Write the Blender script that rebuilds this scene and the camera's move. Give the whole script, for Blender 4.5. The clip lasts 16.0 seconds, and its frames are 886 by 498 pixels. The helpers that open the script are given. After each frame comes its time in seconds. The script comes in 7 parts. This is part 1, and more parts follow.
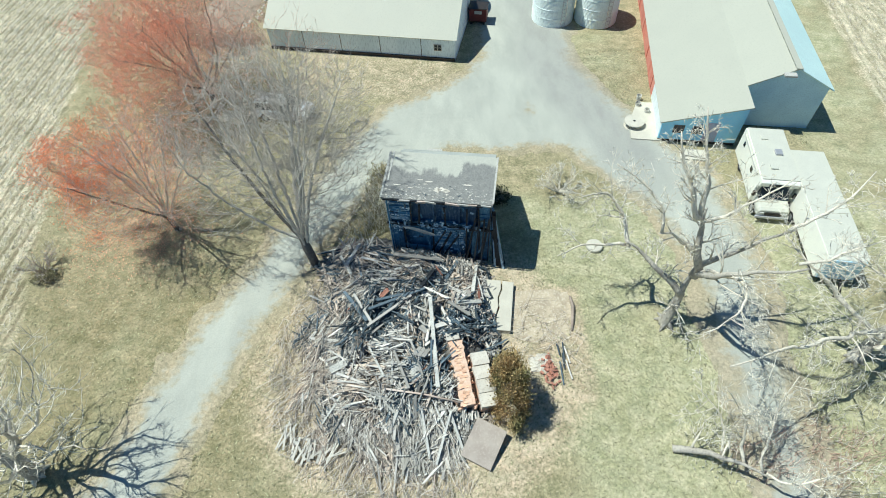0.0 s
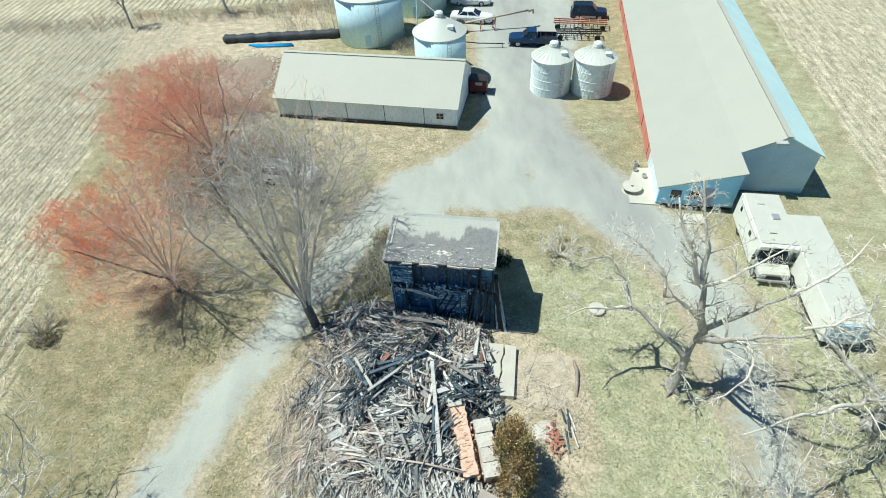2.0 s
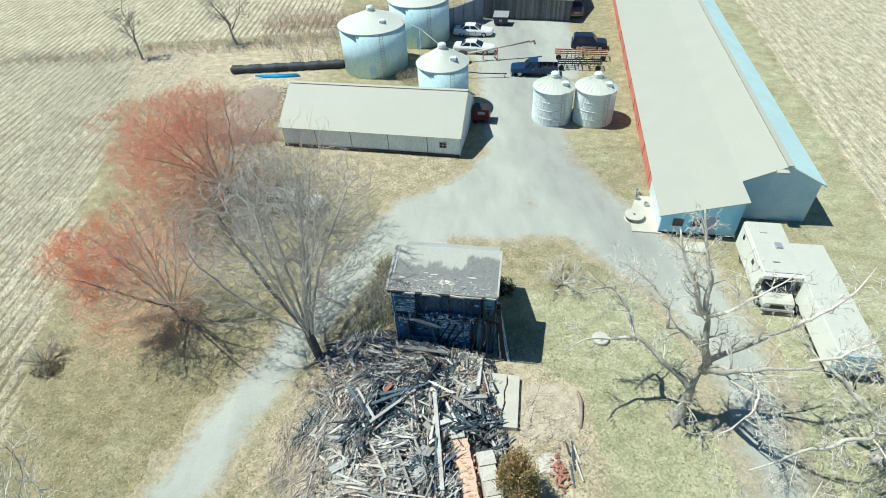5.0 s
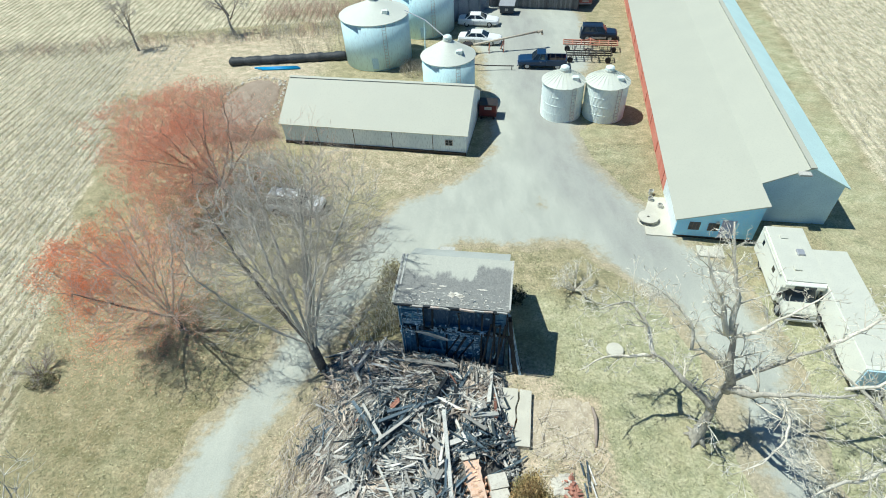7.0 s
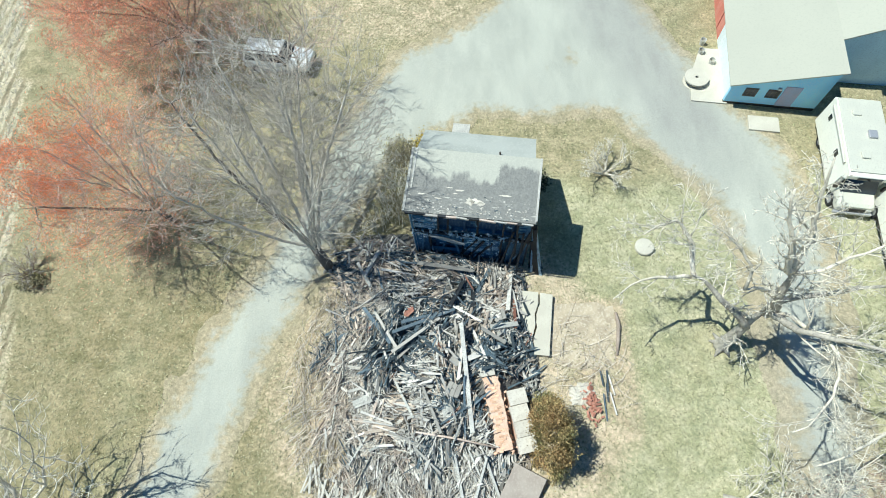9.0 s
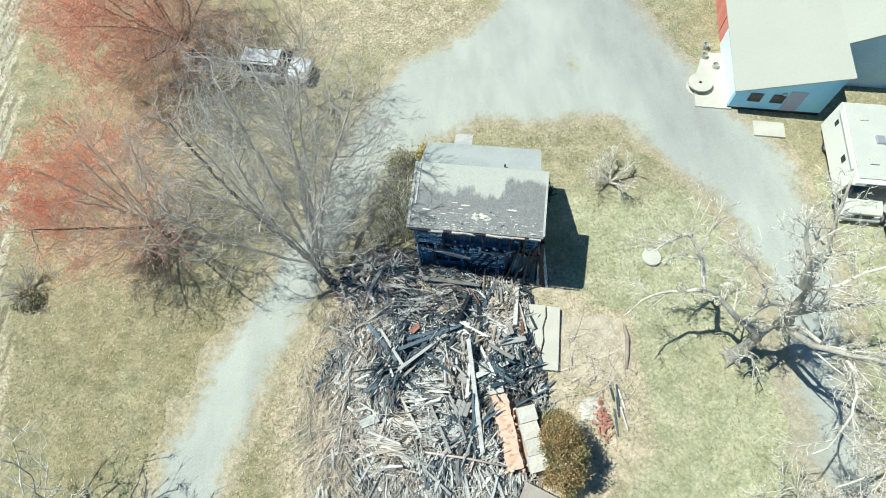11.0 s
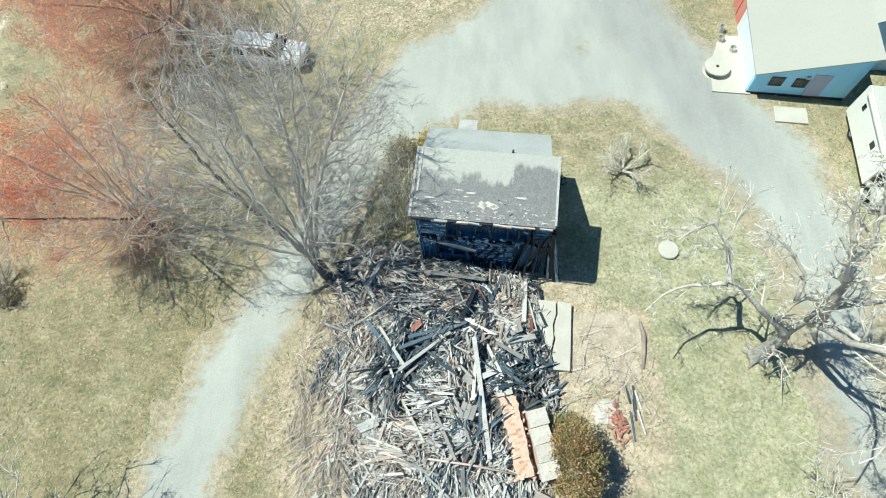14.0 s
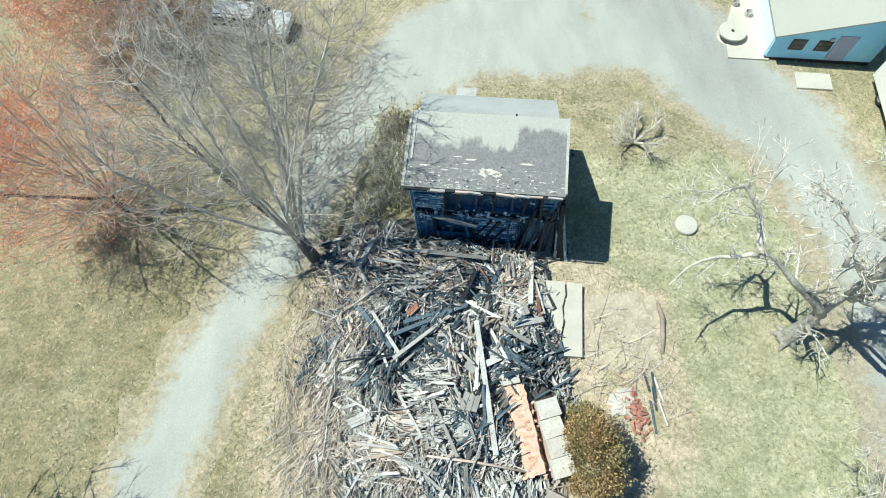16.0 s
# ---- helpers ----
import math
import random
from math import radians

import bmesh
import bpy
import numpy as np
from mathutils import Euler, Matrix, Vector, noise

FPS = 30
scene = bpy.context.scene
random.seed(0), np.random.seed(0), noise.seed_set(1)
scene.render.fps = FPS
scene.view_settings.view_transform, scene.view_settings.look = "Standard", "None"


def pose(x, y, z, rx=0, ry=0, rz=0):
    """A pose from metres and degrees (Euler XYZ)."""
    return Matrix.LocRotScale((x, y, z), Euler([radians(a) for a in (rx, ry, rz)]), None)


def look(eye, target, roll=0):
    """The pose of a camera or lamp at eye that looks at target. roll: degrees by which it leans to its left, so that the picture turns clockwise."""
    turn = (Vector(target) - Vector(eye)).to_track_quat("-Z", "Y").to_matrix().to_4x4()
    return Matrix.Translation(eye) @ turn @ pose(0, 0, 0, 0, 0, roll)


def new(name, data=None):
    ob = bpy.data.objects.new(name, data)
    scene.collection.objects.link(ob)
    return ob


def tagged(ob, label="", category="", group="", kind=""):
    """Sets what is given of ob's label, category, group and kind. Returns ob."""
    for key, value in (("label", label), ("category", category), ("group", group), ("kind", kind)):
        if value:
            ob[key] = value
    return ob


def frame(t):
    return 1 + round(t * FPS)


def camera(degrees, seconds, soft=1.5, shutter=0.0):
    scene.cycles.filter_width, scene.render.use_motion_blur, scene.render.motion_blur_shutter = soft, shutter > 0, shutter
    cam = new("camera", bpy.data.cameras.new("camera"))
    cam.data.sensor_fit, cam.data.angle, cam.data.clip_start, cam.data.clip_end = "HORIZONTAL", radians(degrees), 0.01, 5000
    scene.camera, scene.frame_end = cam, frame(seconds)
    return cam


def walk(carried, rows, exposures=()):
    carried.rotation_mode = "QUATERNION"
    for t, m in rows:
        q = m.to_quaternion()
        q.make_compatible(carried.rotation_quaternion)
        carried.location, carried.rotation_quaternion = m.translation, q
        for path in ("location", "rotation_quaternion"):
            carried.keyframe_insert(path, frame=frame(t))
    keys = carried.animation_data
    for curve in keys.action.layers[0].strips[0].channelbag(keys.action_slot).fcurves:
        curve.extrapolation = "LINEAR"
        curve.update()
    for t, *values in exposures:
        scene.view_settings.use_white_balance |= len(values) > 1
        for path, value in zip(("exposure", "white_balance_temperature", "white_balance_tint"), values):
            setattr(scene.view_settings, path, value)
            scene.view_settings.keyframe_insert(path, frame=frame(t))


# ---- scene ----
cam = camera(79.2, 16.0, soft=1.0)
PATH = [
    (0, (-0.008, 0.012, 26.941), (-0.066, 1.262, 25.381), -3.8),
    (0.5, (-0.03, 0.107, 26.95), (-0.084, 1.403, 25.428), -3.6),
    (1, (-0.054, 0.135, 26.929), (-0.108, 1.483, 25.452), -3.5),
    (1.5, (-0.085, 0.093, 27.03), (-0.14, 1.484, 25.594), -3.4),
    (2, (-0.083, 0.017, 27.069), (-0.137, 1.437, 25.662), -3.3),
    (2.5, (-0.065, 0.001, 27.101), (-0.12, 1.432, 25.706), -3.3),
    (3, (-0.048, -0.014, 27.169), (-0.104, 1.433, 25.79), -3.3),
    (3.5, (-0.028, 0.016, 27.247), (-0.083, 1.481, 25.886), -3.3),
    (4, (-0.003, 0.045, 27.261), (-0.06, 1.522, 25.914), -3.4),
    (6.3, (-0.206, 0.876, 27.551), (-0.276, 2.363, 26.215), -3.5),
    (6.5, (-0.343, 1.105, 27.559), (-0.409, 2.597, 26.229), -3.6),
    (7, (-0.449, 2.093, 27.455), (-0.52, 3.539, 26.076), -3.8),
    (7.5, (-0.603, 3.354, 27.532), (-0.682, 4.595, 25.966), -4.5),
    (8, (-0.819, 4.886, 27.561), (-0.902, 5.878, 25.826), -5.6),
    (8.5, (-1.052, 6.844, 27.613), (-1.138, 7.696, 25.805), -6.5),
    (9, (-1.319, 8.518, 27.687), (-1.407, 9.373, 25.881), -6.7),
    (9.2, (-1.446, 8.84, 27.672), (-1.534, 9.705, 25.871), -6.7),
    (11.5, (-1.825, 9.579, 27.684), (-1.897, 10.422, 25.871), -6.8),
    (12, (-1.928, 9.691, 27.434), (-1.999, 10.539, 25.624), -6.7),
    (12.5, (-1.997, 9.88, 27.218), (-2.068, 10.724, 25.407), -6.7),
    (13, (-2.054, 9.946, 26.879), (-2.125, 10.789, 25.067), -6.8),
    (13.5, (-2.093, 9.878, 26.415), (-2.163, 10.727, 24.605), -6.7),
    (14, (-2.044, 9.955, 25.901), (-2.117, 10.799, 24.089), -6.8),
    (14.5, (-2.054, 9.876, 25.341), (-2.128, 10.723, 23.531), -6.9),
    (15, (-2.133, 9.774, 24.654), (-2.206, 10.628, 22.847), -6.8),
    (15.5, (-2.197, 9.826, 23.969), (-2.263, 10.68, 22.162), -6.6),
    (16, (-2.21, 9.908, 23.284), (-2.272, 10.759, 21.476), -6.8),
]
walk(cam, [(t, look(eye, target, roll)) for t, eye, target, roll in PATH], [(0, 0.18, 5990, 1), (7, 0.17, 5990, 1), (8, 0.17, 5990, 1), (9, 0.27, 5990, 1), (12.5, 0.29, 5990, 1), (16, 0.29, 5990, 1)])

# ---- world, sun ----
SUN_TO = Vector((-0.50, 0.106, 1.0)).normalized()
world = bpy.data.worlds.new("sky")
scene.world = world
world.use_nodes = True
wn = world.node_tree
wn.nodes.clear()
sky = wn.nodes.new("ShaderNodeTexSky")
sky.sky_type = "NISHITA"
sky.sun_disc = False
sky.dust_density, sky.ozone_density = 0.3, 3.5
sky.sun_elevation = math.asin(SUN_TO.z)
sky.sun_rotation = math.atan2(SUN_TO.x, SUN_TO.y)
bgn = wn.nodes.new("ShaderNodeBackground")
bgn.inputs["Strength"].default_value = 0.059
wo = wn.nodes.new("ShaderNodeOutputWorld")
deep = wn.nodes.new("ShaderNodeMix")
deep.data_type, deep.blend_type = "RGBA", "MULTIPLY"
deep.inputs[0].default_value, deep.inputs[7].default_value = 1.0, (0.42, 0.80, 1.05, 1)
wn.links.new(sky.outputs[0], deep.inputs[6])
wn.links.new(deep.outputs[2], bgn.inputs[0])
wn.links.new(bgn.outputs[0], wo.inputs[0])
sun_data = bpy.data.lights.new("sun", "SUN")
sun_data.energy, sun_data.angle, sun_data.color = 4.5, radians(0.5), (1.0, 0.975, 0.895)
sun = new("sun", sun_data)
sun.matrix_world = look((0, 0, 60), Vector((0, 0, 60)) - SUN_TO)
scene.view_settings.exposure = 0.12

# ---- helpers of this scene ----
R = random.Random(7)


class Geo:
    """Collects vertices and faces of one mesh."""

    def __init__(self):
        self.v, self.f = [], []

    def add(self, verts, faces):
        n = len(self.v)
        self.v.extend(tuple(p) for p in verts)
        self.f.extend([tuple(i + n for i in f) for f in faces])
        return self

    def box(self, x0, x1, y0, y1, z0, z1, m=None):
        p = [(x, y, z) for z in (z0, z1) for x, y in ((x0, y0), (x1, y0), (x1, y1), (x0, y1))]
        if m is not None:
            p = [m @ Vector(q) for q in p]
        return self.add(p, [(3, 2, 1, 0), (4, 5, 6, 7), (0, 1, 5, 4), (1, 2, 6, 5), (2, 3, 7, 6), (3, 0, 4, 7)])

    def bar(self, a, b, w, h, up=(0, 0, 1), taper=1.0):
        a, b = Vector(a), Vector(b)
        d = (b - a).normalized()
        s = d.cross(Vector(up))
        if s.length < 1e-3:
            s = d.cross(Vector((1, 0, 0)))
        s.normalize()
        u = s.cross(d)
        p = []
        for c, k in ((a, 1.0), (b, taper)):
            p += [c - s * w / 2 * k - u * h / 2 * k, c + s * w / 2 * k - u * h / 2 * k, c + s * w / 2 * k + u * h / 2 * k, c - s * w / 2 * k + u * h / 2 * k]
        return self.add(p, [(0, 1, 2, 3), (7, 6, 5, 4), (0, 4, 5, 1), (1, 5, 6, 2), (2, 6, 7, 3), (3, 7, 4, 0)])

    def tube(self, pts, radii, n=6, cap=True):
        pts = [Vector(p) for p in pts]
        rings = []
        ref = Vector((0.31, 0.77, 0.55))
        for i, p in enumerate(pts):
            d = (pts[min(i + 1, len(pts) - 1)] - pts[max(i - 1, 0)]).normalized()
            s = d.cross(ref)
            if s.length < 0.05:
                s = d.cross(Vector((1, 0, 0)))
            s.normalize()
            u = s.cross(d)
            rings.append([p + (s * math.cos(k * math.tau / n) + u * math.sin(k * math.tau / n)) * radii[i] for k in range(n)])
        f = []
        for i in range(len(pts) - 1):
            for k in range(n):
                f.append((i * n + k, i * n + (k + 1) % n, (i + 1) * n + (k + 1) % n, (i + 1) * n + k))
        if cap:
            f.append(tuple(range(n - 1, -1, -1)))
            f.append(tuple(range((len(pts) - 1) * n, len(pts) * n)))
        return self.add([q for r in rings for q in r], f)

    def lathe(self, prof, n=32, c=(0, 0), caps=True):
        v = [(c[0] + r * math.cos(k * math.tau / n), c[1] + r * math.sin(k * math.tau / n), z) for r, z in prof for k in range(n)]
        f = [(i * n + k, i * n + (k + 1) % n, (i + 1) * n + (k + 1) % n, (i + 1) * n + k) for i in range(len(prof) - 1) for k in range(n)]
        if caps:
            f.append(tuple(range(n - 1, -1, -1)))
            f.append(tuple(range((len(prof) - 1) * n, len(prof) * n)))
        return self.add(v, f)

    def extrude(self, poly, a, b, axis="y"):
        """A polygon in (x, z) pushed along y from a to b, or in (y, z) along x, or in (x, y) along z."""
        put = {"y": lambda p, t: (p[0], t, p[1]), "x": lambda p, t: (t, p[0], p[1]), "z": lambda p, t: (p[0], p[1], t)}[axis]
        n = len(poly)
        v = [put(p, a) for p in poly] + [put(p, b) for p in poly]
        f = [tuple(range(n)), tuple(range(2 * n - 1, n - 1, -1))] + [(i, n + i, n + (i + 1) % n, (i + 1) % n) for i in range(n)]
        return self.add(v, f)

    def slab(self, quad, thick):
        """A quad of four points with thickness downwards."""
        q = [Vector(p) for p in quad]
        n = (q[1] - q[0]).cross(q[3] - q[0]).normalized()
        if n.z < 0:
            n = -n
        return self.add(q + [p - n * thick for p in q], [(0, 1, 2, 3), (7, 6, 5, 4), (0, 4, 5, 1), (1, 5, 6, 2), (2, 6, 7, 3), (3, 7, 4, 0)])

    def mesh(self, name, material, smooth=False, fix=True):
        me = bpy.data.meshes.new(name)
        me.from_pydata(self.v, [], self.f)
        if fix and len(self.f) < 4000:
            bm = bmesh.new()
            bm.from_mesh(me)
            bmesh.ops.recalc_face_normals(bm, faces=bm.faces)
            bm.to_mesh(me)
            bm.free()
        if smooth:
            me.polygons.foreach_set("use_smooth", [True] * len(me.polygons))
        me.materials.append(material)
        me.update()
        return me


def part(name, geo, material, parent=None, label="", smooth=False, bevel=0.0, kind=""):
    ob = new(name, geo.mesh(name, material, smooth))
    if parent is not None:
        ob.parent = parent
    if bevel:
        mod = ob.modifiers.new("bevel", "BEVEL")
        mod.width, mod.segments, mod.limit_method = bevel, 2, "ANGLE"
    return tagged(ob, label, kind=kind)


def thing(name, m, label, category, group="", kind=""):
    ob = new(name)
    ob.empty_display_size = 0.2
    ob.matrix_world = m
    return tagged(ob, label, category, group, kind)


def at(x, y, z=0.0, turn=0.0):
    return pose(x, y, z, 0, 0, turn)


# ---- materials ----
def mat(name, c1, c2=None, c3=None, scale=3.0, fine=30.0, rough=0.8, metal=0.0, bump=0.3, dist=0.03, vary=0.0, stretch=(1, 1, 1), spec=0.3, island=False, alpha=1.0):
    """Two-scale stained surface: c1 and c2 mixed by a coarse noise, c3 by a fine one; vary shifts brightness piece by piece."""
    m = bpy.data.materials.new(name)
    m.use_nodes = True
    nt = m.node_tree
    b = nt.nodes["Principled BSDF"]
    c2 = c2 or tuple(x * 0.75 for x in c1)
    c3 = c3 or tuple(x * 0.6 for x in c1)
    tc = nt.nodes.new("ShaderNodeTexCoord")
    mp = nt.nodes.new("ShaderNodeMapping")
    mp.inputs["Scale"].default_value = stretch
    nt.links.new(tc.outputs["Object"], mp.inputs[0])
    n1, n2 = nt.nodes.new("ShaderNodeTexNoise"), nt.nodes.new("ShaderNodeTexNoise")
    n1.inputs["Scale"].default_value, n1.inputs["Detail"].default_value = scale, 5
    n2.inputs["Scale"].default_value, n2.inputs["Detail"].default_value = fine, 4
    for n in (n1, n2):
        nt.links.new(mp.outputs[0], n.inputs["Vector"])
    r1, r2 = nt.nodes.new("ShaderNodeValToRGB"), nt.nodes.new("ShaderNodeValToRGB")
    r1.color_ramp.elements[0].position, r1.color_ramp.elements[1].position = 0.38, 0.62
    r1.color_ramp.elements[0].color, r1.color_ramp.elements[1].color = (*c1, 1), (*c2, 1)
    r2.color_ramp.elements[0].position, r2.color_ramp.elements[1].position = 0.5, 0.75
    r2.color_ramp.elements[0].color, r2.color_ramp.elements[1].color = (0, 0, 0, 1), (1, 1, 1, 1)
    nt.links.new(n1.outputs[0], r1.inputs[0])
    nt.links.new(n2.outputs[0], r2.inputs[0])
    mx = nt.nodes.new("ShaderNodeMix")
    mx.data_type = "RGBA"
    nt.links.new(r2.outputs[0], mx.inputs[0])
    nt.links.new(r1.outputs[0], mx.inputs[6])
    mx.inputs[7].default_value = (*c3, 1)
    out = mx.outputs[2]
    if vary:
        oi = nt.nodes.new("ShaderNodeNewGeometry" if island else "ShaderNodeObjectInfo")
        hv = nt.nodes.new("ShaderNodeHueSaturation")
        ma = nt.nodes.new("ShaderNodeMapRange")
        ma.inputs[3].default_value, ma.inputs[4].default_value = 1 - vary, 1 + vary
        nt.links.new(oi.outputs["Random Per Island" if island else "Random"], ma.inputs[0])
        nt.links.new(ma.outputs[0], hv.inputs["Value"])
        nt.links.new(out, hv.inputs["Color"])
        out = hv.outputs[0]
    nt.links.new(out, b.inputs["Base Color"])
    b.inputs["Roughness"].default_value, b.inputs["Metallic"].default_value = rough, metal
    b.inputs["Specular IOR Level"].default_value = spec
    if bump:
        bp = nt.nodes.new("ShaderNodeBump")
        bp.inputs["Strength"].default_value, bp.inputs["Distance"].default_value = bump, dist
        nt.links.new(n2.outputs[0], bp.inputs["Height"])
        nt.links.new(bp.outputs[0], b.inputs["Normal"])
    return m


def glass(name, tint=(0.02, 0.03, 0.04)):
    m = bpy.data.materials.new(name)
    m.use_nodes = True
    b = m.node_tree.nodes["Principled BSDF"]
    b.inputs["Base Color"].default_value = (*tint, 1)
    b.inputs["Roughness"].default_value = 0.06
    b.inputs["Specular IOR Level"].default_value = 0.6
    return m


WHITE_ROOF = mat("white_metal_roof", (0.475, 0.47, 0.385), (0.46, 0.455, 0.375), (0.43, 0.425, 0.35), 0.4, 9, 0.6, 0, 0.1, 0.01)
WHITE_WALL = mat("white_painted_metal", (0.86, 0.93, 0.92), (0.79, 0.86, 0.86), (0.60, 0.65, 0.65), 1.2, 14, 0.6, 0, 0.15, 0.01, stretch=(1, 1, 0.25))
BLUE_WALL = mat("pale_blue_wall", (0.40, 0.80, 0.98), (0.34, 0.72, 0.97), (0.56, 0.74, 0.90), 0.8, 12, 0.7, 0, 0.15, 0.01)
RED_WALL = mat("faded_red_boards", (0.66, 0.22, 0.16), (0.70, 0.30, 0.23), (0.52, 0.16, 0.12), 1.0, 18, 0.75, 0, 0.2, 0.02, stretch=(1, 1, 0.2))
GALV = mat("galvanised_steel", (0.84, 0.92, 0.88), (0.78, 0.86, 0.82), (0.68, 0.74, 0.71), 0.8, 10, 0.5, 0.1, 0.1, 0.01, stretch=(1, 1, 0.4))
WHITE_STEEL = mat("white_tank_steel", (0.68, 0.90, 0.93), (0.62, 0.84, 0.88), (0.52, 0.68, 0.72), 0.7, 8, 0.6, 0.0, 0.1, 0.01, stretch=(1, 1, 0.3))
DARK_STEEL = mat("dark_steel", (0.05, 0.055, 0.06), (0.08, 0.07, 0.06), (0.14, 0.08, 0.05), 2, 20, 0.5, 0.6, 0.2, 0.01)
# ROOM_WALL, BURNT_WALL, CHAR_PALE: their blue is the front's shade put into the colour
ROOM_WALL = mat("charred_room_wall", (0.09, 0.15, 0.23), (0.05, 0.10, 0.17), (0.19, 0.25, 0.33), 1.1, 9, 0.8, 0, 0.5, 0.03, stretch=(1, 1, 0.35))
CHAR = mat("charred_wood", (0.012, 0.014, 0.018), (0.025, 0.03, 0.036), (0.07, 0.08, 0.09), 1.5, 22, 0.65, 0, 0.6, 0.03, stretch=(1, 1, 0.4))
BURNT_WALL = mat("burnt_wall_shade_tint", (0.045, 0.12, 0.21), (0.11, 0.26, 0.40), (0.24, 0.40, 0.52), 1.3, 11, 0.65, 0, 0.6, 0.03, stretch=(1, 1, 0.5))
CHAR_PALE = mat("scorched_paint_shade_tint", (0.60, 0.76, 0.84), (0.30, 0.44, 0.56), (0.04, 0.07, 0.11), 2.5, 12, 0.7, 0, 0.4, 0.02)
CHAR_FLAKE = mat("pale_plaster_flake", (0.74, 0.82, 0.86), (0.56, 0.68, 0.76), (0.40, 0.50, 0.58), 2.5, 12, 0.8, 0, 0.3, 0.01, vary=0.4)
GREY_BOARD = mat("weathered_grey_board", (0.53, 0.505, 0.455), (0.40, 0.38, 0.345), (0.60, 0.57, 0.51), 1.3, 26, 0.85, 0, 0.4, 0.01, vary=0.55, stretch=(1, 1, 1))
GREY_SCRAP = mat("weathered_scrap_wood", (0.50, 0.475, 0.43), (0.38, 0.36, 0.325), (0.58, 0.55, 0.49), 1.3, 26, 0.85, 0, 0.4, 0.01, vary=0.75, island=True)
PALE_SCRAP = mat("bleached_scrap_wood", (0.58, 0.555, 0.50), (0.46, 0.44, 0.395), (0.63, 0.60, 0.54), 1.3, 26, 0.85, 0, 0.4, 0.01, vary=0.35, island=True)
TAN_SCRAP = mat("tan_scrap_wood", (0.55, 0.46, 0.37), (0.42, 0.35, 0.29), (0.64, 0.56, 0.47), 1.3, 26, 0.85, 0, 0.4, 0.01, vary=0.5, island=True)
DARK_SCRAP = mat("burnt_scrap_wood", (0.045, 0.075, 0.095), (0.10, 0.135, 0.155), (0.20, 0.215, 0.23), 1.3, 26, 0.8, 0, 0.4, 0.01, vary=0.6, island=True)
DARK_BOARD = mat("burnt_board", (0.05, 0.08, 0.105), (0.10, 0.135, 0.16), (0.20, 0.215, 0.23), 1.3, 26, 0.8, 0, 0.4, 0.01, vary=0.6)
WHITE_BOARD = mat("flaking_white_board", (0.63, 0.615, 0.55), (0.51, 0.50, 0.46), (0.25, 0.24, 0.22), 2, 24, 0.8, 0, 0.3, 0.01, vary=0.15)
RED_BOARD = mat("rust_red_scrap", (0.28, 0.12, 0.085), (0.34, 0.18, 0.13), (0.15, 0.06, 0.04), 2, 24, 0.8, 0, 0.3, 0.01, vary=0.3)
RED_BRICK = mat("dull_red_brick", (0.46, 0.21, 0.15), (0.52, 0.29, 0.22), (0.36, 0.16, 0.11), 3, 30, 0.85, 0, 0.4, 0.01, vary=0.25)
BRICK = mat("orange_brick", (0.76, 0.47, 0.31), (0.80, 0.57, 0.42), (0.62, 0.33, 0.20), 3, 30, 0.85, 0, 0.4, 0.01, vary=0.25)
MORTAR = mat("pale_mortar", (0.74, 0.51, 0.37), (0.76, 0.60, 0.48), (0.58, 0.34, 0.22), 2, 24, 0.9, 0, 0.4, 0.02)
CONCRETE = mat("pale_concrete", (0.62, 0.59, 0.49), (0.56, 0.53, 0.44), (0.48, 0.43, 0.35), 1.2, 20, 0.9, 0, 0.2, 0.01)
BARK_GREY = mat("pale_grey_bark", (0.74, 0.69, 0.60), (0.56, 0.52, 0.455), (0.26, 0.24, 0.215), 2, 18, 0.9, 0, 0.5, 0.03)
BARK_TWIG = mat("grey_brown_twig", (0.63, 0.58, 0.505), (0.51, 0.465, 0.405), (0.34, 0.305, 0.265), 1, 12, 0.9, 0, 0, 0.01, vary=0.35, island=True)
BARK_BROWN = mat("brown_bark", (0.42, 0.34, 0.28), (0.33, 0.27, 0.22), (0.20, 0.16, 0.13), 2, 18, 0.9, 0, 0.5, 0.03)
TWIG_RED = mat("red_brown_twig", (0.70, 0.50, 0.40), (0.58, 0.41, 0.33), (0.44, 0.31, 0.25), 1, 12, 0.9, 0, 0, 0.01, vary=0.35, island=True)
BUD_RED = mat("red_maple_bud", (0.92, 0.38, 0.20), (0.90, 0.31, 0.15), (0.93, 0.46, 0.28), 0.6, 8, 0.8, 0, 0, 0.01, vary=0.35, island=True)
BUD_BRICK = mat("brick_red_bud", (0.90, 0.44, 0.29), (0.86, 0.38, 0.24), (0.92, 0.51, 0.36), 0.6, 8, 0.8, 0, 0, 0.01, vary=0.35, island=True)
BARK_DEAD = mat("bleached_dead_bark", (0.84, 0.77, 0.63), (0.68, 0.62, 0.51), (0.38, 0.345, 0.30), 1.2, 14, 0.9, 0, 0.5, 0.03)
TWIG_DEAD = mat("bleached_twig", (0.86, 0.81, 0.69), (0.76, 0.71, 0.60), (0.56, 0.51, 0.44), 1, 12, 0.9, 0, 0, 0.01, vary=0.35, island=True)
EVERGREEN = mat("bronze_evergreen", (0.48, 0.32, 0.15), (0.27, 0.27, 0.12), (0.56, 0.40, 0.21), 0.7, 9, 0.85, 0, 0, 0.01, vary=0.55, island=True)
BRUSH = mat("dry_brush", (0.50, 0.43, 0.33), (0.40, 0.35, 0.26), (0.60, 0.53, 0.42), 0.6, 6, 0.9, 0, 0, 0.01, vary=0.5, island=True)
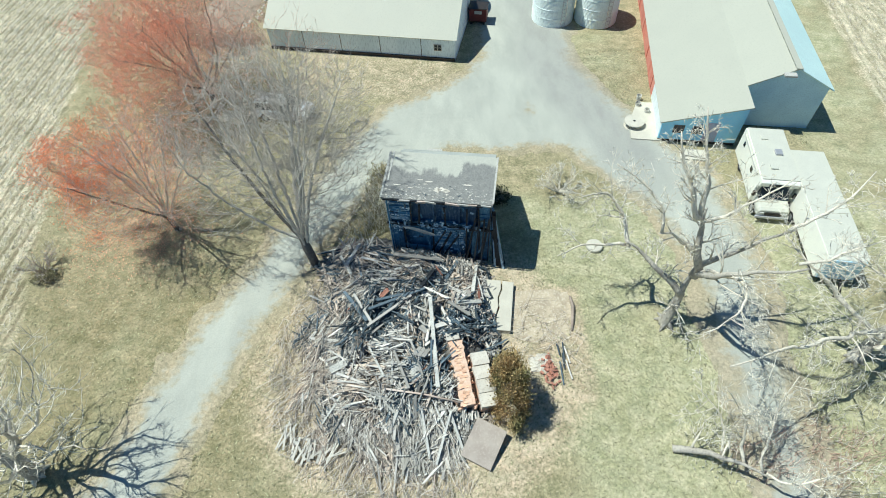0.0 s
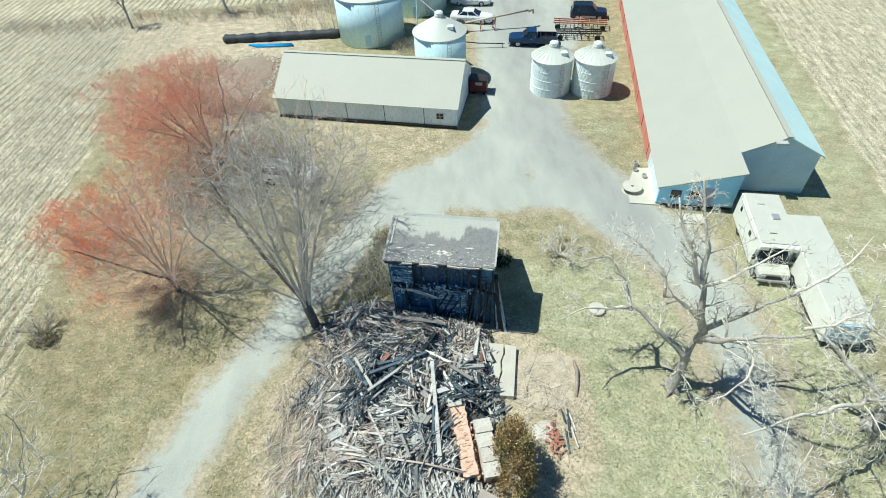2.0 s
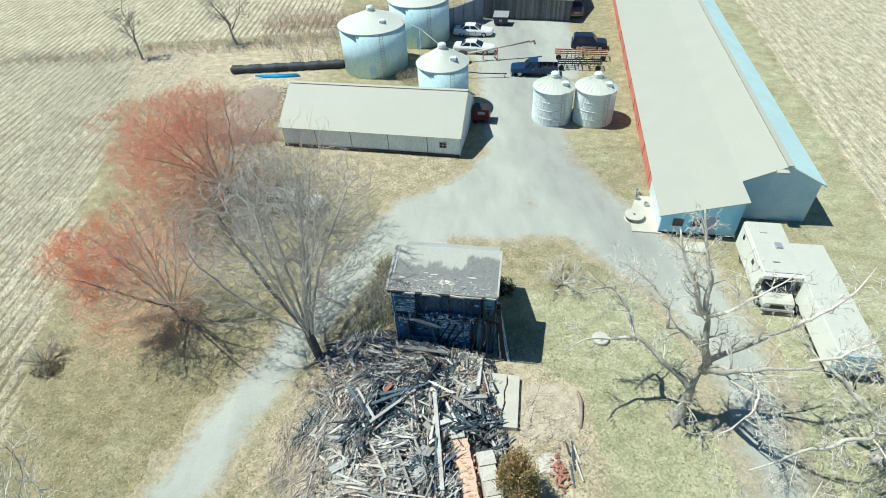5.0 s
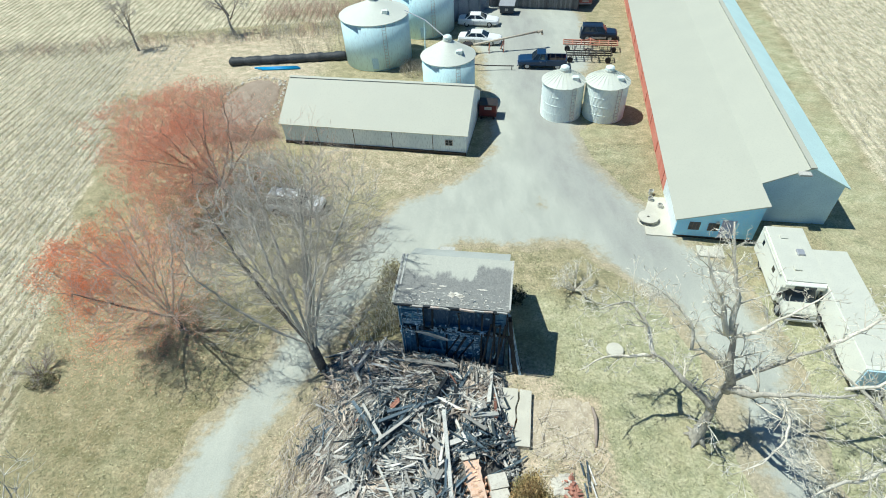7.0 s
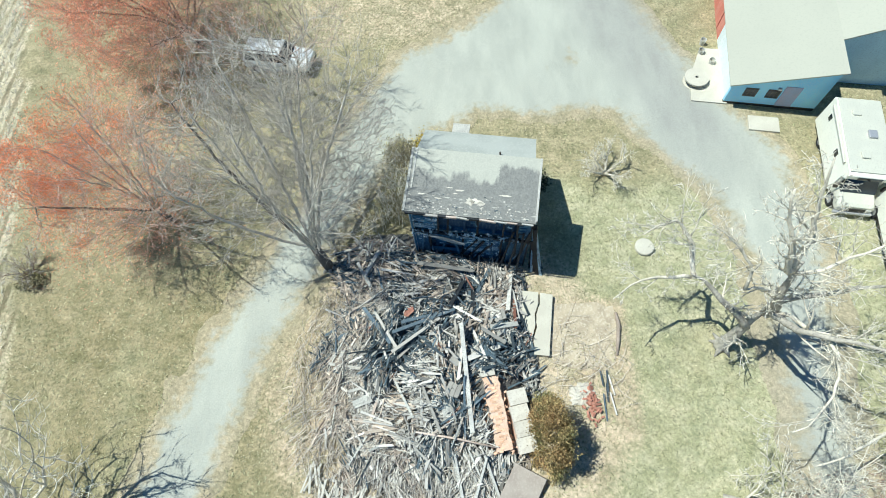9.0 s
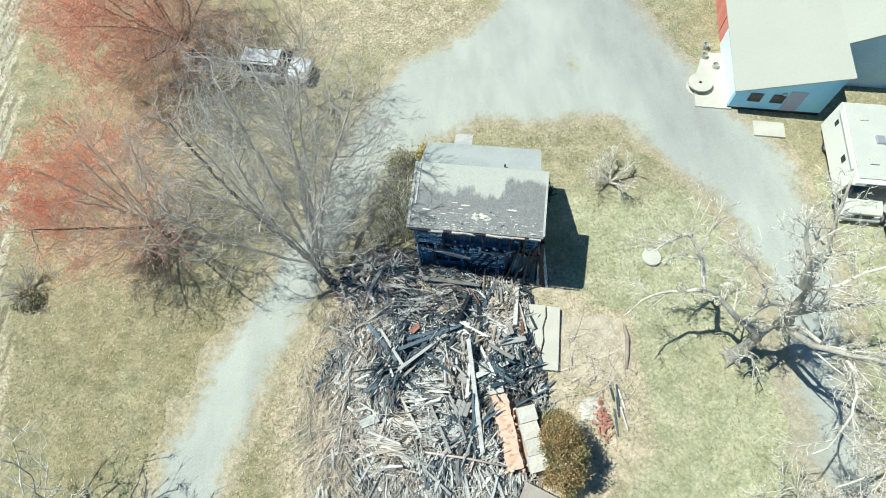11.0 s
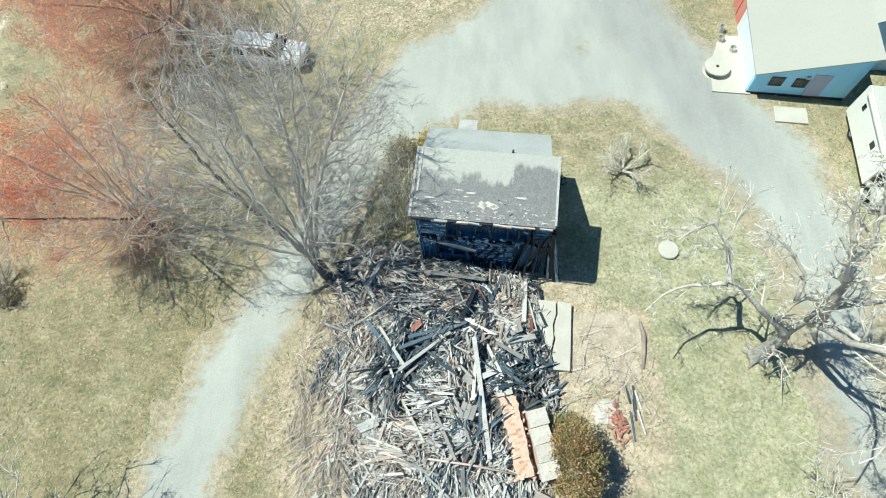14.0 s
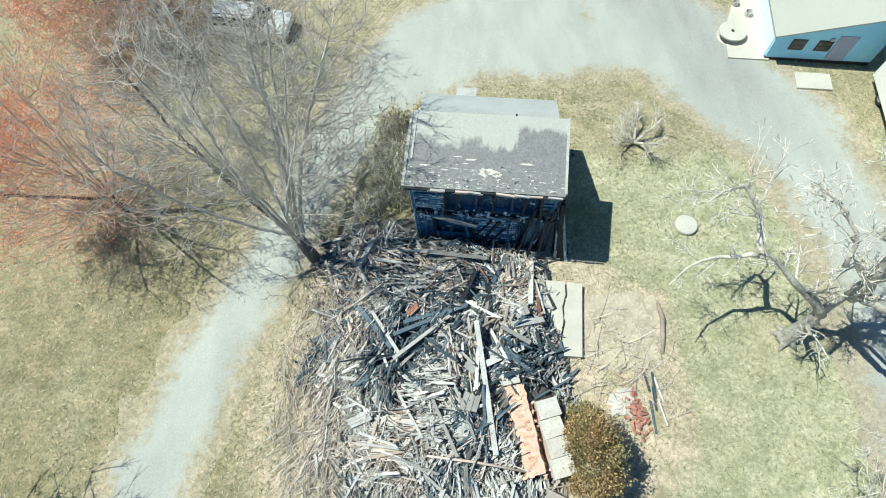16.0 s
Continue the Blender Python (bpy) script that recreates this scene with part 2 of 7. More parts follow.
TRUNK_DARK = mat("dark_furrowed_bark", (0.16, 0.145, 0.13), (0.10, 0.09, 0.085), (0.26, 0.24, 0.21), 2, 14, 0.9, 0, 0.8, 0.05, stretch=(1, 1, 0.35))
TRUNK_GREY = mat("weathered_grey_trunk", (0.54, 0.50, 0.42), (0.42, 0.385, 0.33), (0.22, 0.20, 0.18), 2, 12, 0.9, 0, 0.8, 0.05, stretch=(1, 1, 0.4))
GREEN_BRUSH = mat("olive_brush_leaf", (0.33, 0.31, 0.17), (0.42, 0.36, 0.23), (0.20, 0.20, 0.10), 0.6, 6, 0.9, 0, 0, 0.01, vary=0.5, island=True)
PAINT_WHITE = mat("white_car_paint", (0.84, 0.85, 0.84), (0.80, 0.81, 0.80), (0.76, 0.77, 0.76), 0.6, 8, 0.3, 0, 0, 0.01, spec=0.5)
PAINT_BLUE = mat("dark_blue_car_paint", (0.012, 0.045, 0.11), (0.010, 0.035, 0.09), (0.02, 0.05, 0.1), 0.6, 8, 0.28, 0, 0, 0.01, spec=0.5)
PAINT_NAVY = mat("navy_car_paint", (0.015, 0.03, 0.06), (0.012, 0.025, 0.05), (0.02, 0.03, 0.05), 0.6, 8, 0.28, 0, 0, 0.01, spec=0.5)
PAINT_RED = mat("faded_red_paint", (0.45, 0.14, 0.11), (0.40, 0.12, 0.10), (0.5, 0.2, 0.17), 0.6, 8, 0.35, 0, 0, 0.01, spec=0.5)
SILVER = mat("silver_trim", (0.55, 0.56, 0.57), (0.5, 0.5, 0.52), (0.42, 0.42, 0.43), 1, 10, 0.35, 0.4, 0, 0.01)
TYRE = mat("tyre_rubber", (0.025, 0.025, 0.027), (0.04, 0.04, 0.04), (0.05, 0.05, 0.05), 3, 30, 0.85, 0, 0.2, 0.01)
GLASS = glass("dark_glass")
LENS = mat("lamp_lens", (0.6, 0.6, 0.58), (0.55, 0.55, 0.52), (0.5, 0.5, 0.5), 3, 10, 0.15, 0, 0, 0.01)
LENS_RED = mat("red_lamp_lens", (0.35, 0.03, 0.02), (0.3, 0.03, 0.02), (0.25, 0.02, 0.02), 3, 10, 0.2, 0, 0, 0.01)
PALE_PLANK = mat("bleached_plank", (0.50, 0.475, 0.41), (0.42, 0.395, 0.34), (0.56, 0.53, 0.46), 1.5, 18, 0.85, 0, 0.3, 0.01, vary=0.3)
RUST = mat("rusty_sheet", (0.46, 0.40, 0.34), (0.39, 0.33, 0.28), (0.52, 0.45, 0.38), 1.2, 14, 0.8, 0.1, 0.2, 0.01)
TAN_STEEL = mat("tan_painted_steel", (0.62, 0.55, 0.44), (0.54, 0.47, 0.37), (0.44, 0.36, 0.27), 1, 10, 0.6, 0.1, 0.1, 0.01)
ORANGE_STEEL = mat("faded_orange_steel", (0.55, 0.20, 0.12), (0.5, 0.25, 0.18), (0.3, 0.14, 0.1), 2, 14, 0.6, 0.1, 0.1, 0.01)
BLACK_PLASTIC = mat("black_plastic_film", (0.035, 0.04, 0.045), (0.06, 0.065, 0.07), (0.10, 0.10, 0.10), 1.0, 10, 0.6, 0, 0.4, 0.03)
CYAN_PIPE = mat("bright_blue_pipe", (0.02, 0.30, 0.62), (0.03, 0.36, 0.68), (0.02, 0.2, 0.45), 1, 10, 0.45, 0, 0, 0.01)
LEAF_SOIL = mat("brown_leafy_soil", (0.37, 0.29, 0.22), (0.30, 0.23, 0.17), (0.44, 0.36, 0.28), 1.2, 9, 0.95, 0, 0.6, 0.06)
DARK_RED = mat("dark_red_steel", (0.16, 0.035, 0.03), (0.12, 0.03, 0.03), (0.08, 0.03, 0.03), 1, 10, 0.5, 0, 0.1, 0.01)
OLD_BARN = mat("dark_weathered_boards", (0.20, 0.21, 0.21), (0.13, 0.14, 0.15), (0.30, 0.29, 0.27), 0.9, 16, 0.85, 0, 0.3, 0.02, stretch=(1, 1, 0.15), vary=0.3)
TEAL_SHEET = mat("blue_grey_sheet", (0.58, 0.79, 0.90), (0.50, 0.71, 0.83), (0.40, 0.57, 0.68), 0.8, 10, 0.6, 0.1, 0.1, 0.01)
TWIG_GREY = mat("warm_grey_twig", (0.74, 0.58, 0.48), (0.62, 0.49, 0.41), (0.46, 0.36, 0.30), 1, 12, 0.9, 0, 0, 0.01, vary=0.35, island=True)
BARK_TWIG2 = mat("dry_stick", (0.58, 0.52, 0.44), (0.46, 0.41, 0.35), (0.66, 0.61, 0.52), 1, 12, 0.9, 0, 0, 0.01, vary=0.5, island=True)
YELLOW_LEAF = mat("yellow_blossom", (0.55, 0.42, 0.08), (0.45, 0.36, 0.08), (0.3, 0.26, 0.08), 1, 12, 0.9, 0, 0, 0.01, vary=0.4, island=True)
DARK_LEAF = mat("dark_evergreen_leaf", (0.03, 0.045, 0.02), (0.05, 0.06, 0.03), (0.02, 0.03, 0.015), 1, 12, 0.8, 0, 0, 0.01, vary=0.4, island=True)
# ash and soil, kept dark so that shade between the boards is in the colour
ASH = mat("ash_soil_and_gap_shade", (0.13, 0.13, 0.125), (0.24, 0.215, 0.185), (0.075, 0.08, 0.085), 0.7, 10, 0.95, 0, 0.7, 0.08)
PALE_BLOCK = mat("pale_stained_block", (0.68, 0.64, 0.55), (0.60, 0.56, 0.48), (0.48, 0.42, 0.35), 1.5, 16, 0.9, 0, 0.3, 0.02, vary=0.1)
GREY_PANEL = mat("blue_grey_panel", (0.28, 0.33, 0.38), (0.22, 0.26, 0.31), (0.16, 0.19, 0.23), 0.8, 10, 0.8, 0, 0.2, 0.01, vary=0.12)
STUBBLE = mat("bleached_husk", (0.60, 0.55, 0.43), (0.50, 0.45, 0.34), (0.36, 0.32, 0.24), 0.5, 5, 0.9, 0, 0, 0.01, vary=0.35, island=True)
DRY_GRASS = mat("dry_grass_blade", (0.48, 0.43, 0.28), (0.36, 0.36, 0.20), (0.22, 0.20, 0.12), 0.5, 5, 0.9, 0, 0, 0.01, vary=0.5, island=True)
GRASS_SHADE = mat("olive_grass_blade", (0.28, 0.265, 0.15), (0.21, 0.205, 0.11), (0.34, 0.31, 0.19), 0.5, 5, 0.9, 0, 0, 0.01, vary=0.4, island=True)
PINK_BOARD = mat("pinkish_bare_board", (0.55, 0.44, 0.36), (0.60, 0.52, 0.46), (0.40, 0.28, 0.22), 2, 24, 0.8, 0, 0.3, 0.01, vary=0.15)
# stained white front panel; the bluish tint is its shade, put into the colour
SHED_WALL = mat("stained_panel_shade_tint", (0.82, 0.93, 0.95), (0.72, 0.84, 0.87), (0.48, 0.58, 0.62), 0.9, 12, 0.6, 0, 0.15, 0.01, stretch=(1, 1, 0.2))
SHED_ROOF = mat("bright_white_shed_roof", (0.535, 0.53, 0.435), (0.52, 0.515, 0.425), (0.48, 0.475, 0.39), 0.4, 9, 0.6, 0, 0.1, 0.01)
BED_SOIL = mat("pale_stony_soil", (0.54, 0.455, 0.33), (0.40, 0.33, 0.24), (0.66, 0.59, 0.46), 1.6, 9, 0.95, 0, 0.6, 0.05)

# ---- ground, drive, fields ----
def stroke(x, y, pts):
    """How far inside a stroke of changing width a place lies, in metres (negative: outside)."""
    best = np.full(np.shape(x), -99.0)
    for (ax, ay, ar), (bx, by, br) in zip(pts, pts[1:]):
        dx, dy = bx - ax, by - ay
        k = np.clip(((x - ax) * dx + (y - ay) * dy) / (dx * dx + dy * dy), 0, 1)
        best = np.maximum(best, ar + (br - ar) * k - np.hypot(x - ax - k * dx, y - ay - k * dy))
    return best


def waves(x, y, size, seed):
    """A cheap smooth noise in -1..1."""
    rs = np.random.RandomState(seed)
    out = np.zeros(np.shape(x))
    for i in range(9):
        a, k, p = rs.uniform(0, math.tau), math.tau / size * rs.uniform(0.6, 1.9), rs.uniform(0, math.tau)
        out += np.sin((x * math.cos(a) + y * math.sin(a)) * k + p)
    return out / 4.5


DRIVE = [
    [(5, 120, 4), (7.5, 90, 5), (8.5, 74, 7.5), (9, 64, 6.5), (6.8, 52, 4.0), (6.4, 42, 3.8)],
    [(6.4, 42, 3.8), (2.5, 37, 3.6), (-3.5, 33.6, 3.2), (-7.5, 29, 2.0), (-9.7, 24.5, 1.4), (-12.2, 19.0, 1.5), (-13.9, 15.5, 1.5), (-15.6, 10.3, 1.65), (-17.2, 5, 1.7), (-19, -3, 2.0), (-24, -20, 2)],
    [(6.4, 42, 3.8), (9, 36.5, 3.2), (12.3, 30.8, 3.0), (15.2, 26.5, 2.6), (16.4, 21, 2.0), (15.6, 14, 1.5), (15.4, 8, 1.4), (16, -20, 1.4)],
    [(-3, 34, 2.2), (3, 33.6, 2.4), (8.5, 33.5, 2.2)],
]


def drive_depth(x, y):
    d = np.full(np.shape(x), -99.0)
    for s in DRIVE:
        d = np.maximum(d, stroke(x, y, s))
    return d + 0.35 * waves(x, y, 3.0, 3) + 0.15 * waves(x, y, 0.9, 4)


def west_field(x, y):
    return -(x + 29.2 + (y - 25) * 0.29) + 0.5 * waves(x, y, 5, 8)


def east_field(x, y):
    return x - (33.6 + (y - 37) * 0.165) + 0.4 * waves(x, y, 5, 9)


def far_field(x, y):
    return np.minimum(y - (76 + 0.06 * (x + 40)), -x - 17) + 0.5 * waves(x, y, 6, 10)


def hill(x, y):
    return 0.05 * waves(x, y, 14, 21) + 0.025 * waves(x, y, 3.5, 22)


def sheet(name, xs, ys, keep, lift, material, layers):
    gx, gy = np.meshgrid(xs, ys, indexing="ij")
    z = hill(gx, gy) * np.clip(1.5 - np.hypot(gx, gy - 30) / 120, 0, 1) + (lift(gx, gy) if callable(lift) else lift)
    nx, ny = gx.shape
    idx = np.arange(nx * ny).reshape(nx, ny)
    q = np.stack([idx[:-1, :-1], idx[1:, :-1], idx[1:, 1:], idx[:-1, 1:]], -1).reshape(-1, 4)
    if keep is not None:
        cx, cy = (gx[:-1, :-1] + gx[1:, 1:]) / 2, (gy[:-1, :-1] + gy[1:, 1:]) / 2
        q = q[keep(cx, cy).reshape(-1)]
    used, inv = np.unique(q, return_inverse=True)
    co = np.stack([gx, gy, z], -1).reshape(-1, 3)[used]
    me = bpy.data.meshes.new(name)
    me.from_pydata(co.tolist(), [], inv.reshape(-1, 4).tolist())
    col = np.ones((len(used), 4))
    for i, fn in enumerate(layers):
        col[:, i] = np.clip(fn(co[:, 0], co[:, 1]), 0, 1)
    att = me.attributes.new("cover", "FLOAT_COLOR", "POINT")
    att.data.foreach_set("color", col.astype(np.float32).ravel())
    me.polygons.foreach_set("use_smooth", [True] * len(me.polygons))
    me.materials.append(material)
    return new(name, me)


def ramp(nt, src, c0, c1, p0=0.4, p1=0.6):
    r = nt.nodes.new("ShaderNodeValToRGB")
    r.color_ramp.elements[0].position, r.color_ramp.elements[1].position = p0, p1
    r.color_ramp.elements[0].color, r.color_ramp.elements[1].color = (*c0, 1), (*c1, 1)
    nt.links.new(src, r.inputs[0])
    return r.outputs[0]


def noise_node(nt, scale, detail=5, stretch=None, turn=0.0, rough=0.6):
    tc = nt.nodes.new("ShaderNodeTexCoord")
    n = nt.nodes.new("ShaderNodeTexNoise")
    n.inputs["Scale"].default_value, n.inputs["Detail"].default_value, n.inputs["Roughness"].default_value = scale, detail, rough
    mp = nt.nodes.new("ShaderNodeMapping")
    mp.inputs["Rotation"].default_value = (0, 0, turn)
    mp.inputs["Scale"].default_value = stretch or (1, 1, 1)
    nt.links.new(tc.outputs["Object"], mp.inputs[0])
    nt.links.new(mp.outputs[0], n.inputs["Vector"])
    return n.outputs[0]


def mix(nt, f, a, b, blend="MIX"):
    m = nt.nodes.new("ShaderNodeMix")
    m.data_type, m.blend_type = "RGBA", blend
    if isinstance(f, float):
        m.inputs[0].default_value = f
    else:
        nt.links.new(f, m.inputs[0])
    for s, i in ((a, 6), (b, 7)):
        if isinstance(s, tuple):
            m.inputs[i].default_value = (*s, 1)
        else:
            nt.links.new(s, m.inputs[i])
    return m.outputs[2]


def arith(nt, op, a, b):
    m = nt.nodes.new("ShaderNodeMath")
    m.operation = op
    for s, i in ((a, 0), (b, 1)):
        if isinstance(s, (int, float)):
            m.inputs[i].default_value = s
        else:
            nt.links.new(s, m.inputs[i])
    return m.outputs[0]


def ground_material():
    m = bpy.data.materials.new("lawn_and_stubble")
    m.use_nodes = True
    nt = m.node_tree
    b = nt.nodes["Principled BSDF"]
    att = nt.nodes.new("ShaderNodeAttribute")
    att.attribute_name = "cover"
    sep = nt.nodes.new("ShaderNodeSeparateColor")
    nt.links.new(att.outputs["Color"], sep.inputs[0])
    coarse, mid, fine, grain = noise_node(nt, 0.22), noise_node(nt, 1.3), noise_node(nt, 6.0), noise_node(nt, 26.0)
    straw = ramp(nt, mid, (0.442, 0.386, 0.266), (0.35, 0.317, 0.208))
    green = ramp(nt, mid, (0.418, 0.410, 0.275), (0.498, 0.478, 0.345))
    soil = ramp(nt, mid, (0.62, 0.53, 0.42), (0.52, 0.43, 0.33))
    stub = ramp(nt, noise_node(nt, 2.2, 5, (1.0, 0.2, 1), radians(-4)), (0.70, 0.63, 0.50), (0.44, 0.39, 0.29), 0.38, 0.62)
    # sown rows: the west field runs north, the east one along the barn
    tc = nt.nodes.new("ShaderNodeTexCoord")
    xyz = nt.nodes.new("ShaderNodeSeparateXYZ")
    nt.links.new(tc.outputs["Object"], xyz.inputs[0])
    skew = arith(nt, "MULTIPLY", arith(nt, "MULTIPLY", xyz.outputs[1], 0.165), arith(nt, "GREATER_THAN", xyz.outputs[0], 0.0))
    u = arith(nt, "ADD", arith(nt, "SUBTRACT", xyz.outputs[0], skew), arith(nt, "MULTIPLY", mid, 0.25))
    wave = arith(nt, "ADD", arith(nt, "SINE", arith(nt, "MULTIPLY", u, math.tau / 0.9), 0.0), arith(nt, "MULTIPLY", arith(nt, "SUBTRACT", noise_node(nt, 2.4, 5), 0.5), 1.7))
    stub = mix(nt, arith(nt, "MULTIPLY", arith(nt, "SUBTRACT", 1.0, arith(nt, "MULTIPLY", arith(nt, "GREATER_THAN", xyz.outputs[0], 0.0), 0.6)), ramp(nt, arith(nt, "ADD", wave, arith(nt, "MULTIPLY", arith(nt, "SUBTRACT", coarse, 0.5), 2.4)), (0, 0, 0), (0.85, 0.85, 0.85), 0.3, 1.0)), stub, (0.25, 0.215, 0.155))
    gm = ramp(nt, arith(nt, "ADD", sep.outputs[1], arith(nt, "MULTIPLY", arith(nt, "SUBTRACT", coarse, 0.5), 1.6)), (0, 0, 0), (1, 1, 1), 0.3, 0.75)
    c = mix(nt, gm, straw, green)
    dm = ramp(nt, arith(nt, "ADD", sep.outputs[0], arith(nt, "MULTIPLY", arith(nt, "SUBTRACT", fine, 0.5), 0.9)), (0, 0, 0), (1, 1, 1), 0.35, 0.7)
    c = mix(nt, dm, c, soil)
    fm = ramp(nt, arith(nt, "ADD", sep.outputs[2], arith(nt, "MULTIPLY", arith(nt, "SUBTRACT", fine, 0.5), 0.5)), (0, 0, 0), (1, 1, 1), 0.4, 0.6)
    c = mix(nt, fm, c, stub)
    c = mix(nt, 0.75, c, ramp(nt, fine, (0.62, 0.64, 0.60), (1.3, 1.26, 1.22), 0.32, 0.68), "MULTIPLY")
    c = mix(nt, 0.8, c, ramp(nt, noise_node(nt, 0.75, 7, (1, 1.5, 1), 0.4), (0.74, 0.78, 0.70), (1.2, 1.16, 1.14), 0.35, 0.66), "MULTIPLY")
    c = mix(nt, 0.6, c, ramp(nt, grain, (0.45, 0.47, 0.42), (1.5, 1.47, 1.4), 0.3, 0.7), "MULTIPLY")
    c = mix(nt, arith(nt, "MULTIPLY", att.outputs["Alpha"], ramp(nt, noise_node(nt, 0.4, 6), (0.3, 0.3, 0.3), (1, 1, 1), 0.35, 0.62)), c, (0.82, 0.80, 0.74), "MULTIPLY")
    nt.links.new(c, b.inputs["Base Color"])
    b.inputs["Roughness"].default_value = 0.95
    b.inputs["Specular IOR Level"].default_value = 0.1
    bp = nt.nodes.new("ShaderNodeBump")
    bp.inputs["Strength"].default_value, bp.inputs["Distance"].default_value = 0.6, 0.08
    nt.links.new(arith(nt, "ADD", fine, arith(nt, "MULTIPLY", grain, 0.5)), bp.inputs["Height"])
    nt.links.new(bp.outputs[0], b.inputs["Normal"])
    return m


def gravel_material():
    m = bpy.data.materials.new("pale_gravel")
    m.use_nodes = True
    nt = m.node_tree
    b = nt.nodes["Principled BSDF"]
    att = nt.nodes.new("ShaderNodeAttribute")
    att.attribute_name = "cover"
    sep = nt.nodes.new("ShaderNodeSeparateColor")
    nt.links.new(att.outputs["Color"], sep.inputs[0])
    coarse, mid, fine = noise_node(nt, 0.16), noise_node(nt, 0.9), noise_node(nt, 14.0)
    pale = ramp(nt, noise_node(nt, 0.5, 6, (1.0, 0.35, 1), 0.5), (0.50, 0.505, 0.435), (0.42, 0.425, 0.37), 0.38, 0.62)
    edge = mix(nt, 0.75, ramp(nt, mid, (0.47, 0.40, 0.29), (0.38, 0.335, 0.235)), ramp(nt, noise_node(nt, 6.0), (0.62, 0.64, 0.60), (1.3, 1.26, 1.22), 0.32, 0.68), "MULTIPLY")
    edge = mix(nt, 0.6, edge, ramp(nt, noise_node(nt, 26.0), (0.45, 0.47, 0.42), (1.5, 1.47, 1.4), 0.3, 0.7), "MULTIPLY")
    em = ramp(nt, arith(nt, "ADD", sep.outputs[0], arith(nt, "MULTIPLY", arith(nt, "SUBTRACT", noise_node(nt, 2.2, 8), 0.5), 1.0)), (0, 0, 0), (1, 1, 1), 0.3, 0.7)
    c = mix(nt, em, edge, pale)
    c = mix(nt, sep.outputs[1], c, ramp(nt, noise_node(nt, 0.7, 6, (1.0, 0.3, 1), 0.35), (0.39, 0.39, 0.35), (0.33, 0.325, 0.30)))
    c = mix(nt, 0.6, c, ramp(nt, fine, (0.75, 0.75, 0.75), (1.15, 1.15, 1.13), 0.3, 0.7), "MULTIPLY")
    nt.links.new(c, b.inputs["Base Color"])
    b.inputs["Roughness"].default_value = 0.95
    b.inputs["Specular IOR Level"].default_value = 0.15
    bp = nt.nodes.new("ShaderNodeBump")
    bp.inputs["Strength"].default_value, bp.inputs["Distance"].default_value = 0.4, 0.04
    nt.links.new(fine, bp.inputs["Height"])
    nt.links.new(bp.outputs[0], b.inputs["Normal"])
    return m


def soft(d, w):
    return np.clip(0.5 + d / w, 0, 1)


def soil_cover(x, y):
    burn = soft(1 - np.hypot((x + 2.5) / 9.4, (y - 14.0) / 8.6), 0.35)
    verge = soft(1.0 - np.abs(drive_depth(x, y) + 0.4), 1.5) * 0.35
    bed = soft(np.minimum(np.minimum(x - 2.0, 7.0 - x), np.minimum(y - 11.0, 18.4 - y)), 0.8)
    tan = soft(np.minimum(np.minimum(x + 15, 1 - x), np.minimum(y - 37, 46.5 - y)), 3) * 0.55 * (drive_depth(x, y) < 0)
    scrub = soft(np.minimum(np.minimum(-x - 15, x + 60), np.minimum(y - 57, 75 - y)), 6) * 0.7
    return np.maximum.reduce([burn, verge, bed, tan, scrub])


def green_cover(x, y):
    east = soft(np.minimum(np.minimum(x - 3.5, 24 - x), np.minimum(26 - y, y + 5)), 5) * 0.85
    west = soft(8 - np.hypot((x + 23) / 1.3, (y - 9)), 8) * 0.3
    strip = soft(3.5 - np.abs(x - (30.5 + (y - 37) * 0.165)), 3) * 0.6
    north = soft(5 - np.hypot(x - 13, (y - 42) / 1.4), 5) * 0.45
    return np.maximum.reduce([east, west, strip, north, 0.15 * np.ones_like(x)])


def field_cover(x, y):
    return np.maximum.reduce([soft(west_field(x, y), 3), soft(east_field(x, y), 2), soft(far_field(x, y), 3)])


def lush_cover(x, y):
    """The thicker, darker sward west of the lane and round the heap."""
    west = soft(np.minimum(np.minimum(-9.5 - x, x + 31), 21 - y), 6)
    ring = soft(1.6 - np.abs(np.hypot((x + 2.8) / 8.6, (y - 13.5) / 8.4) - 1.15) * 6, 2) * 0.5
    return np.maximum(west, ring) * (drive_depth(x, y) < -0.5)


def spread(lo, hi, step, far):
    near = np.arange(lo, hi + step / 2, step)
    grow = np.geomspace(step, far, 26)
    return np.concatenate([lo - np.cumsum(grow)[::-1], near, hi + np.cumsum(grow)])


ground = sheet("ground", spread(-62, 62, 0.45, 600), spread(-16, 112, 0.45, 600), None, 0.0, ground_material(), [soil_cover, green_cover, field_cover, lush_cover])
tagged(ground, "dry winter lawn, bare soil and harvested stubble fields", "ground", kind="structure")
drive = sheet("gravel_drive", np.arange(-24, 24.01, 0.2), np.arange(-16, 112, 0.2), lambda x, y: drive_depth(x, y) > -1.2, lambda x, y: np.clip(drive_depth(x, y) + 0.9, -0.8, 0.25) * 0.1, gravel_material(),
              [lambda x, y: (drive_depth(x, y) + 1.0) / 2.4 - 0.15 * soft(x - 12.0, 1) * soft(20 - y, 5), lambda x, y: soft(2.4 - np.abs(x - 8.2 - (42 - y) * 0.38 * (y < 42)), 2.5) * soft(y - 27, 6) * 0.75 + soft(x - 12.5, 1) * soft(16 - y, 6) * 0.2])
tagged(drive, "pale grey gravel farm drive with worn wheel tracks", "gravel drive", kind="structure")

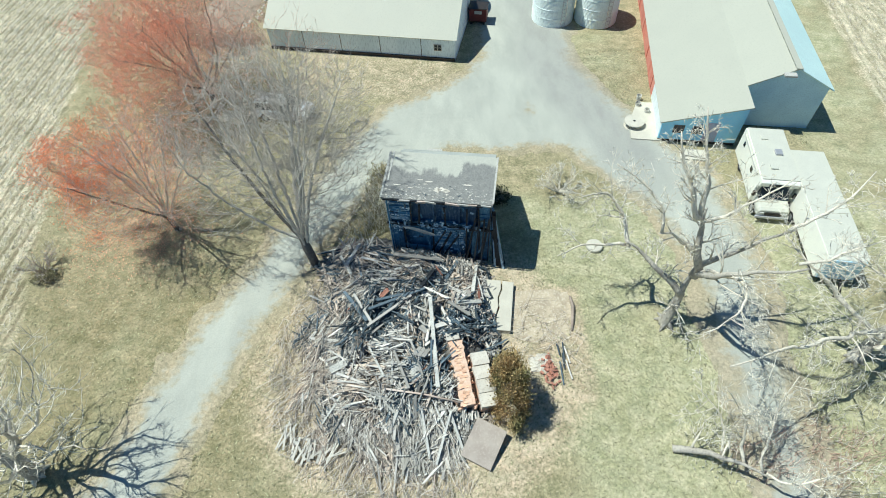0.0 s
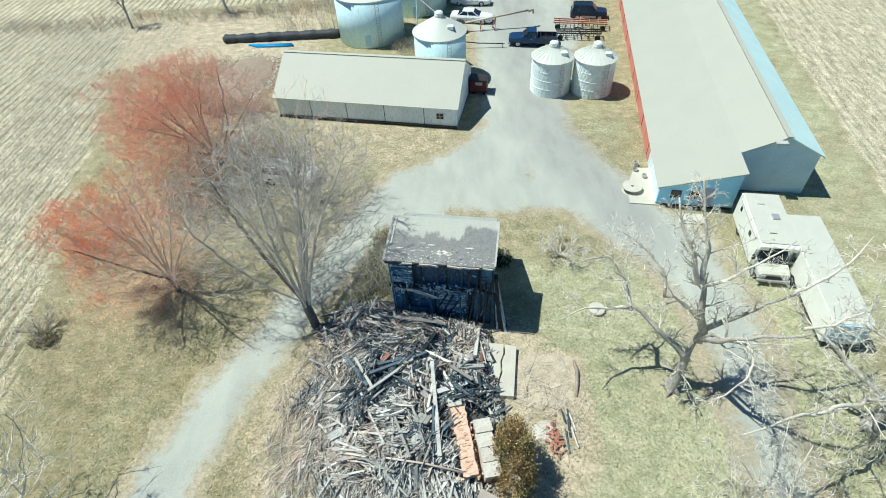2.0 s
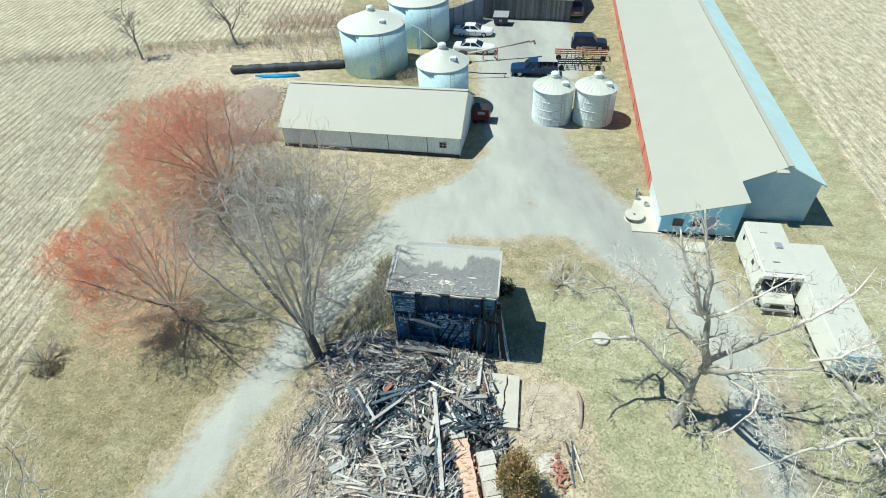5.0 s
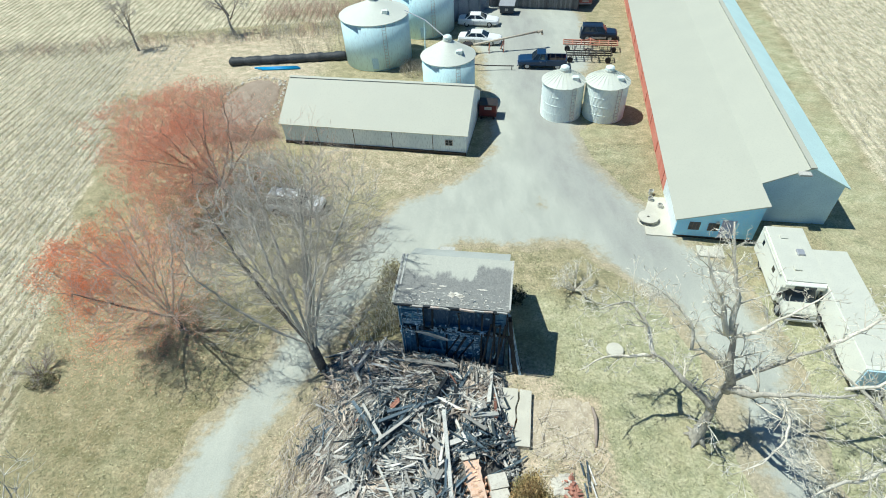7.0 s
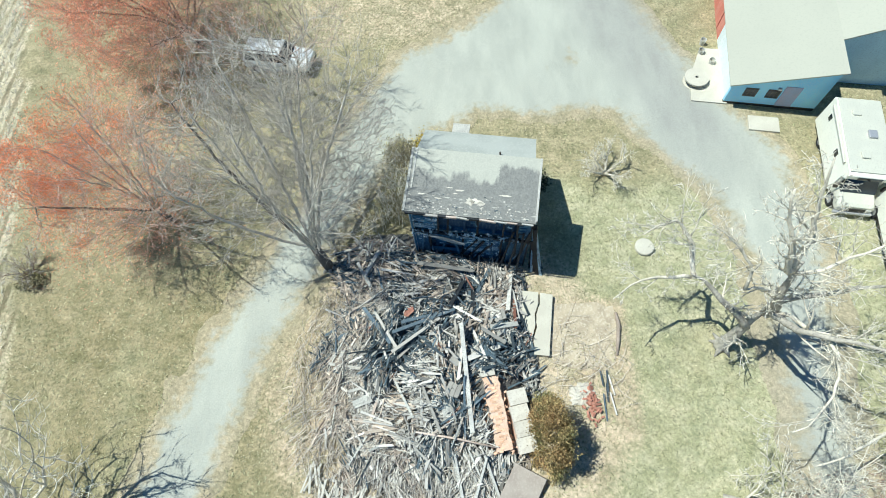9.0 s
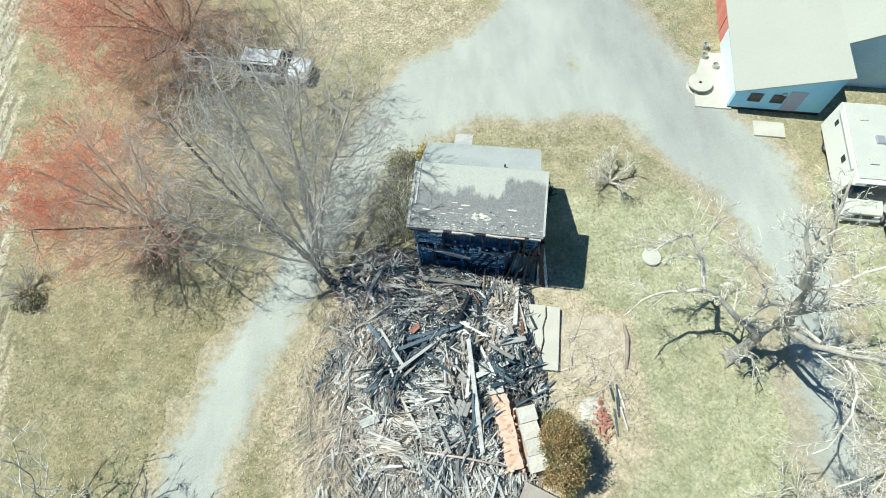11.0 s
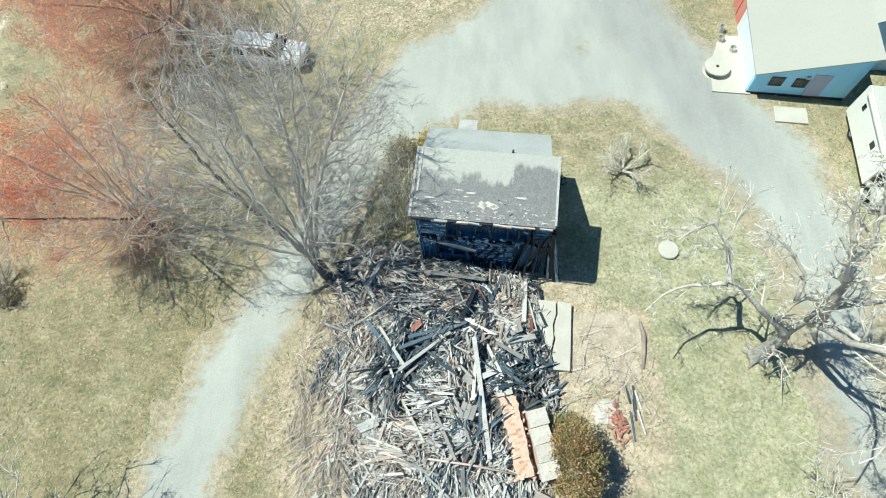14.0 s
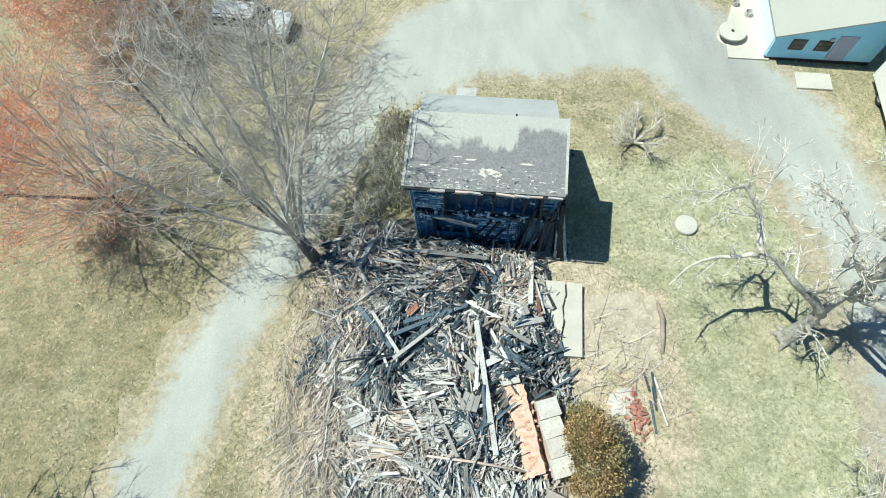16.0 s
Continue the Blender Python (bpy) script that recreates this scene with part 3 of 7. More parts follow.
# ---- burned house ----
def house():
    h = thing("burned_house", at(-4.22, 21.3, 0, -8.4), "burned two-storey farmhouse with charred open front and sooty roof", "house")
    W, D, B = 6.15, 3.1, 3.0
    rng = random.Random(19)
    # shell: white side, charred side, room walls behind the burned-out front
    part("side_wall", Geo().extrude([(0.1, 0), (D, 0), (D, 5.65), (0.1, 5.15)], 0.05, 0.2, "x"), WHITE_WALL, h, "white clapboard side wall")
    part("side_wall", Geo().extrude([(0.1, 0), (D, 0), (D, 5.65), (0.1, 5.15)], W - 0.2, W - 0.05, "x"), BURNT_WALL, h, "charred side wall")
    part("rear_wall", Geo().box(0.2, W - 0.2, D - 0.15, D, 0, 5.6), BURNT_WALL, h)
    part("floor_deck", Geo().box(0.2, W - 0.2, 0.25, D - 0.15, 3.0, 3.15), BURNT_WALL, h, "charred upper floor")
    part("room_wall", Geo().box(0.2, W - 0.2, 0.45, 0.57, 3.15, 5.2), ROOM_WALL, h, "scorched wall of the upper room, blue of shade in its colour")
    part("room_wall", Geo().box(0.2, W - 0.2, 0.5, 0.62, 0, 3.0), BURNT_WALL, h, "blackened wall of the lower room")
    for x in (2.75, 4.25, 5.2):
        part("partition", Geo().box(x, x + 0.1, 0.26, 0.45, 3.15, 5.12), ROOM_WALL, h)
    # remains of the front wall
    part("front_wall", Geo().box(0.2, 1.5, 0.16, 0.28, 3.25, 5.15).box(1.5, W - 0.2, 0.16, 0.28, 4.8, 5.15).box(5.5, W - 0.2, 0.16, 0.28, 3.2, 4.8).box(0.2, 0.95, 0.16, 0.28, 0, 3.0)
         .box(2.7, 4.75, 0.16, 0.28, 0, 2.75).box(5.1, W - 0.2, 0.16, 0.28, 0, 2.9).box(0.95, 2.7, 0.16, 0.28, 0, 0.9), BURNT_WALL, h, "blackened front wall with burned-out openings")
    # pale plaster and clapboard that the fire left, in ragged fields
    for x0, x1, z0, z1, share in ((0.12, 1.5, 3.35, 5.1, 0.62), (2.85, 4.6, 0.9, 2.7, 0.6), (0.15, 0.95, 2.35, 3.0, 0.4), (5.5, 6.1, 3.6, 4.5, 0.3), (0.15, 0.9, 1.2, 2.2, 0.35)):
        z = z0
        while z < z1:
            x = x0 + rng.uniform(0, 0.2)
            while x < x1 - 0.15:
                ln = rng.uniform(0.3, 1.3)
                if rng.random() < share:
                    part("clapboard", Geo().box(x, min(x + ln, x1 + rng.uniform(-0.1, 0.1)), 0.10 + rng.uniform(-0.02, 0.02), 0.15, z, z + rng.uniform(0.05, 0.127), pose(0, 0, 0, 0, rng.uniform(-0.6, 0.6), 0)), CHAR_PALE if rng.random() < 0.55 else BURNT_WALL, h, "scorched pale clapboard with the blue of shade in its colour")
                x += ln + rng.uniform(0.0, 0.15)
            z += 0.13
    # charred studs before the panels, some leaning
    for x, z0, z1, tilt in ((0.15, 0, 4.9, 0.0), (0.55, 0.5, 3.2, 0.1), (0.98, 0.3, 3.1, 0.0), (1.5, 3.1, 4.9, 0.03), (2.35, 0.8, 3.0, -0.15), (2.72, 0.2, 3.2, 0.04), (3.1, 0.7, 2.9, 0.5), (3.45, 0.6, 2.6, 0.4), (3.85, 0.5, 2.4, 0.45), (4.25, 0.5, 2.7, -0.1),
                            (4.75, 0.2, 4.7, 0.05), (5.15, 0.1, 3.2, 0.1), (5.5, 0, 4.8, -0.05), (5.85, 0, 4.0, 0.25), (6.1, 0, 4.9, 0.05), (2.0, 3.1, 4.8, 0.05), (3.5, 3.2, 4.7, 0.0)):
        part("stud", Geo().bar((x - tilt, 0.07, z0), (x + tilt, 0.05, z1), rng.uniform(0.07, 0.12), 0.08, up=(0, 1, 0)), CHAR if rng.random() < 0.7 else BURNT_WALL, h)
    # ragged lath and boards hanging along the upper floor's edge
    for i in range(64):
        x = rng.choice((rng.gauss(0.8, 0.4), rng.gauss(2.6, 0.5), rng.gauss(3.7, 0.6), rng.gauss(5.1, 0.4)))
        x = max(0.1, min(W - 0.4, x))
        z = rng.gauss(3.12, 0.13)
        w, hh = (rng.uniform(0.05, 0.14), rng.uniform(0.12, 0.35)) if i % 2 else (rng.uniform(0.15, 0.55), rng.uniform(0.03, 0.08))
        part("siding_scrap", Geo().box(-w / 2, w / 2, -0.02, 0.02, -hh / 2, hh / 2, pose(x, 0.02 - rng.uniform(0, 0.06), z, rng.uniform(-25, 10), rng.uniform(-16, 16), rng.uniform(-14, 14))),
             CHAR_PALE if rng.random() < 0.7 else DARK_BOARD, h)
    for i in range(40):
        x, z = rng.uniform(0.1, W - 0.4), rng.uniform(0.5, 4.7)
        w, hh = (rng.uniform(0.03, 0.09), rng.uniform(0.2, 0.7)) if i % 2 else (rng.uniform(0.1, 0.3), rng.uniform(0.04, 0.12))
        part("siding_scrap", Geo().box(-w / 2, w / 2, -0.02, 0.02, -hh / 2, hh / 2, pose(x, 0.04, z, rng.uniform(-10, 10), rng.uniform(-14, 14), rng.uniform(-10, 10))), rng.choice((CHAR_PALE, BURNT_WALL, DARK_BOARD)), h)
    # small flakes of plaster and paint left on the charred boards
    for i in range(110):
        x, z = rng.choice(((rng.gauss(3.0, 1.4), rng.gauss(3.2, 0.22)), (rng.uniform(2.7, 4.8), rng.uniform(1.0, 2.7)), (rng.uniform(0.15, 1.6), rng.uniform(2.6, 5.0)), (rng.gauss(0.7, 0.4), rng.gauss(2.6, 0.2))))
        x = max(0.1, min(W - 0.35, x))
        w, hh = rng.uniform(0.03, 0.11), rng.uniform(0.025, 0.07)
        part("plaster_flake", Geo().slab([(x - w, 0.03, z - hh), (x + w * rng.uniform(0.2, 1), 0.03, z - hh * rng.uniform(0.5, 1)), (x + w, 0.03, z + hh * rng.uniform(0.1, 1)), (x - w * rng.uniform(0.1, 0.9), 0.03, z + hh)], 0.03), CHAR_FLAKE, h)
    part("beam", Geo().tube([(1.0, -0.12, 3.0), (1.7, -0.2, 2.92), (2.3, -0.22, 2.72), (2.85, -0.2, 2.5)], [0.07, 0.1, 0.1, 0.08], 7), WHITE_BOARD, h, "scorched white beam end")
    part("beam", Geo().bar((0, 0.06, 3.06), (W, 0.06, 3.0), 0.12, 0.16), CHAR, h)
    for k in range(3):
        part("leaning_board", Geo().bar((4.7 + k * 0.5, -0.5 - 0.1 * k, 0.1), (5.3 + k * 0.25, 0.05, rng.uniform(2.8, 4)), 0.1, 0.04, up=(0, 1, 0)), CHAR, h)
    part("leaning_board", Geo().bar((W + 0.75, -0.4, 0.05), (W + 0.12, 0.4, 3.4), 0.18, 0.05, up=(0, 1, 0)), CHAR, h)
    # front roof slope: deck, trims, eave boards, peeled patches; `slope` is its plane, from the eave upwards
    pitch = math.degrees(math.atan2(0.52, D + 0.22))
    slope = pose(0, -0.12, 5.35, pitch, 0, 0)
    run = math.hypot(0.52, D + 0.22)
    roof = part("roof", Geo().box(-0.1, W + 0.1, 0, run, -0.16, 0, slope), ROOF, h, "sooty rolled roof, pale towards the ridge")
    for x, w, y0 in ((-0.09, 0.12, 0.0), (0.12, 0.08, 1.2), (W + 0.11, 0.10, 0.1)):
        part("edge_trim", Geo().box(x - w / 2, x + w / 2, y0, run, -0.05, 0.035, slope), WHITE_BOARD, roof)
    for x0, x1, c in ((0.0, 1.0, CHAR), (0.9, 1.6, GREY_BOARD), (1.5, 2.0, CHAR), (1.9, 2.5, PINK_BOARD), (2.45, 3.1, WHITE_BOARD), (3.0, 3.7, CHAR), (3.6, 4.4, PINK_BOARD), (4.3, 4.9, WHITE_BOARD), (4.8, 5.4, PINK_BOARD), (5.35, 5.7, CHAR), (5.6, W, WHITE_BOARD)):
        part("eave_board", Geo().bar((x0, -0.16 - rng.uniform(0, 0.05), 5.27 + rng.uniform(-0.05, 0.05)), (x1, -0.16 - rng.uniform(0, 0.05), 5.27 + rng.uniform(-0.06, 0.05)), rng.uniform(0.06, 0.12), rng.uniform(0.08, 0.15)), c, roof)
    for i in range(130):
        x, y = rng.uniform(0.1, W - 0.2), 0.05 + abs(rng.gauss(0, 0.42))
        sx, sy = rng.uniform(0.015, 0.06), rng.uniform(0.01, 0.025)
        part("shingle_scrap", Geo().box(-sx, sx, -sy, sy, 0, 0.015, slope @ pose(x, y, 0.004, rng.uniform(-3, 5), rng.uniform(-4, 4), rng.uniform(-25, 25))), rng.choice((DARK_BOARD, GREY_BOARD, GREY_BOARD, PALE_BLOCK)), roof)
    # ragged bare patches where the roofing has peeled
    for cx, cy, rx, ry in ((3.3, 0.82, 0.40, 0.15), (3.05, 0.78, 0.22, 0.2), (3.6, 0.72, 0.2, 0.12), (2.5, 1.3, 0.25, 0.05), (2.3, 1.12, 0.15, 0.03), (4.7, 1.25, 0.32, 0.05), (0.7, 0.95, 0.25, 0.04), (1.5, 0.8, 0.18, 0.04), (2.0, 1.4, 0.2, 0.03)):
        n = 22
        ring = []
        for k in range(n):
            q = rng.uniform(0.6, 1.15)
            ring.append((cx + rx * q * math.cos(k * math.tau / n), cy + ry * q * math.sin(k * math.tau / n)))
        ob = part("peeled_patch", Geo().extrude(ring, 0.002, 0.008, "z"), PALE_BLOCK, roof, "bare pale patch on the sooty roof")
        ob.matrix_basis = slope
    # charred studs and boards that lean out past the corner
    for k in range(9):
        x = W + 0.05 + rng.uniform(0, 0.75)
        part("leaning_board", Geo().bar((x + 0.15, -0.3 + rng.uniform(-0.3, 0.5), 0.02), (W + 0.05 + rng.uniform(0, 0.25), rng.uniform(0.1, 0.5), rng.uniform(2.2, 4.6)), rng.uniform(0.1, 0.24), 0.06, up=(0, 1, 0)), CHAR if k % 4 else CHAR_PALE, h)
    # rear part under a long slope that starts a step below the ridge
    a = -0.12
    part("rear_wing_wall", Geo().extrude([(D, 0), (D + B - 0.15, 0), (D + B - 0.15, 3.45), (D, 5.1)], a + 0.12, a + 0.27, "x").extrude([(D, 0), (D + B - 0.15, 0), (D + B - 0.15, 3.45), (D, 5.1)], a + W - 0.27, a + W - 0.12, "x")
         .box(a + 0.27, a + W - 0.27, D + B - 0.3, D + B - 0.15, 0, 3.4), WHITE_WALL, h)
    wing = part("rear_roof", Geo().slab([(a, D + 0.02, 5.3), (a + W, D + 0.02, 5.3), (a + W, D + B, 3.55), (a, D + B, 3.55)], 0.12), WING_ROOF, h, "plain grey metal rear roof slope")
    part("vent_pipe", Geo().tube([(4.2, D + 0.9, 4.65), (4.2, D + 0.9, 4.98)], [0.05, 0.05], 8), DARK_STEEL, wing)
    ch = part("stoop_roof", Geo().slab([(1.2, D + B + 0.02, 2.45), (2.2, D + B + 0.02, 2.45), (2.2, D + B + 1.6, 2.3), (1.2, D + B + 1.6, 2.3)], 0.1), WHITE_BOARD, h, "small white stoop roof")
    for x in (1.3, 2.1):
        part("post", Geo().bar((x, D + B + 1.5, 0), (x, D + B + 1.5, 2.25), 0.1, 0.1), WHITE_BOARD, ch)
    return h


def roof_material(name, base, soot, a, b):
    """Pale roofing with soot that thickens from y = b to y = a, ragged at its edge."""
    m = bpy.data.materials.new(name)
    m.use_nodes = True
    nt = m.node_tree
    bs = nt.nodes["Principled BSDF"]
    tc = nt.nodes.new("ShaderNodeTexCoord")
    sp = nt.nodes.new("ShaderNodeSeparateXYZ")
    nt.links.new(tc.outputs["Object"], sp.inputs[0])
    streak = noise_node(nt, 1.1, 8, (1.5, 0.6, 1))
    fine = noise_node(nt, 12)
    d = arith(nt, "ADD", sp.outputs[1], arith(nt, "MULTIPLY", arith(nt, "SUBTRACT", streak, 0.5), 2.6))
    peel = arith(nt, "MULTIPLY", arith(nt, "GREATER_THAN", noise_node(nt, 3.2, 8, (0.7, 2.6, 1), rough=0.7), 0.59), arith(nt, "LESS_THAN", arith(nt, "ADD", sp.outputs[1], arith(nt, "MULTIPLY", fine, 0.6)), 1.15))
    d = arith(nt, "ADD", d, arith(nt, "MULTIPLY", arith(nt, "GREATER_THAN", arith(nt, "ADD", sp.outputs[0], arith(nt, "MULTIPLY", fine, 0.3)), 4.45), -0.75))
    k = nt.nodes.new("ShaderNodeMapRange")
    k.inputs[1].default_value, k.inputs[2].default_value = a, b
    nt.links.new(d, k.inputs[0])
    c = mix(nt, k.outputs[0], ramp(nt, fine, soot, tuple(x * 1.6 for x in soot), 0.35, 0.7), ramp(nt, fine, base, tuple(x * 0.85 for x in base), 0.35, 0.7))
    c = mix(nt, ramp(nt, noise_node(nt, 3.4, 9, (1.3, 0.8, 1), rough=0.72), (0, 0, 0), (0.5, 0.5, 0.5), 0.48, 0.72), c, (0.36, 0.355, 0.31))
    c = mix(nt, arith(nt, "MULTIPLY", peel, 0.85), c, (0.55, 0.54, 0.47))
    nt.links.new(c, bs.inputs["Base Color"])
    bs.inputs["Roughness"].default_value = 0.7
    bp = nt.nodes.new("ShaderNodeBump")
    bp.inputs["Strength"].default_value, bp.inputs["Distance"].default_value = 0.3, 0.02
    nt.links.new(fine, bp.inputs["Height"])
    nt.links.new(bp.outputs[0], bs.inputs["Normal"])
    return m


ROOF = roof_material("sooty_rolled_roof", (0.50, 0.50, 0.425), (0.17, 0.17, 0.158), 1.75, 2.05)
WING_ROOF = mat("grey_wing_roof", (0.47, 0.485, 0.44), (0.41, 0.425, 0.385), (0.52, 0.53, 0.48), 0.7, 8, 0.6, 0, 0.1, 0.01)
house()


# ---- farm buildings ----
def long_shed():
    W, D, E, P = 17.95, 8.8, 2.1, 4.75
    s = thing("long_shed", at(-17.25, 46.35, 0, -11.3), "long low white metal shed with a plain gable roof", "shed")
    part("front_wall", Geo().box(0.2, W - 0.2, 0.25, 0.37, 0.12, E), SHED_WALL, s, "stained pale panel wall with the blue of shade in its colour")
    part("rear_wall", Geo().box(0.2, W - 0.2, D - 0.37, D - 0.25, 0, E), WHITE_WALL, s)
    for x in (0.2, W - 0.32):
        part("gable_wall", Geo().extrude([(0.3, 0.0), (D - 0.3, 0), (D - 0.3, E), (D / 2, P - 0.1), (0.3, E)], x, x + 0.12, "x"), WHITE_WALL, s)
    part("roof_panel", Geo().slab([(0, 0, E), (W, 0, E), (W, D / 2, P), (0, D / 2, P)], 0.08), SHED_ROOF, s, "cream-white metal roof slope")
    part("roof_panel", Geo().slab([(0, D / 2, P), (W, D / 2, P), (W, D, E), (0, D, E)], 0.08), SHED_ROOF, s)
    part("ridge_cap", Geo().extrude([(D / 2 - 0.2, P - 0.03), (D / 2, P + 0.03), (D / 2 + 0.2, P - 0.03), (D / 2, P - 0.01)], 0, W, "x"), SHED_ROOF, s)
    # dark strip added for the shadow along the foot of the front wall
    part("base_shade_strip", Geo().box(0.2, W - 0.2, 0.12, 0.36, -0.1, 0.26), DARK_STEEL, s)
    for x in (3.6, 7.2, 10.9, 14.7):
        part("panel_seam", Geo().box(x - 0.025, x + 0.025, 0.225, 0.26, 0.27, E - 0.05), DARK_STEEL, s)
    win = part("window", Geo().box(15.85, 16.55, 0.2, 0.26, 0.9, 1.5), WHITE_BOARD, s)
    for i in range(2):
        for j in range(2):
            part("pane", Geo().box(15.9 + i * 0.33, 16.18 + i * 0.33, 0.19, 0.205, 0.94 + j * 0.28, 1.18 + j * 0.28), GLASS, win)
    return s


def silo(x, y, r, eave, top, label, material, rings=0, hatch=True, n=48, group="grain silos"):
    s = thing("grain_bin", at(x, y), label, "grain silo", group)
    prof = [(r, 0.0)]
    if rings:
        k = int(eave / 0.11)
        for i in range(k):
            prof += [(r + 0.012, eave * (i + 0.25) / k), (r - 0.012, eave * (i + 0.75) / k)]
    prof.append((r, eave))
    part("shell", Geo().lathe(prof, n), material, s, smooth=not rings)
    rp = [(r + 0.12, eave - 0.03), (r + 0.12, eave + 0.02), (0.45, top), (0.45, top + 0.18), (0.01, top + 0.25)]
    part("roof", Geo().lathe(rp, n), SILO_ROOF, s, "pale conical steel roof")
    for i in range(24 if rings else 0):
        a = i * math.tau / 24
        c, q = math.cos(a), math.sin(a)
        part("roof_rib", Geo().bar((c * (r + 0.1), q * (r + 0.1), eave + 0.05), (c * 0.5, q * 0.5, top + 0.03), 0.03, 0.03), SILO_ROOF, s)
    part("cap", Geo().lathe([(0.42, top + 0.16), (0.42, top + 0.4), (0.3, top + 0.5), (0.01, top + 0.52)], 16), GALV, s)
    for i in range(max(2, int(eave / 0.9))):
        z = 0.85 * (i + 1)
        if rings and z < eave - 0.2:
            part("hoop", Geo().lathe([(r + 0.005, z - 0.02), (r + 0.03, z), (r + 0.005, z + 0.02)], n, caps=False), GALV, s)
    a = radians(-70)
    lad = Geo()
    for d in (-0.2, 0.2):
        lad.bar(((r + 0.12) * math.cos(a) - d * math.sin(a), (r + 0.12) * math.sin(a) + d * math.cos(a), 0.3), ((r + 0.12) * math.cos(a) - d * math.sin(a), (r + 0.12) * math.sin(a) + d * math.cos(a), eave), 0.05, 0.05)
    for i in range(int(eave / 0.35)):
        z = 0.4 + 0.35 * i
        lad.bar(((r + 0.12) * math.cos(a) + 0.2 * math.sin(a), (r + 0.12) * math.sin(a) - 0.2 * math.cos(a), z), ((r + 0.12) * math.cos(a) - 0.2 * math.sin(a), (r + 0.12) * math.sin(a) + 0.2 * math.cos(a), z), 0.03, 0.03)
    part("ladder", lad, SILVER, s)
    if hatch:
        part("hatch", Geo().box(r * 0.3, r * 0.3 + 0.6, -r * 0.55, -r * 0.55 + 0.6, top - (top - eave) * 0.58, top - (top - eave) * 0.58 + 0.3), GALV, s, "square roof hatch")
        if not rings:
            part("door", Geo().extrude([(-0.35, 0.3), (0.35, 0.3), (0.35, 1.5), (-0.35, 1.5)], -r - 0.06, -r + 0.2), TEAL_SHEET, s, "grey access door")
    return s


SILO_ROOF = mat("bright_silo_roof", (0.70, 0.71, 0.62), (0.66, 0.67, 0.58), (0.60, 0.61, 0.53), 0.4, 9, 0.55, 0, 0.1, 0.01)
# barn roof again for the far slope, its bluish shade put into the colour
SHADED_ROOF = mat("shade_tinted_metal_roof", (0.66, 0.86, 0.82), (0.61, 0.80, 0.77), (0.55, 0.71, 0.69), 0.4, 9, 0.5, 0, 0.1, 0.01)


def barn():
    # x across the front, y to the rear; lean-to stands forward of the main gable
    b = thing("barn", at(15.1, 31.4, 0, -9.4), "long farm barn with bright metal roof and red board side", "barn")
    L, S = 58.0, 2.6
    e0, x1, z1, xr, zr, x2, z2 = 1.95, 5.4, 3.58, 8.3, 5.1, 11.1, 3.6
    part("side_wall", Geo().box(0, 0.15, 5.5, L, 0, e0), RED_WALL, b, "faded red board side wall")
    part("side_wall", Geo().box(0, 0.15, 0.2, 5.5, 0, e0), WHITE_WALL, b, "white side wall of the lean-to")
    fw = part("front_wall", Geo().extrude([(0, 0.25), (x1, 0.25), (x1, z1 - 0.1), (0, e0 - 0.1)], 0.0, 0.15), BLUE_WALL, b, "pale blue lean-to front wall")
    part("footing", Geo().box(0.0, x1, 0.03, 0.2, 0, 0.25), DARK_STEEL, b)
    for x in (0.85, 2.15):
        w = part("window", Geo().box(x, x + 0.75, -0.03, 0.02, 0.85, 1.55), DARK_STEEL, fw)
        for i in range(3):
            for j in range(2):
                part("pane", Geo().box(x + 0.05 + i * 0.23, x + 0.23 + i * 0.23, -0.045, -0.03, 0.9 + j * 0.32, 1.17 + j * 0.32), GLASS, w)
    part("door", Geo().box(3.0, 3.95, -0.03, 0.01, 0.26, 1.9), mat("stained_grey_door", (0.40, 0.46, 0.60), (0.46, 0.42, 0.52), (0.32, 0.40, 0.52), 1.5, 12, 0.8), fw)
    part("lamp_box", Geo().box(2.6, 2.8, -0.12, 0.0, 1.6, 1.75), SILVER, fw)
    part("inner_wall", Geo().box(x1 - 0.15, x1, 0.15, S, 0, z1 - 0.12), TEAL_SHEET, b)
    gable = part("gable_wall", Geo().extrude([(x1, 0.0), (x2 - 0.1, 0), (x2 - 0.1, z2 - 0.1), (xr, zr - 0.1), (x1, z1 - 0.1)], S, S + 0.15), TEAL_SHEET, b, "blue-grey sheet gable end")
    part("side_wall", Geo().box(x2 - 0.2, x2 - 0.05, S + 0.15, L, 0, z2 - 0.1), WHITE_WALL, b)
    part("rear_wall", Geo().extrude([(0, 0), (x2 - 0.05, 0), (x2 - 0.1, z2 - 0.1), (xr, zr - 0.1), (0, e0 - 0.1)], L - 0.15, L), RED_WALL, b)
    part("roof_panel", Geo().slab([(-0.25, -0.3, e0 - 0.05), (x1 + 0.1, -0.3, z1 + 0.02), (x1 + 0.1, L + 0.2, z1 + 0.02), (-0.25, L + 0.2, e0 - 0.05)], 0.08), WHITE_ROOF, b, "bright lower roof slope")
    part("roof_panel", Geo().slab([(x1 + 0.1, S - 0.3, z1 + 0.02), (xr, S - 0.3, zr), (xr, L + 0.2, zr), (x1 + 0.1, L + 0.2, z1 + 0.02)], 0.08), WHITE_ROOF, b)
    part("roof_panel", Geo().slab([(xr, S - 0.3, zr), (x2 + 0.15, S - 0.3, z2 - 0.05), (x2 + 0.15, L + 0.2, z2 - 0.05), (xr, L + 0.2, zr)], 0.08), SHADED_ROOF, b, "far roof slope with the blue of its shade in the colour")
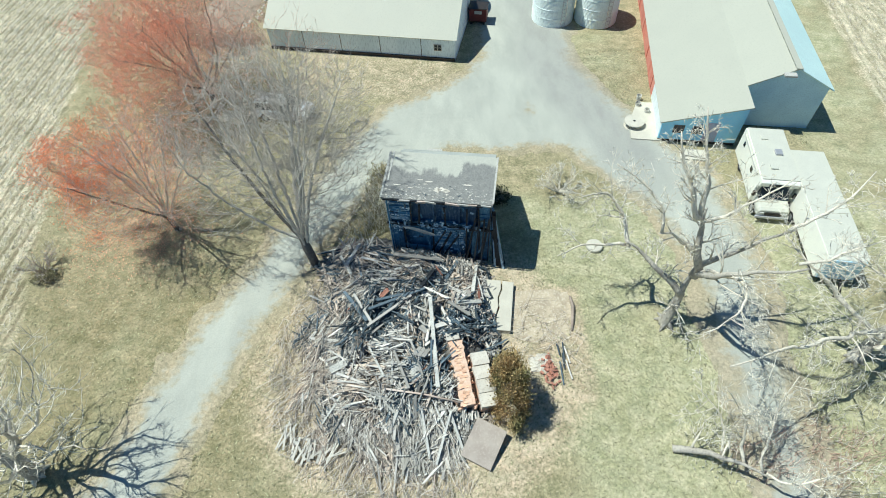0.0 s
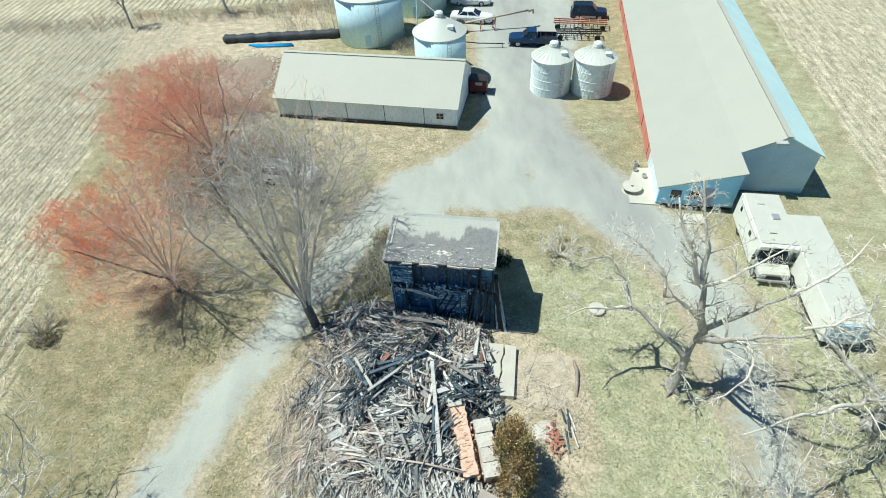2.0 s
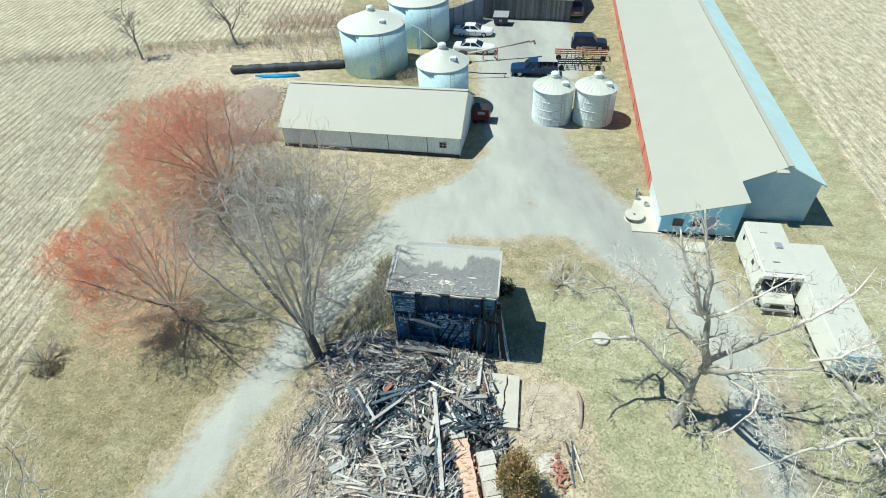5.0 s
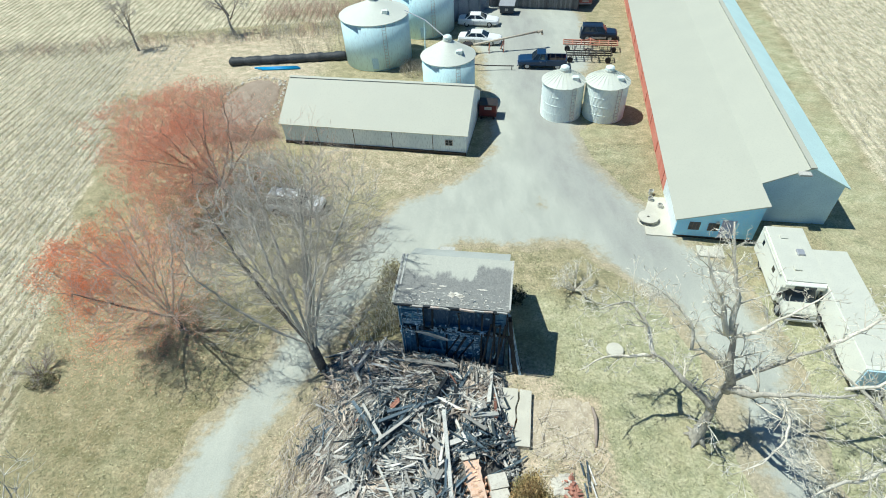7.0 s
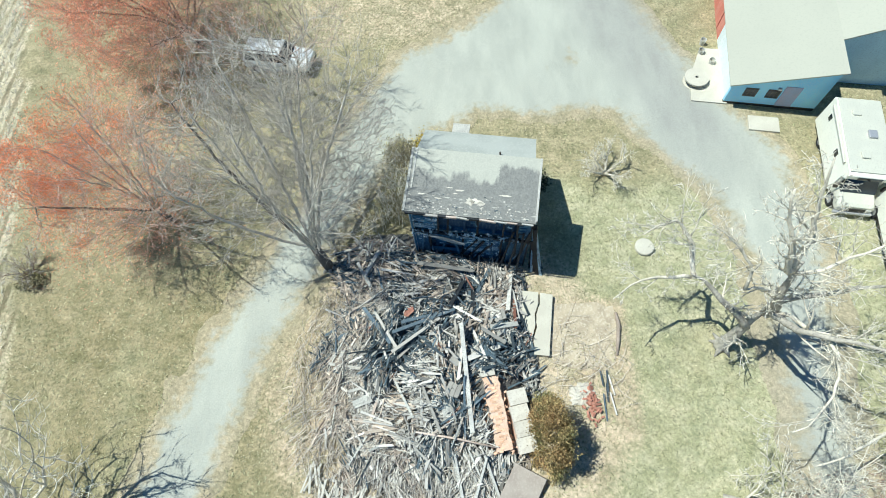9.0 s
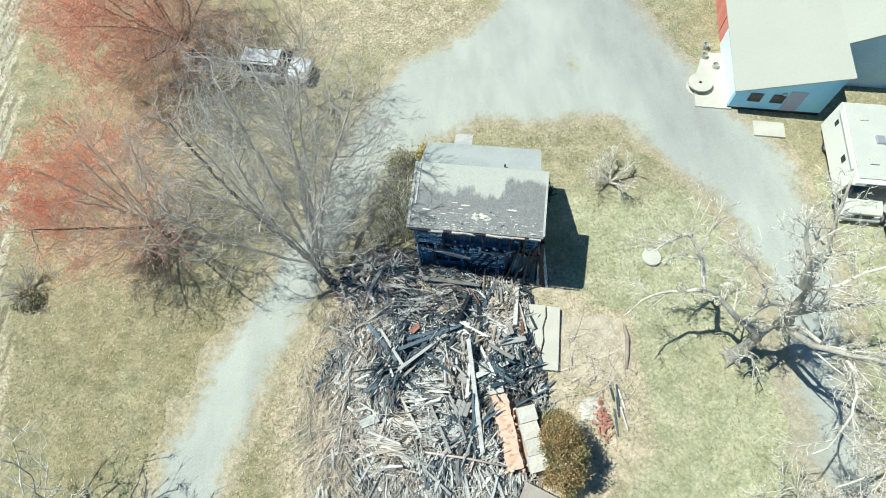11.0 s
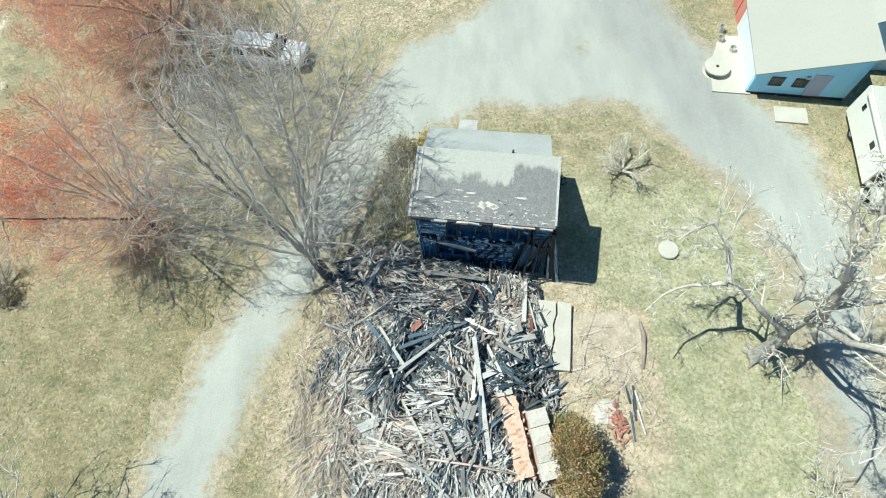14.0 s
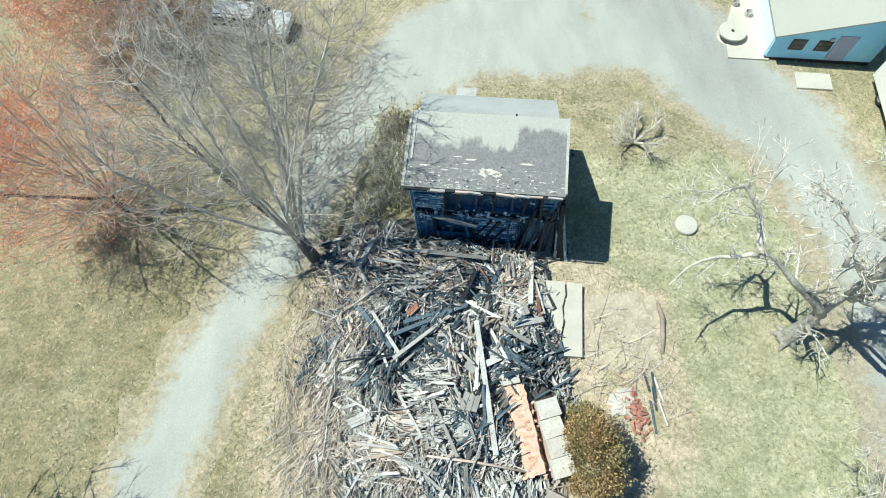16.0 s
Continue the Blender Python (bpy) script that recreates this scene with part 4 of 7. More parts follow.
    part("ridge_cap", Geo().bar((xr, S - 0.35, zr + 0.02), (xr, L, zr + 0.02), 0.4, 0.06), WHITE_ROOF, b)
    part("rafter_end", Geo().box(xr - 0.9, xr - 0.1, S - 0.75, S - 0.3, zr - 0.42, zr - 0.3), WHITE_BOARD, b)
    for i in range(9):
        y = 6.5 + i * 4.5
        part("door", Geo().box(-0.06, 0.0, y, y + 2.2, 0.1, 1.75), RED_WALL, b)
    return b


long_shed()
silo(-9.6, 64.8, 3.9, 5.2, 6.6, "large pale steel grain silo with conical roof", WHITE_STEEL, n=64)
silo(-4.4, 73.2, 3.9, 5.2, 6.6, "large pale steel grain silo behind another silo", WHITE_STEEL, n=64)
silo(-1.2, 53.2, 2.6, 5.0, 6.4, "pale steel grain silo behind the long shed", WHITE_STEEL, n=56)
silo(9.7, 49.9, 1.95, 3.5, 4.4, "small corrugated galvanised grain bin on the grass", GALV, rings=1, group="corrugated bins")
silo(13.75, 49.4, 1.95, 3.5, 4.4, "small corrugated galvanised grain bin on the grass", GALV, rings=1, group="corrugated bins")
barn()

concrete_pad = part("concrete_pad", Geo().extrude([(-1.9, -0.1), (0.25, -0.1), (0.25, 4.5), (-1.2, 4.5), (-1.9, 2.0)], 0.02, 0.14, "z"), CONCRETE)
concrete_pad.matrix_world = at(15.1, 31.4, 0, -9.4)
tagged(concrete_pad, "pale concrete pad beside the barn corner", "concrete pad", kind="structure")

# ---- trees ----
V = Vector


def perp(d, rng):
    while True:
        s = d.cross(V((rng.uniform(-1, 1), rng.uniform(-1, 1), rng.uniform(-1, 1))))
        if s.length > 0.2:
            return s.normalized()


def branches(rng, start, direction, length, radius, spec, level=0, out=None):
    """Grows a branch and its children. spec holds per level: children, angle, length ratio, wobble, upward pull, start of the children."""
    if out is None:
        out = []
    n_child, angle, ratio, wobble, up, first = spec[level]
    steps = max(3, min(12, int(length / 0.5))) if level < len(spec) - 1 else 2
    p, d = V(start), V(direction).normalized()
    d0 = d.copy()
    pts, rad = [p.copy()], [radius]
    for i in range(steps):
        d = (d + perp(d, rng) * wobble * (0.35 if radius > 0.25 else 1.0) * rng.uniform(0.3, 1.0) + V((0, 0, up / steps)) + d0 * 0.27).normalized()
        p = p + d * length / steps
        if p.z < 0.3:
            p.z = 0.3
        pts.append(p.copy())
        rad.append(max(radius * (1 - 0.75 * (i + 1) / steps), 0.007))
    out.append((pts, rad, level))
    if level < len(spec) - 1:
        for j in range(n_child):
            t = first + (1 - first) * (j + rng.uniform(0.1, 0.9)) / n_child
            k = min(int(t * steps), steps - 1)
            q = pts[k].lerp(pts[k + 1], t * steps - k)
            dd = (pts[k + 1] - pts[k]).normalized()
            a = radians(angle * rng.uniform(0.65, 1.3))
            cd = dd * math.cos(a) + perp(dd, rng) * math.sin(a)
            branches(rng, q, cd, length * ratio * rng.uniform(0.55, 1.2) * (1.2 - 0.5 * t), rad[k] * rng.uniform(0.45, 0.7), spec, level + 1, out)
    return out


def bud_cluster(geo, q, s, rng):
    a, b = perp(V((0, 0, 1)), rng) * s, perp(V((1, 0, 0)), rng) * s
    c = a.cross(b)
    c = c.normalized() * s if c.length > 1e-6 else V((0, 0, s))
    geo.add([q + a, q - a * 0.6 + b, q - b, q + c], [(0, 1, 2), (0, 3, 1), (1, 3, 2), (2, 3, 0)])


def roots(lists, radius, seed):
    """Root flare at the foot of a trunk."""
    rng = random.Random(seed)
    a0 = rng.uniform(0, math.tau)
    for k in range(6):
        a = a0 + k * math.tau / 6 + rng.uniform(-0.3, 0.3)
        c, s, ln = math.cos(a), math.sin(a), radius * rng.uniform(1.3, 2.1)
        lists.append(([V((c * radius * 0.2, s * radius * 0.2, radius * 1.3)), V((c * radius * 0.8, s * radius * 0.8, radius * 0.4)), V((c * ln, s * ln, -0.04))], [radius * 0.5, radius * 0.42, radius * 0.12], 1))


def finish_tree(t, lists, bark, twig, split, bud_mat=None, bud_fn=None, bud_size=0.07, rng=None, thin=1.0, sides=3, trunk_bark=None, thick=0.16):
    stem, wood, fine, buds = Geo(), Geo(), Geo(), Geo()
    for pts, rad, level in lists:
        if rad[0] > thick and trunk_bark:
            stem.tube(pts, rad, 10)
        elif level <= split:
            wood.tube(pts, rad, 8 if level == 0 else 5)
        else:
            fine.tube(pts, [max(r * thin, 0.006) for r in rad], sides, cap=False)
        if bud_fn and level > split:
            for p in pts[1:]:
                w = bud_fn(p)
                for _ in range(int(w) + (rng.random() < w % 1)):
                    bud_cluster(buds, p + V((rng.gauss(0, 0.2), rng.gauss(0, 0.2), rng.gauss(0, 0.2))), bud_size * rng.uniform(0.6, 1.5), rng)
    if stem.v:
        part("trunk", stem, trunk_bark, t, "weathered grey trunk", smooth=True)
    part("limb_crown" if stem.v else "trunk", wood, bark, t, smooth=True)
    part("twig_crown", fine, twig, t, smooth=True, kind="stuff")
    if buds.v:
        part("bud_haze", buds, bud_mat, t, "small clustered red buds", kind="stuff")
    return t


def crooked_tree(name, x, y, stems, spec, seed, bark, twig, label, category="tree", split=2, thin=1.0, group=""):
    """stems: start, direction, length and radius of each main limb."""
    rng = random.Random(seed)
    t = thing(name, at(x, y), label, category, group)
    lists = []
    for s, d, length, radius in stems:
        got = branches(rng, s, d, length, radius, spec)
        if s[2] <= 0:
            got[0][1][0] *= 1.25
        lists += got
    return finish_tree(t, lists, bark, twig, split, thin=thin, trunk_bark=TRUNK_GREY)


def crown_tree(name, x, y, crown, radii, tips, seed, bark, twig, label, trunk_h=1.2, lean=(0, 0), r_tip=0.0065, power=0.46, bud_mat=None, bud_fn=None, bud_size=0.07, bf=0.5, twigs=3, group="", floor_cut=0.4, trunk_bark=None, leaders=0, thick=0.19):
    """A tree whose tips fill an ellipsoid crown; every tip is joined to the wood by a short way, so that limbs fork as they do in life."""
    rs = np.random.RandomState(seed)
    rng = random.Random(seed)
    cx, cy, cz = crown
    u = rs.normal(size=(tips, 3))
    u /= np.linalg.norm(u, axis=1)[:, None]
    rr = rs.uniform(0.12, 1.0, tips) ** 0.55
    lump = 1 + 0.16 * np.sin(u[:, 0] * 5 + seed) * np.cos(u[:, 1] * 4 + seed * 2) + 0.1 * np.sin(u[:, 2] * 7 + seed)
    pts = np.array([cx, cy, cz]) + u * (rr * lump)[:, None] * np.array(radii)
    pts = pts[pts[:, 2] > floor_cut]
    base = np.array([[0, 0, -0.1], [lean[0] * 0.3, lean[1] * 0.3, trunk_h * 0.35], [lean[0] * 0.7, lean[1] * 0.7, trunk_h * 0.7], [lean[0], lean[1], trunk_h]])
    nodes = [tuple(p) for p in base]
    parent = [-1, 0, 1, 2]
    arr = np.zeros((len(pts) * 9 + 40 + leaders * 30, 3))
    path = np.zeros(len(arr))
    arr[:4] = base
    path[:4] = 40.0
    path[3] = 0.0
    n = 4
    # straight leaders fan out from the head of the trunk like a vase
    for k in range(leaders):
        az, out = k * 2.39996 + rs.uniform(-0.3, 0.3), 0.25 + 0.68 * (k + 0.5) / leaders
        tip = np.array([cx + radii[0] * out * math.cos(az), cy + radii[1] * out * math.sin(az), cz + radii[2] * 0.8 * (math.sqrt(1 - out * out) - 0.35 * out)])
        ln, last = np.linalg.norm(tip - base[3]), 3 - (k % 3 == 2)
        steps = int(ln / 0.4)
        a, bow = arr[last].copy(), rs.normal(size=3) * 0.035 * ln
        for q in range(1, steps + 1):
            f = q / steps
            arr[n] = a + (tip - a) * f + bow * math.sin(f * math.pi) + rs.normal(size=3) * 0.03
            path[n] = 0.5 * ln * f
            parent.append(last)
            last = n
            n += 1
    order = np.argsort(np.linalg.norm(pts - base[3], axis=1) * rs.uniform(0.85, 1.15, len(pts)))
    ends = []
    for i in order:
        p = pts[i]
        dv = p - arr[:n]
        dist = np.linalg.norm(dv, axis=1)
        cost = dist + bf * path[:n] + 0.35 * np.clip(-dv[:, 2], 0, None)
        k = int(np.argmin(cost))
        a, ln = arr[k].copy(), dist[k]
        steps = max(1, min(8, int(ln / 0.5)))
        side = rs.normal(size=3) * 0.06 * ln
        last = k
        for s in range(1, steps + 1):
            f = s / steps
            q = a + (p - a) * f + side * math.sin(f * math.pi) - np.array([0, 0, 0.06 * ln * math.sin(f * math.pi)])
            arr[n] = q
            path[n] = path[last] + ln / steps
            parent.append(last)
            last = n
            n += 1
        ends.append(last)
    count = np.zeros(n)
    count[ends] = 1
    for i in range(n - 1, 0, -1):
        count[parent[i]] += count[i]
    rad = r_tip * np.maximum(count, 1) ** power
    rad[0] *= 1.4
    kids = [[] for _ in range(n)]
    for i in range(1, n):
        kids[parent[i]].append(i)
    lists, todo = [], [(0, None, 0)]
    while todo:
        i, before, level = todo.pop()
        chain = [before, i] if before is not None else [i]
        while kids[i]:
            ks = sorted(kids[i], key=lambda j: -count[j])
            for j in ks[1:]:
                todo.append((j, i, level + 1))
            i = ks[0]
            chain.append(i)
        r = [min(rad[j], rad[chain[1]] * 1.05) if len(chain) > 1 else rad[j] for j in chain]
        lists.append(([V(arr[j]) for j in chain], r, 0 if level == 0 else (1 if r[0] > 0.045 else 2)))
    for e in ends:
        d0 = V(arr[e]) - V(arr[parent[e]])
        d0 = d0.normalized() if d0.length > 1e-6 else V((0, 0, 1))
        for _ in range(twigs):
            d = (d0 + perp(d0, rng) * rng.uniform(0.3, 1.0) + V((0, 0, 0.25))).normalized()
            s = V(arr[e]) - d0 * rng.uniform(0, 0.5)
            ln = rng.uniform(0.35, 0.85)
            lists.append(([s, s + d * ln * 0.5, s + (d + V((0, 0, 0.2))).normalized() * ln], [r_tip * 0.9, r_tip * 0.7, r_tip * 0.4], 3))
    roots(lists, float(rad[1]), seed)
    t = thing(name, at(x, y), label, "tree", group)
    return finish_tree(t, lists, bark, twig, 1, bud_mat, bud_fn, bud_size, rng, trunk_bark=trunk_bark, thick=thick)


def sunny_side(c, r, d, low, rate, rest=0.0):
    """Buds crowd the outer crown on the side d."""
    d = V(d).normalized()

    def rule(p):
        q = V(((p.x - c[0]) / r[0], (p.y - c[1]) / r[1], (p.z - c[2]) / r[2]))
        return rest + rate * max(0.0, min(1.0, (q.dot(d) - low) / 0.4))
    return rule


crown_tree("bare_maple", -9.12, 20.62, (-0.9, 3.1, 8.0), (5.7, 5.6, 5.2), 3000, 11, BARK_GREY, BARK_TWIG, "large bare grey shade tree with a wide fine-twigged crown", trunk_h=2.2, lean=(-0.3, 0.2), r_tip=0.0066, power=0.47, bf=0.5, twigs=4, trunk_bark=TRUNK_DARK, leaders=13, thick=0.17)
RB = ((0.1, -0.3, 5.6), (4.9, 4.9, 4.1))
crown_tree("red_maple", -19.1, 24.0, *RB, 1300, 23, BARK_GREY, TWIG_GREY, "wide maple with orange-red buds along its sunny side", trunk_h=1.3, lean=(-0.1, 0.0), power=0.455, bf=0.55, leaders=11, thick=0.12,
           bud_mat=BUD_RED, bud_fn=sunny_side(*RB, (-0.98, 0.15, -0.05), 0.30, 18.0, 1.0), bud_size=0.027, trunk_bark=TRUNK_DARK)
RA = ((-0.5, -1.0, 5.5), (7.2, 6.6, 4.7))
crown_tree("red_maple", -20.4, 38.6, *RA, 1900, 31, BARK_BROWN, TWIG_RED, "tall multi-stemmed maple flushed with orange-red buds", trunk_h=1.2, lean=(-0.2, 0.0), power=0.465, bf=0.5, leaders=11,
           bud_mat=BUD_BRICK, bud_fn=sunny_side(*RA, (-0.95, 0.1, 0.1), -0.3, 6.5, 1.1), bud_size=0.031, trunk_bark=TRUNK_DARK)
crown_tree("bare_maple", -11.6, 33.4, (0.2, -0.6, 6.0), (4.0, 3.4, 4.2), 300, 47, BARK_GREY, TWIG_GREY, "bare brown-twigged tree in front of the parked car", trunk_h=1.3, lean=(0.1, 0.0))
# bleached dead trees with long crooked limbs
DEADT = [(6, 46, 0.42, 0.36, 0.1, 0.35), (6, 46, 0.5, 0.34, 0.15, 0.25), (6, 48, 0.5, 0.36, 0.1, 0.2), (6, 50, 0.6, 0.42, 0.05, 0.2), (0, 0, 0, 0.4, 0, 0)]


def limb_tree(name, x, y, limbs, spec, seed, bark, twig, label, category="tree", crook=0.055, more=()):
    """A tree of long crooked limbs. limbs: foot, knee and tip of each (from the trunk's foot), radius at its foot, and side shoots."""
    rng = random.Random(seed)
    t = thing(name, at(x, y), label, category)
    lists = []
    for foot, knee, tip, radius, shoots in [*limbs, *more]:
        shoots = int(shoots * 1.6 + 0.5)
        f, k, e, radius = V(foot), V(knee), V(tip), radius * (1.0 if radius > 0.3 else 1.08)
        ln = (k - f).length + (e - k).length
        n = max(5, int(ln / 0.42))
        pts, rad = [], []
        off, drift = V((0, 0, 0)), V((0, 0, 0))
        for i in range(n + 1):
            u = i / n
            p = f * (1 - u) ** 2 + (k * 2 - (f + e) / 2) * 2 * u * (1 - u) + e * u * u
            drift = drift * 0.4 + V((rng.gauss(0, 1), rng.gauss(0, 1), rng.gauss(0, 1))) * crook
            off = off * 0.75 + drift
            pts.append(p + off * (1 if i else 0) * min(1.0, 0.12 / max(radius, 0.05) + 0.25))
            rad.append(max(radius * (1 - 0.78 * u ** 1.1), 0.011))
        lists.append((pts, rad, 0))
        for j in range(shoots):
            u = 0.22 + 0.75 * (j + rng.uniform(0.1, 0.9)) / shoots
            i = min(int(u * n), n - 1)
            d = (pts[i + 1] - pts[i]).normalized()
            a = radians(rng.uniform(35, 75))
            cd = d * math.cos(a) + perp(d, rng) * math.sin(a) + V((0, 0, 0.15))
            branches(rng, pts[i], cd, min(ln, 6.0) * rng.uniform(0.18, 0.42) * (1.25 - 0.5 * u), max(0.022, rad[i] * rng.uniform(0.32, 0.5)), spec, 0, lists)
        if radius > 0.3:
            roots(lists, radius, seed)
    return finish_tree(t, lists, bark, twig, 1, trunk_bark=TRUNK_GREY, thin=1.4)


SHOOT = [(4, 48, 0.62, 0.34, 0.2, 0.15), (3, 50, 0.62, 0.36, 0.15, 0.15), (2, 48, 0.65, 0.4, 0.1, 0.1), (0, 0, 0, 0.4, 0, 0)]
limb_tree("dead_tree", 11.6, 15.75, [
    ((0, 0, -0.2), (0.3, 0.25, 2.0), (0.55, 0.5, 4.3), 0.36, 1),
    ((0.5, 0.45, 3.9), (0.0, 0.6, 6.3), (-0.4, 0.9, 8.3), 0.24, 3),
    ((-0.35, 0.85, 8.0), (-1.5, 1.2, 9.8), (-2.2, 2.2, 12.2), 0.14, 6),
    ((-0.35, 0.85, 8.0), (-0.7, 1.5, 10.2), (-1.2, 2.6, 12.6), 0.13, 6),
    ((0.3, 0.3, 2.3), (-1.3, 1.3, 3.9), (-3.1, 1.95, 4.9), 0.19, 4),
    ((-2.9, 1.9, 4.8), (-4.6, 1.8, 5.1), (-6.6, 0.5, 5.6), 0.09, 4),
    ((-2.7, 1.85, 4.7), (-3.5, 3.8, 6.4), (-5.6, 2.6, 7.6), 0.11, 6)], SHOOT, 5, BARK_DEAD, TWIG_DEAD, "leafless bleached dead tree with long crooked limbs", more=[
    ((0.2, 0.55, 5.4), (-1.2, 0.3, 6.9), (-2.4, 0.1, 8.0), 0.12, 2),
    ((-2.3, 0.1, 7.9), (-2.8, 0.9, 9.3), (-4.6, 1.6, 10.6), 0.07, 6),
    ((0.55, 0.5, 4.1), (1.6, 0.9, 5.1), (3.9, 0.3, 7.6), 0.19, 4),
    ((3.7, 0.35, 7.4), (5.4, 0.7, 8.2), (7.2, 1.8, 9.4), 0.09, 5),
    ((-0.3, 0.85, 7.9), (1.0, 0.9, 8.3), (3.8, 1.9, 9.6), 0.10, 6),
    ((0.55, 0.4, 4.2), (0.75, -1.2, 6.4), (2.6, -2.6, 8.9), 0.17, 4),
    ((2.4, -2.5, 8.7), (3.9, -2.5, 9.3), (5.8, -1.8, 9.8), 0.07, 5),
    ((0.6, 0.2, 4.6), (0.9, -2.7, 6.8), (-2.0, -5.2, 7.9), 0.09, 6)])
limb_tree("dead_tree", 20.9, 13.2, [
    ((0, 0, -0.2), (1.0, 0.4, 3.2), (2.6, 0.6, 8.0), 0.34, 5),
    ((0.5, 0.2, 1.8), (-2.8, 1.6, 4.6), (-5.2, 3.6, 6.4), 0.13, 7),
    ((0.7, 0.3, 2.4), (-4.6, -1.8, 5.6), (-10.2, -3.6, 6.9), 0.13, 10),
    ((0.9, 0.3, 2.8), (0.2, -3.0, 4.5), (-2.5, -6.0, 6.0), 0.10, 8),
    ((1.1, 0.4, 3.4), (1.0, 3.0, 5.8), (-0.5, 5.6, 8.0), 0.14, 7),
    ((1.4, 0.5, 4.4), (-1.5, -0.5, 7.0), (-4.5, 0.5, 8.6), 0.12, 7),
    ((0.4, 0.1, 1.2), (1.5, -3.0, 2.5), (1.0, -6.5, 4.0), 0.10, 7)], SHOOT, 8, BARK_DEAD, TWIG_DEAD, "leafless bleached dead tree reaching over the track")
limb_tree("dead_tree", 10.2, 8.6, [
    ((-0.1, 0.05, 0.12), (1.7, -0.45, 0.75), (3.4, -1.5, 1.3), 0.18, 2),
    ((2.6, -1.0, 1.0), (2.2, 0.2, 2.8), (1.0, 1.0, 5.0), 0.08, 5),
    ((3.2, -1.4, 1.2), (3.6, 0.2, 2.6), (4.6, 1.5, 4.6), 0.07, 5),
    ((1.8, -0.5, 0.8), (1.6, 0.6, 2.2), (0.2, 1.8, 3.8), 0.06, 5),
    ((3.3, -1.5, 1.3), (4.8, -1.9, 2.0), (6.4, -1.5, 3.2), 0.06, 6)], SHOOT, 17, BARK_DEAD, TWIG_DEAD, "small leaning dead tree with pale thin limbs")
# darker trunk bark here puts the shade on this trunk into its colour
crown_tree("bare_tree", -21.3, 8.0, (0.4, 0.3, 5.6), (4.6, 4.2, 4.4), 620, 14, BARK_DEAD, TWIG_DEAD, "gnarled pale bare tree beside the gravel lane", trunk_h=2.2, lean=(0.2, 0.08), r_tip=0.012, power=0.53, bf=0.5, trunk_bark=TRUNK_GREY)
BUSH = [(7, 40, 0.6, 0.2, 0.2, 0.2), (6, 42, 0.6, 0.25, 0.2, 0.1), (4, 45, 0.6, 0.3, 0.1, 0.1), (0, 0, 0, 0.3, 0, 0)]


def shrub(x, y, size, seed, bark, twig, label):
    rng = random.Random(seed)
    return crooked_tree("bare_shrub", x, y, [((0, 0, -0.05), V((math.cos(a), math.sin(a), 0.9)), size * rng.uniform(0.8, 1.2), 0.042 * size) for a in (0.3, 1.4, 2.6, 3.7, 5.0)], BUSH, seed, bark, twig, label, "shrub", split=1, thin=0.8)


shrub(7.1, 26.4, 1.9, 41, BARK_DEAD, TWIG_DEAD, "low leafless garden shrub on the lawn")
shrub(-26.7, 20.7, 1.4, 43, BARK_BROWN, BARK_TWIG, "small dark leafless shrub on the lawn")
crooked_tree("bare_tree", -30.0, 74.0, [((0, 0, -0.1), V((0.02, 0.0, 1)), 6.5, 0.2), ((0, 0, 2), V((0.5, 0.2, 0.9)), 4, 0.09), ((0, 0, 2.4), V((-0.5, 0.1, 0.9)), 4, 0.09)], DEADT, 51, BARK_BROWN, BARK_TWIG, "dark bare tree in the hedgerow", split=1)
crooked_tree("bare_tree", -41.5, 70.0, [((0, 0, -0.1), V((-0.25, 0.0, 1)), 6.5, 0.16), ((0, 0, 2), V((-0.6, 0.2, 0.9)), 4, 0.08), ((0, 0, 2.4), V((0.3, 0.1, 0.9)), 3, 0.07)], DEADT, 52, BARK_BROWN, BARK_TWIG, "slim leaning bare tree in the hedgerow", split=1)


def brush_clump(name, x, y, rx, ry, height, stalks, seed, stick, leaf, label, leaves=0, category="brush", kind="", leaf_size=0.06):
    """Upright dry stalks over an ellipse, with leaf flecks when leaves is above zero."""
    rng = random.Random(seed)
    t = thing(name, at(x, y), label, category, kind=kind)
    g, lf = Geo(), Geo()
    for _ in range(stalks):
        a, r = rng.uniform(0, math.tau), math.sqrt(rng.random())
        p = V((rx * r * math.cos(a), ry * r * math.sin(a), 0))
        h = height * rng.uniform(0.45, 1.1) * (1 - 0.45 * r * r)
        d = V((rng.gauss(0, 0.32), rng.gauss(0, 0.32), 1))
        q = p + d * h * 0.55
        e = q + (d + V((rng.gauss(0, 0.35), rng.gauss(0, 0.35), 0))) * h * 0.45
        w = rng.uniform(0.008, 0.02)
        g.tube([p, q, e], [w, w * 0.8, w * 0.4], 3, cap=False)
        for _ in range(2):
            s = p.lerp(e, rng.uniform(0.3, 0.9))
            g.tube([s, s + V((rng.gauss(0, 0.3), rng.gauss(0, 0.3), rng.uniform(0.1, 0.5))) * h * 0.4], [w * 0.6, w * 0.3], 3, cap=False)
        for _ in range(leaves):
            bud_cluster(lf, p.lerp(e, rng.uniform(0.25, 1.0)) + V((rng.gauss(0, 0.12), rng.gauss(0, 0.12), rng.gauss(0, 0.08))), leaf_size * rng.uniform(0.6, 1.5), rng)
    part("stalk", g, stick, t, kind="stuff")
    if lf.v:
        part("foliage", lf, leaf, t, kind="stuff")
    return t


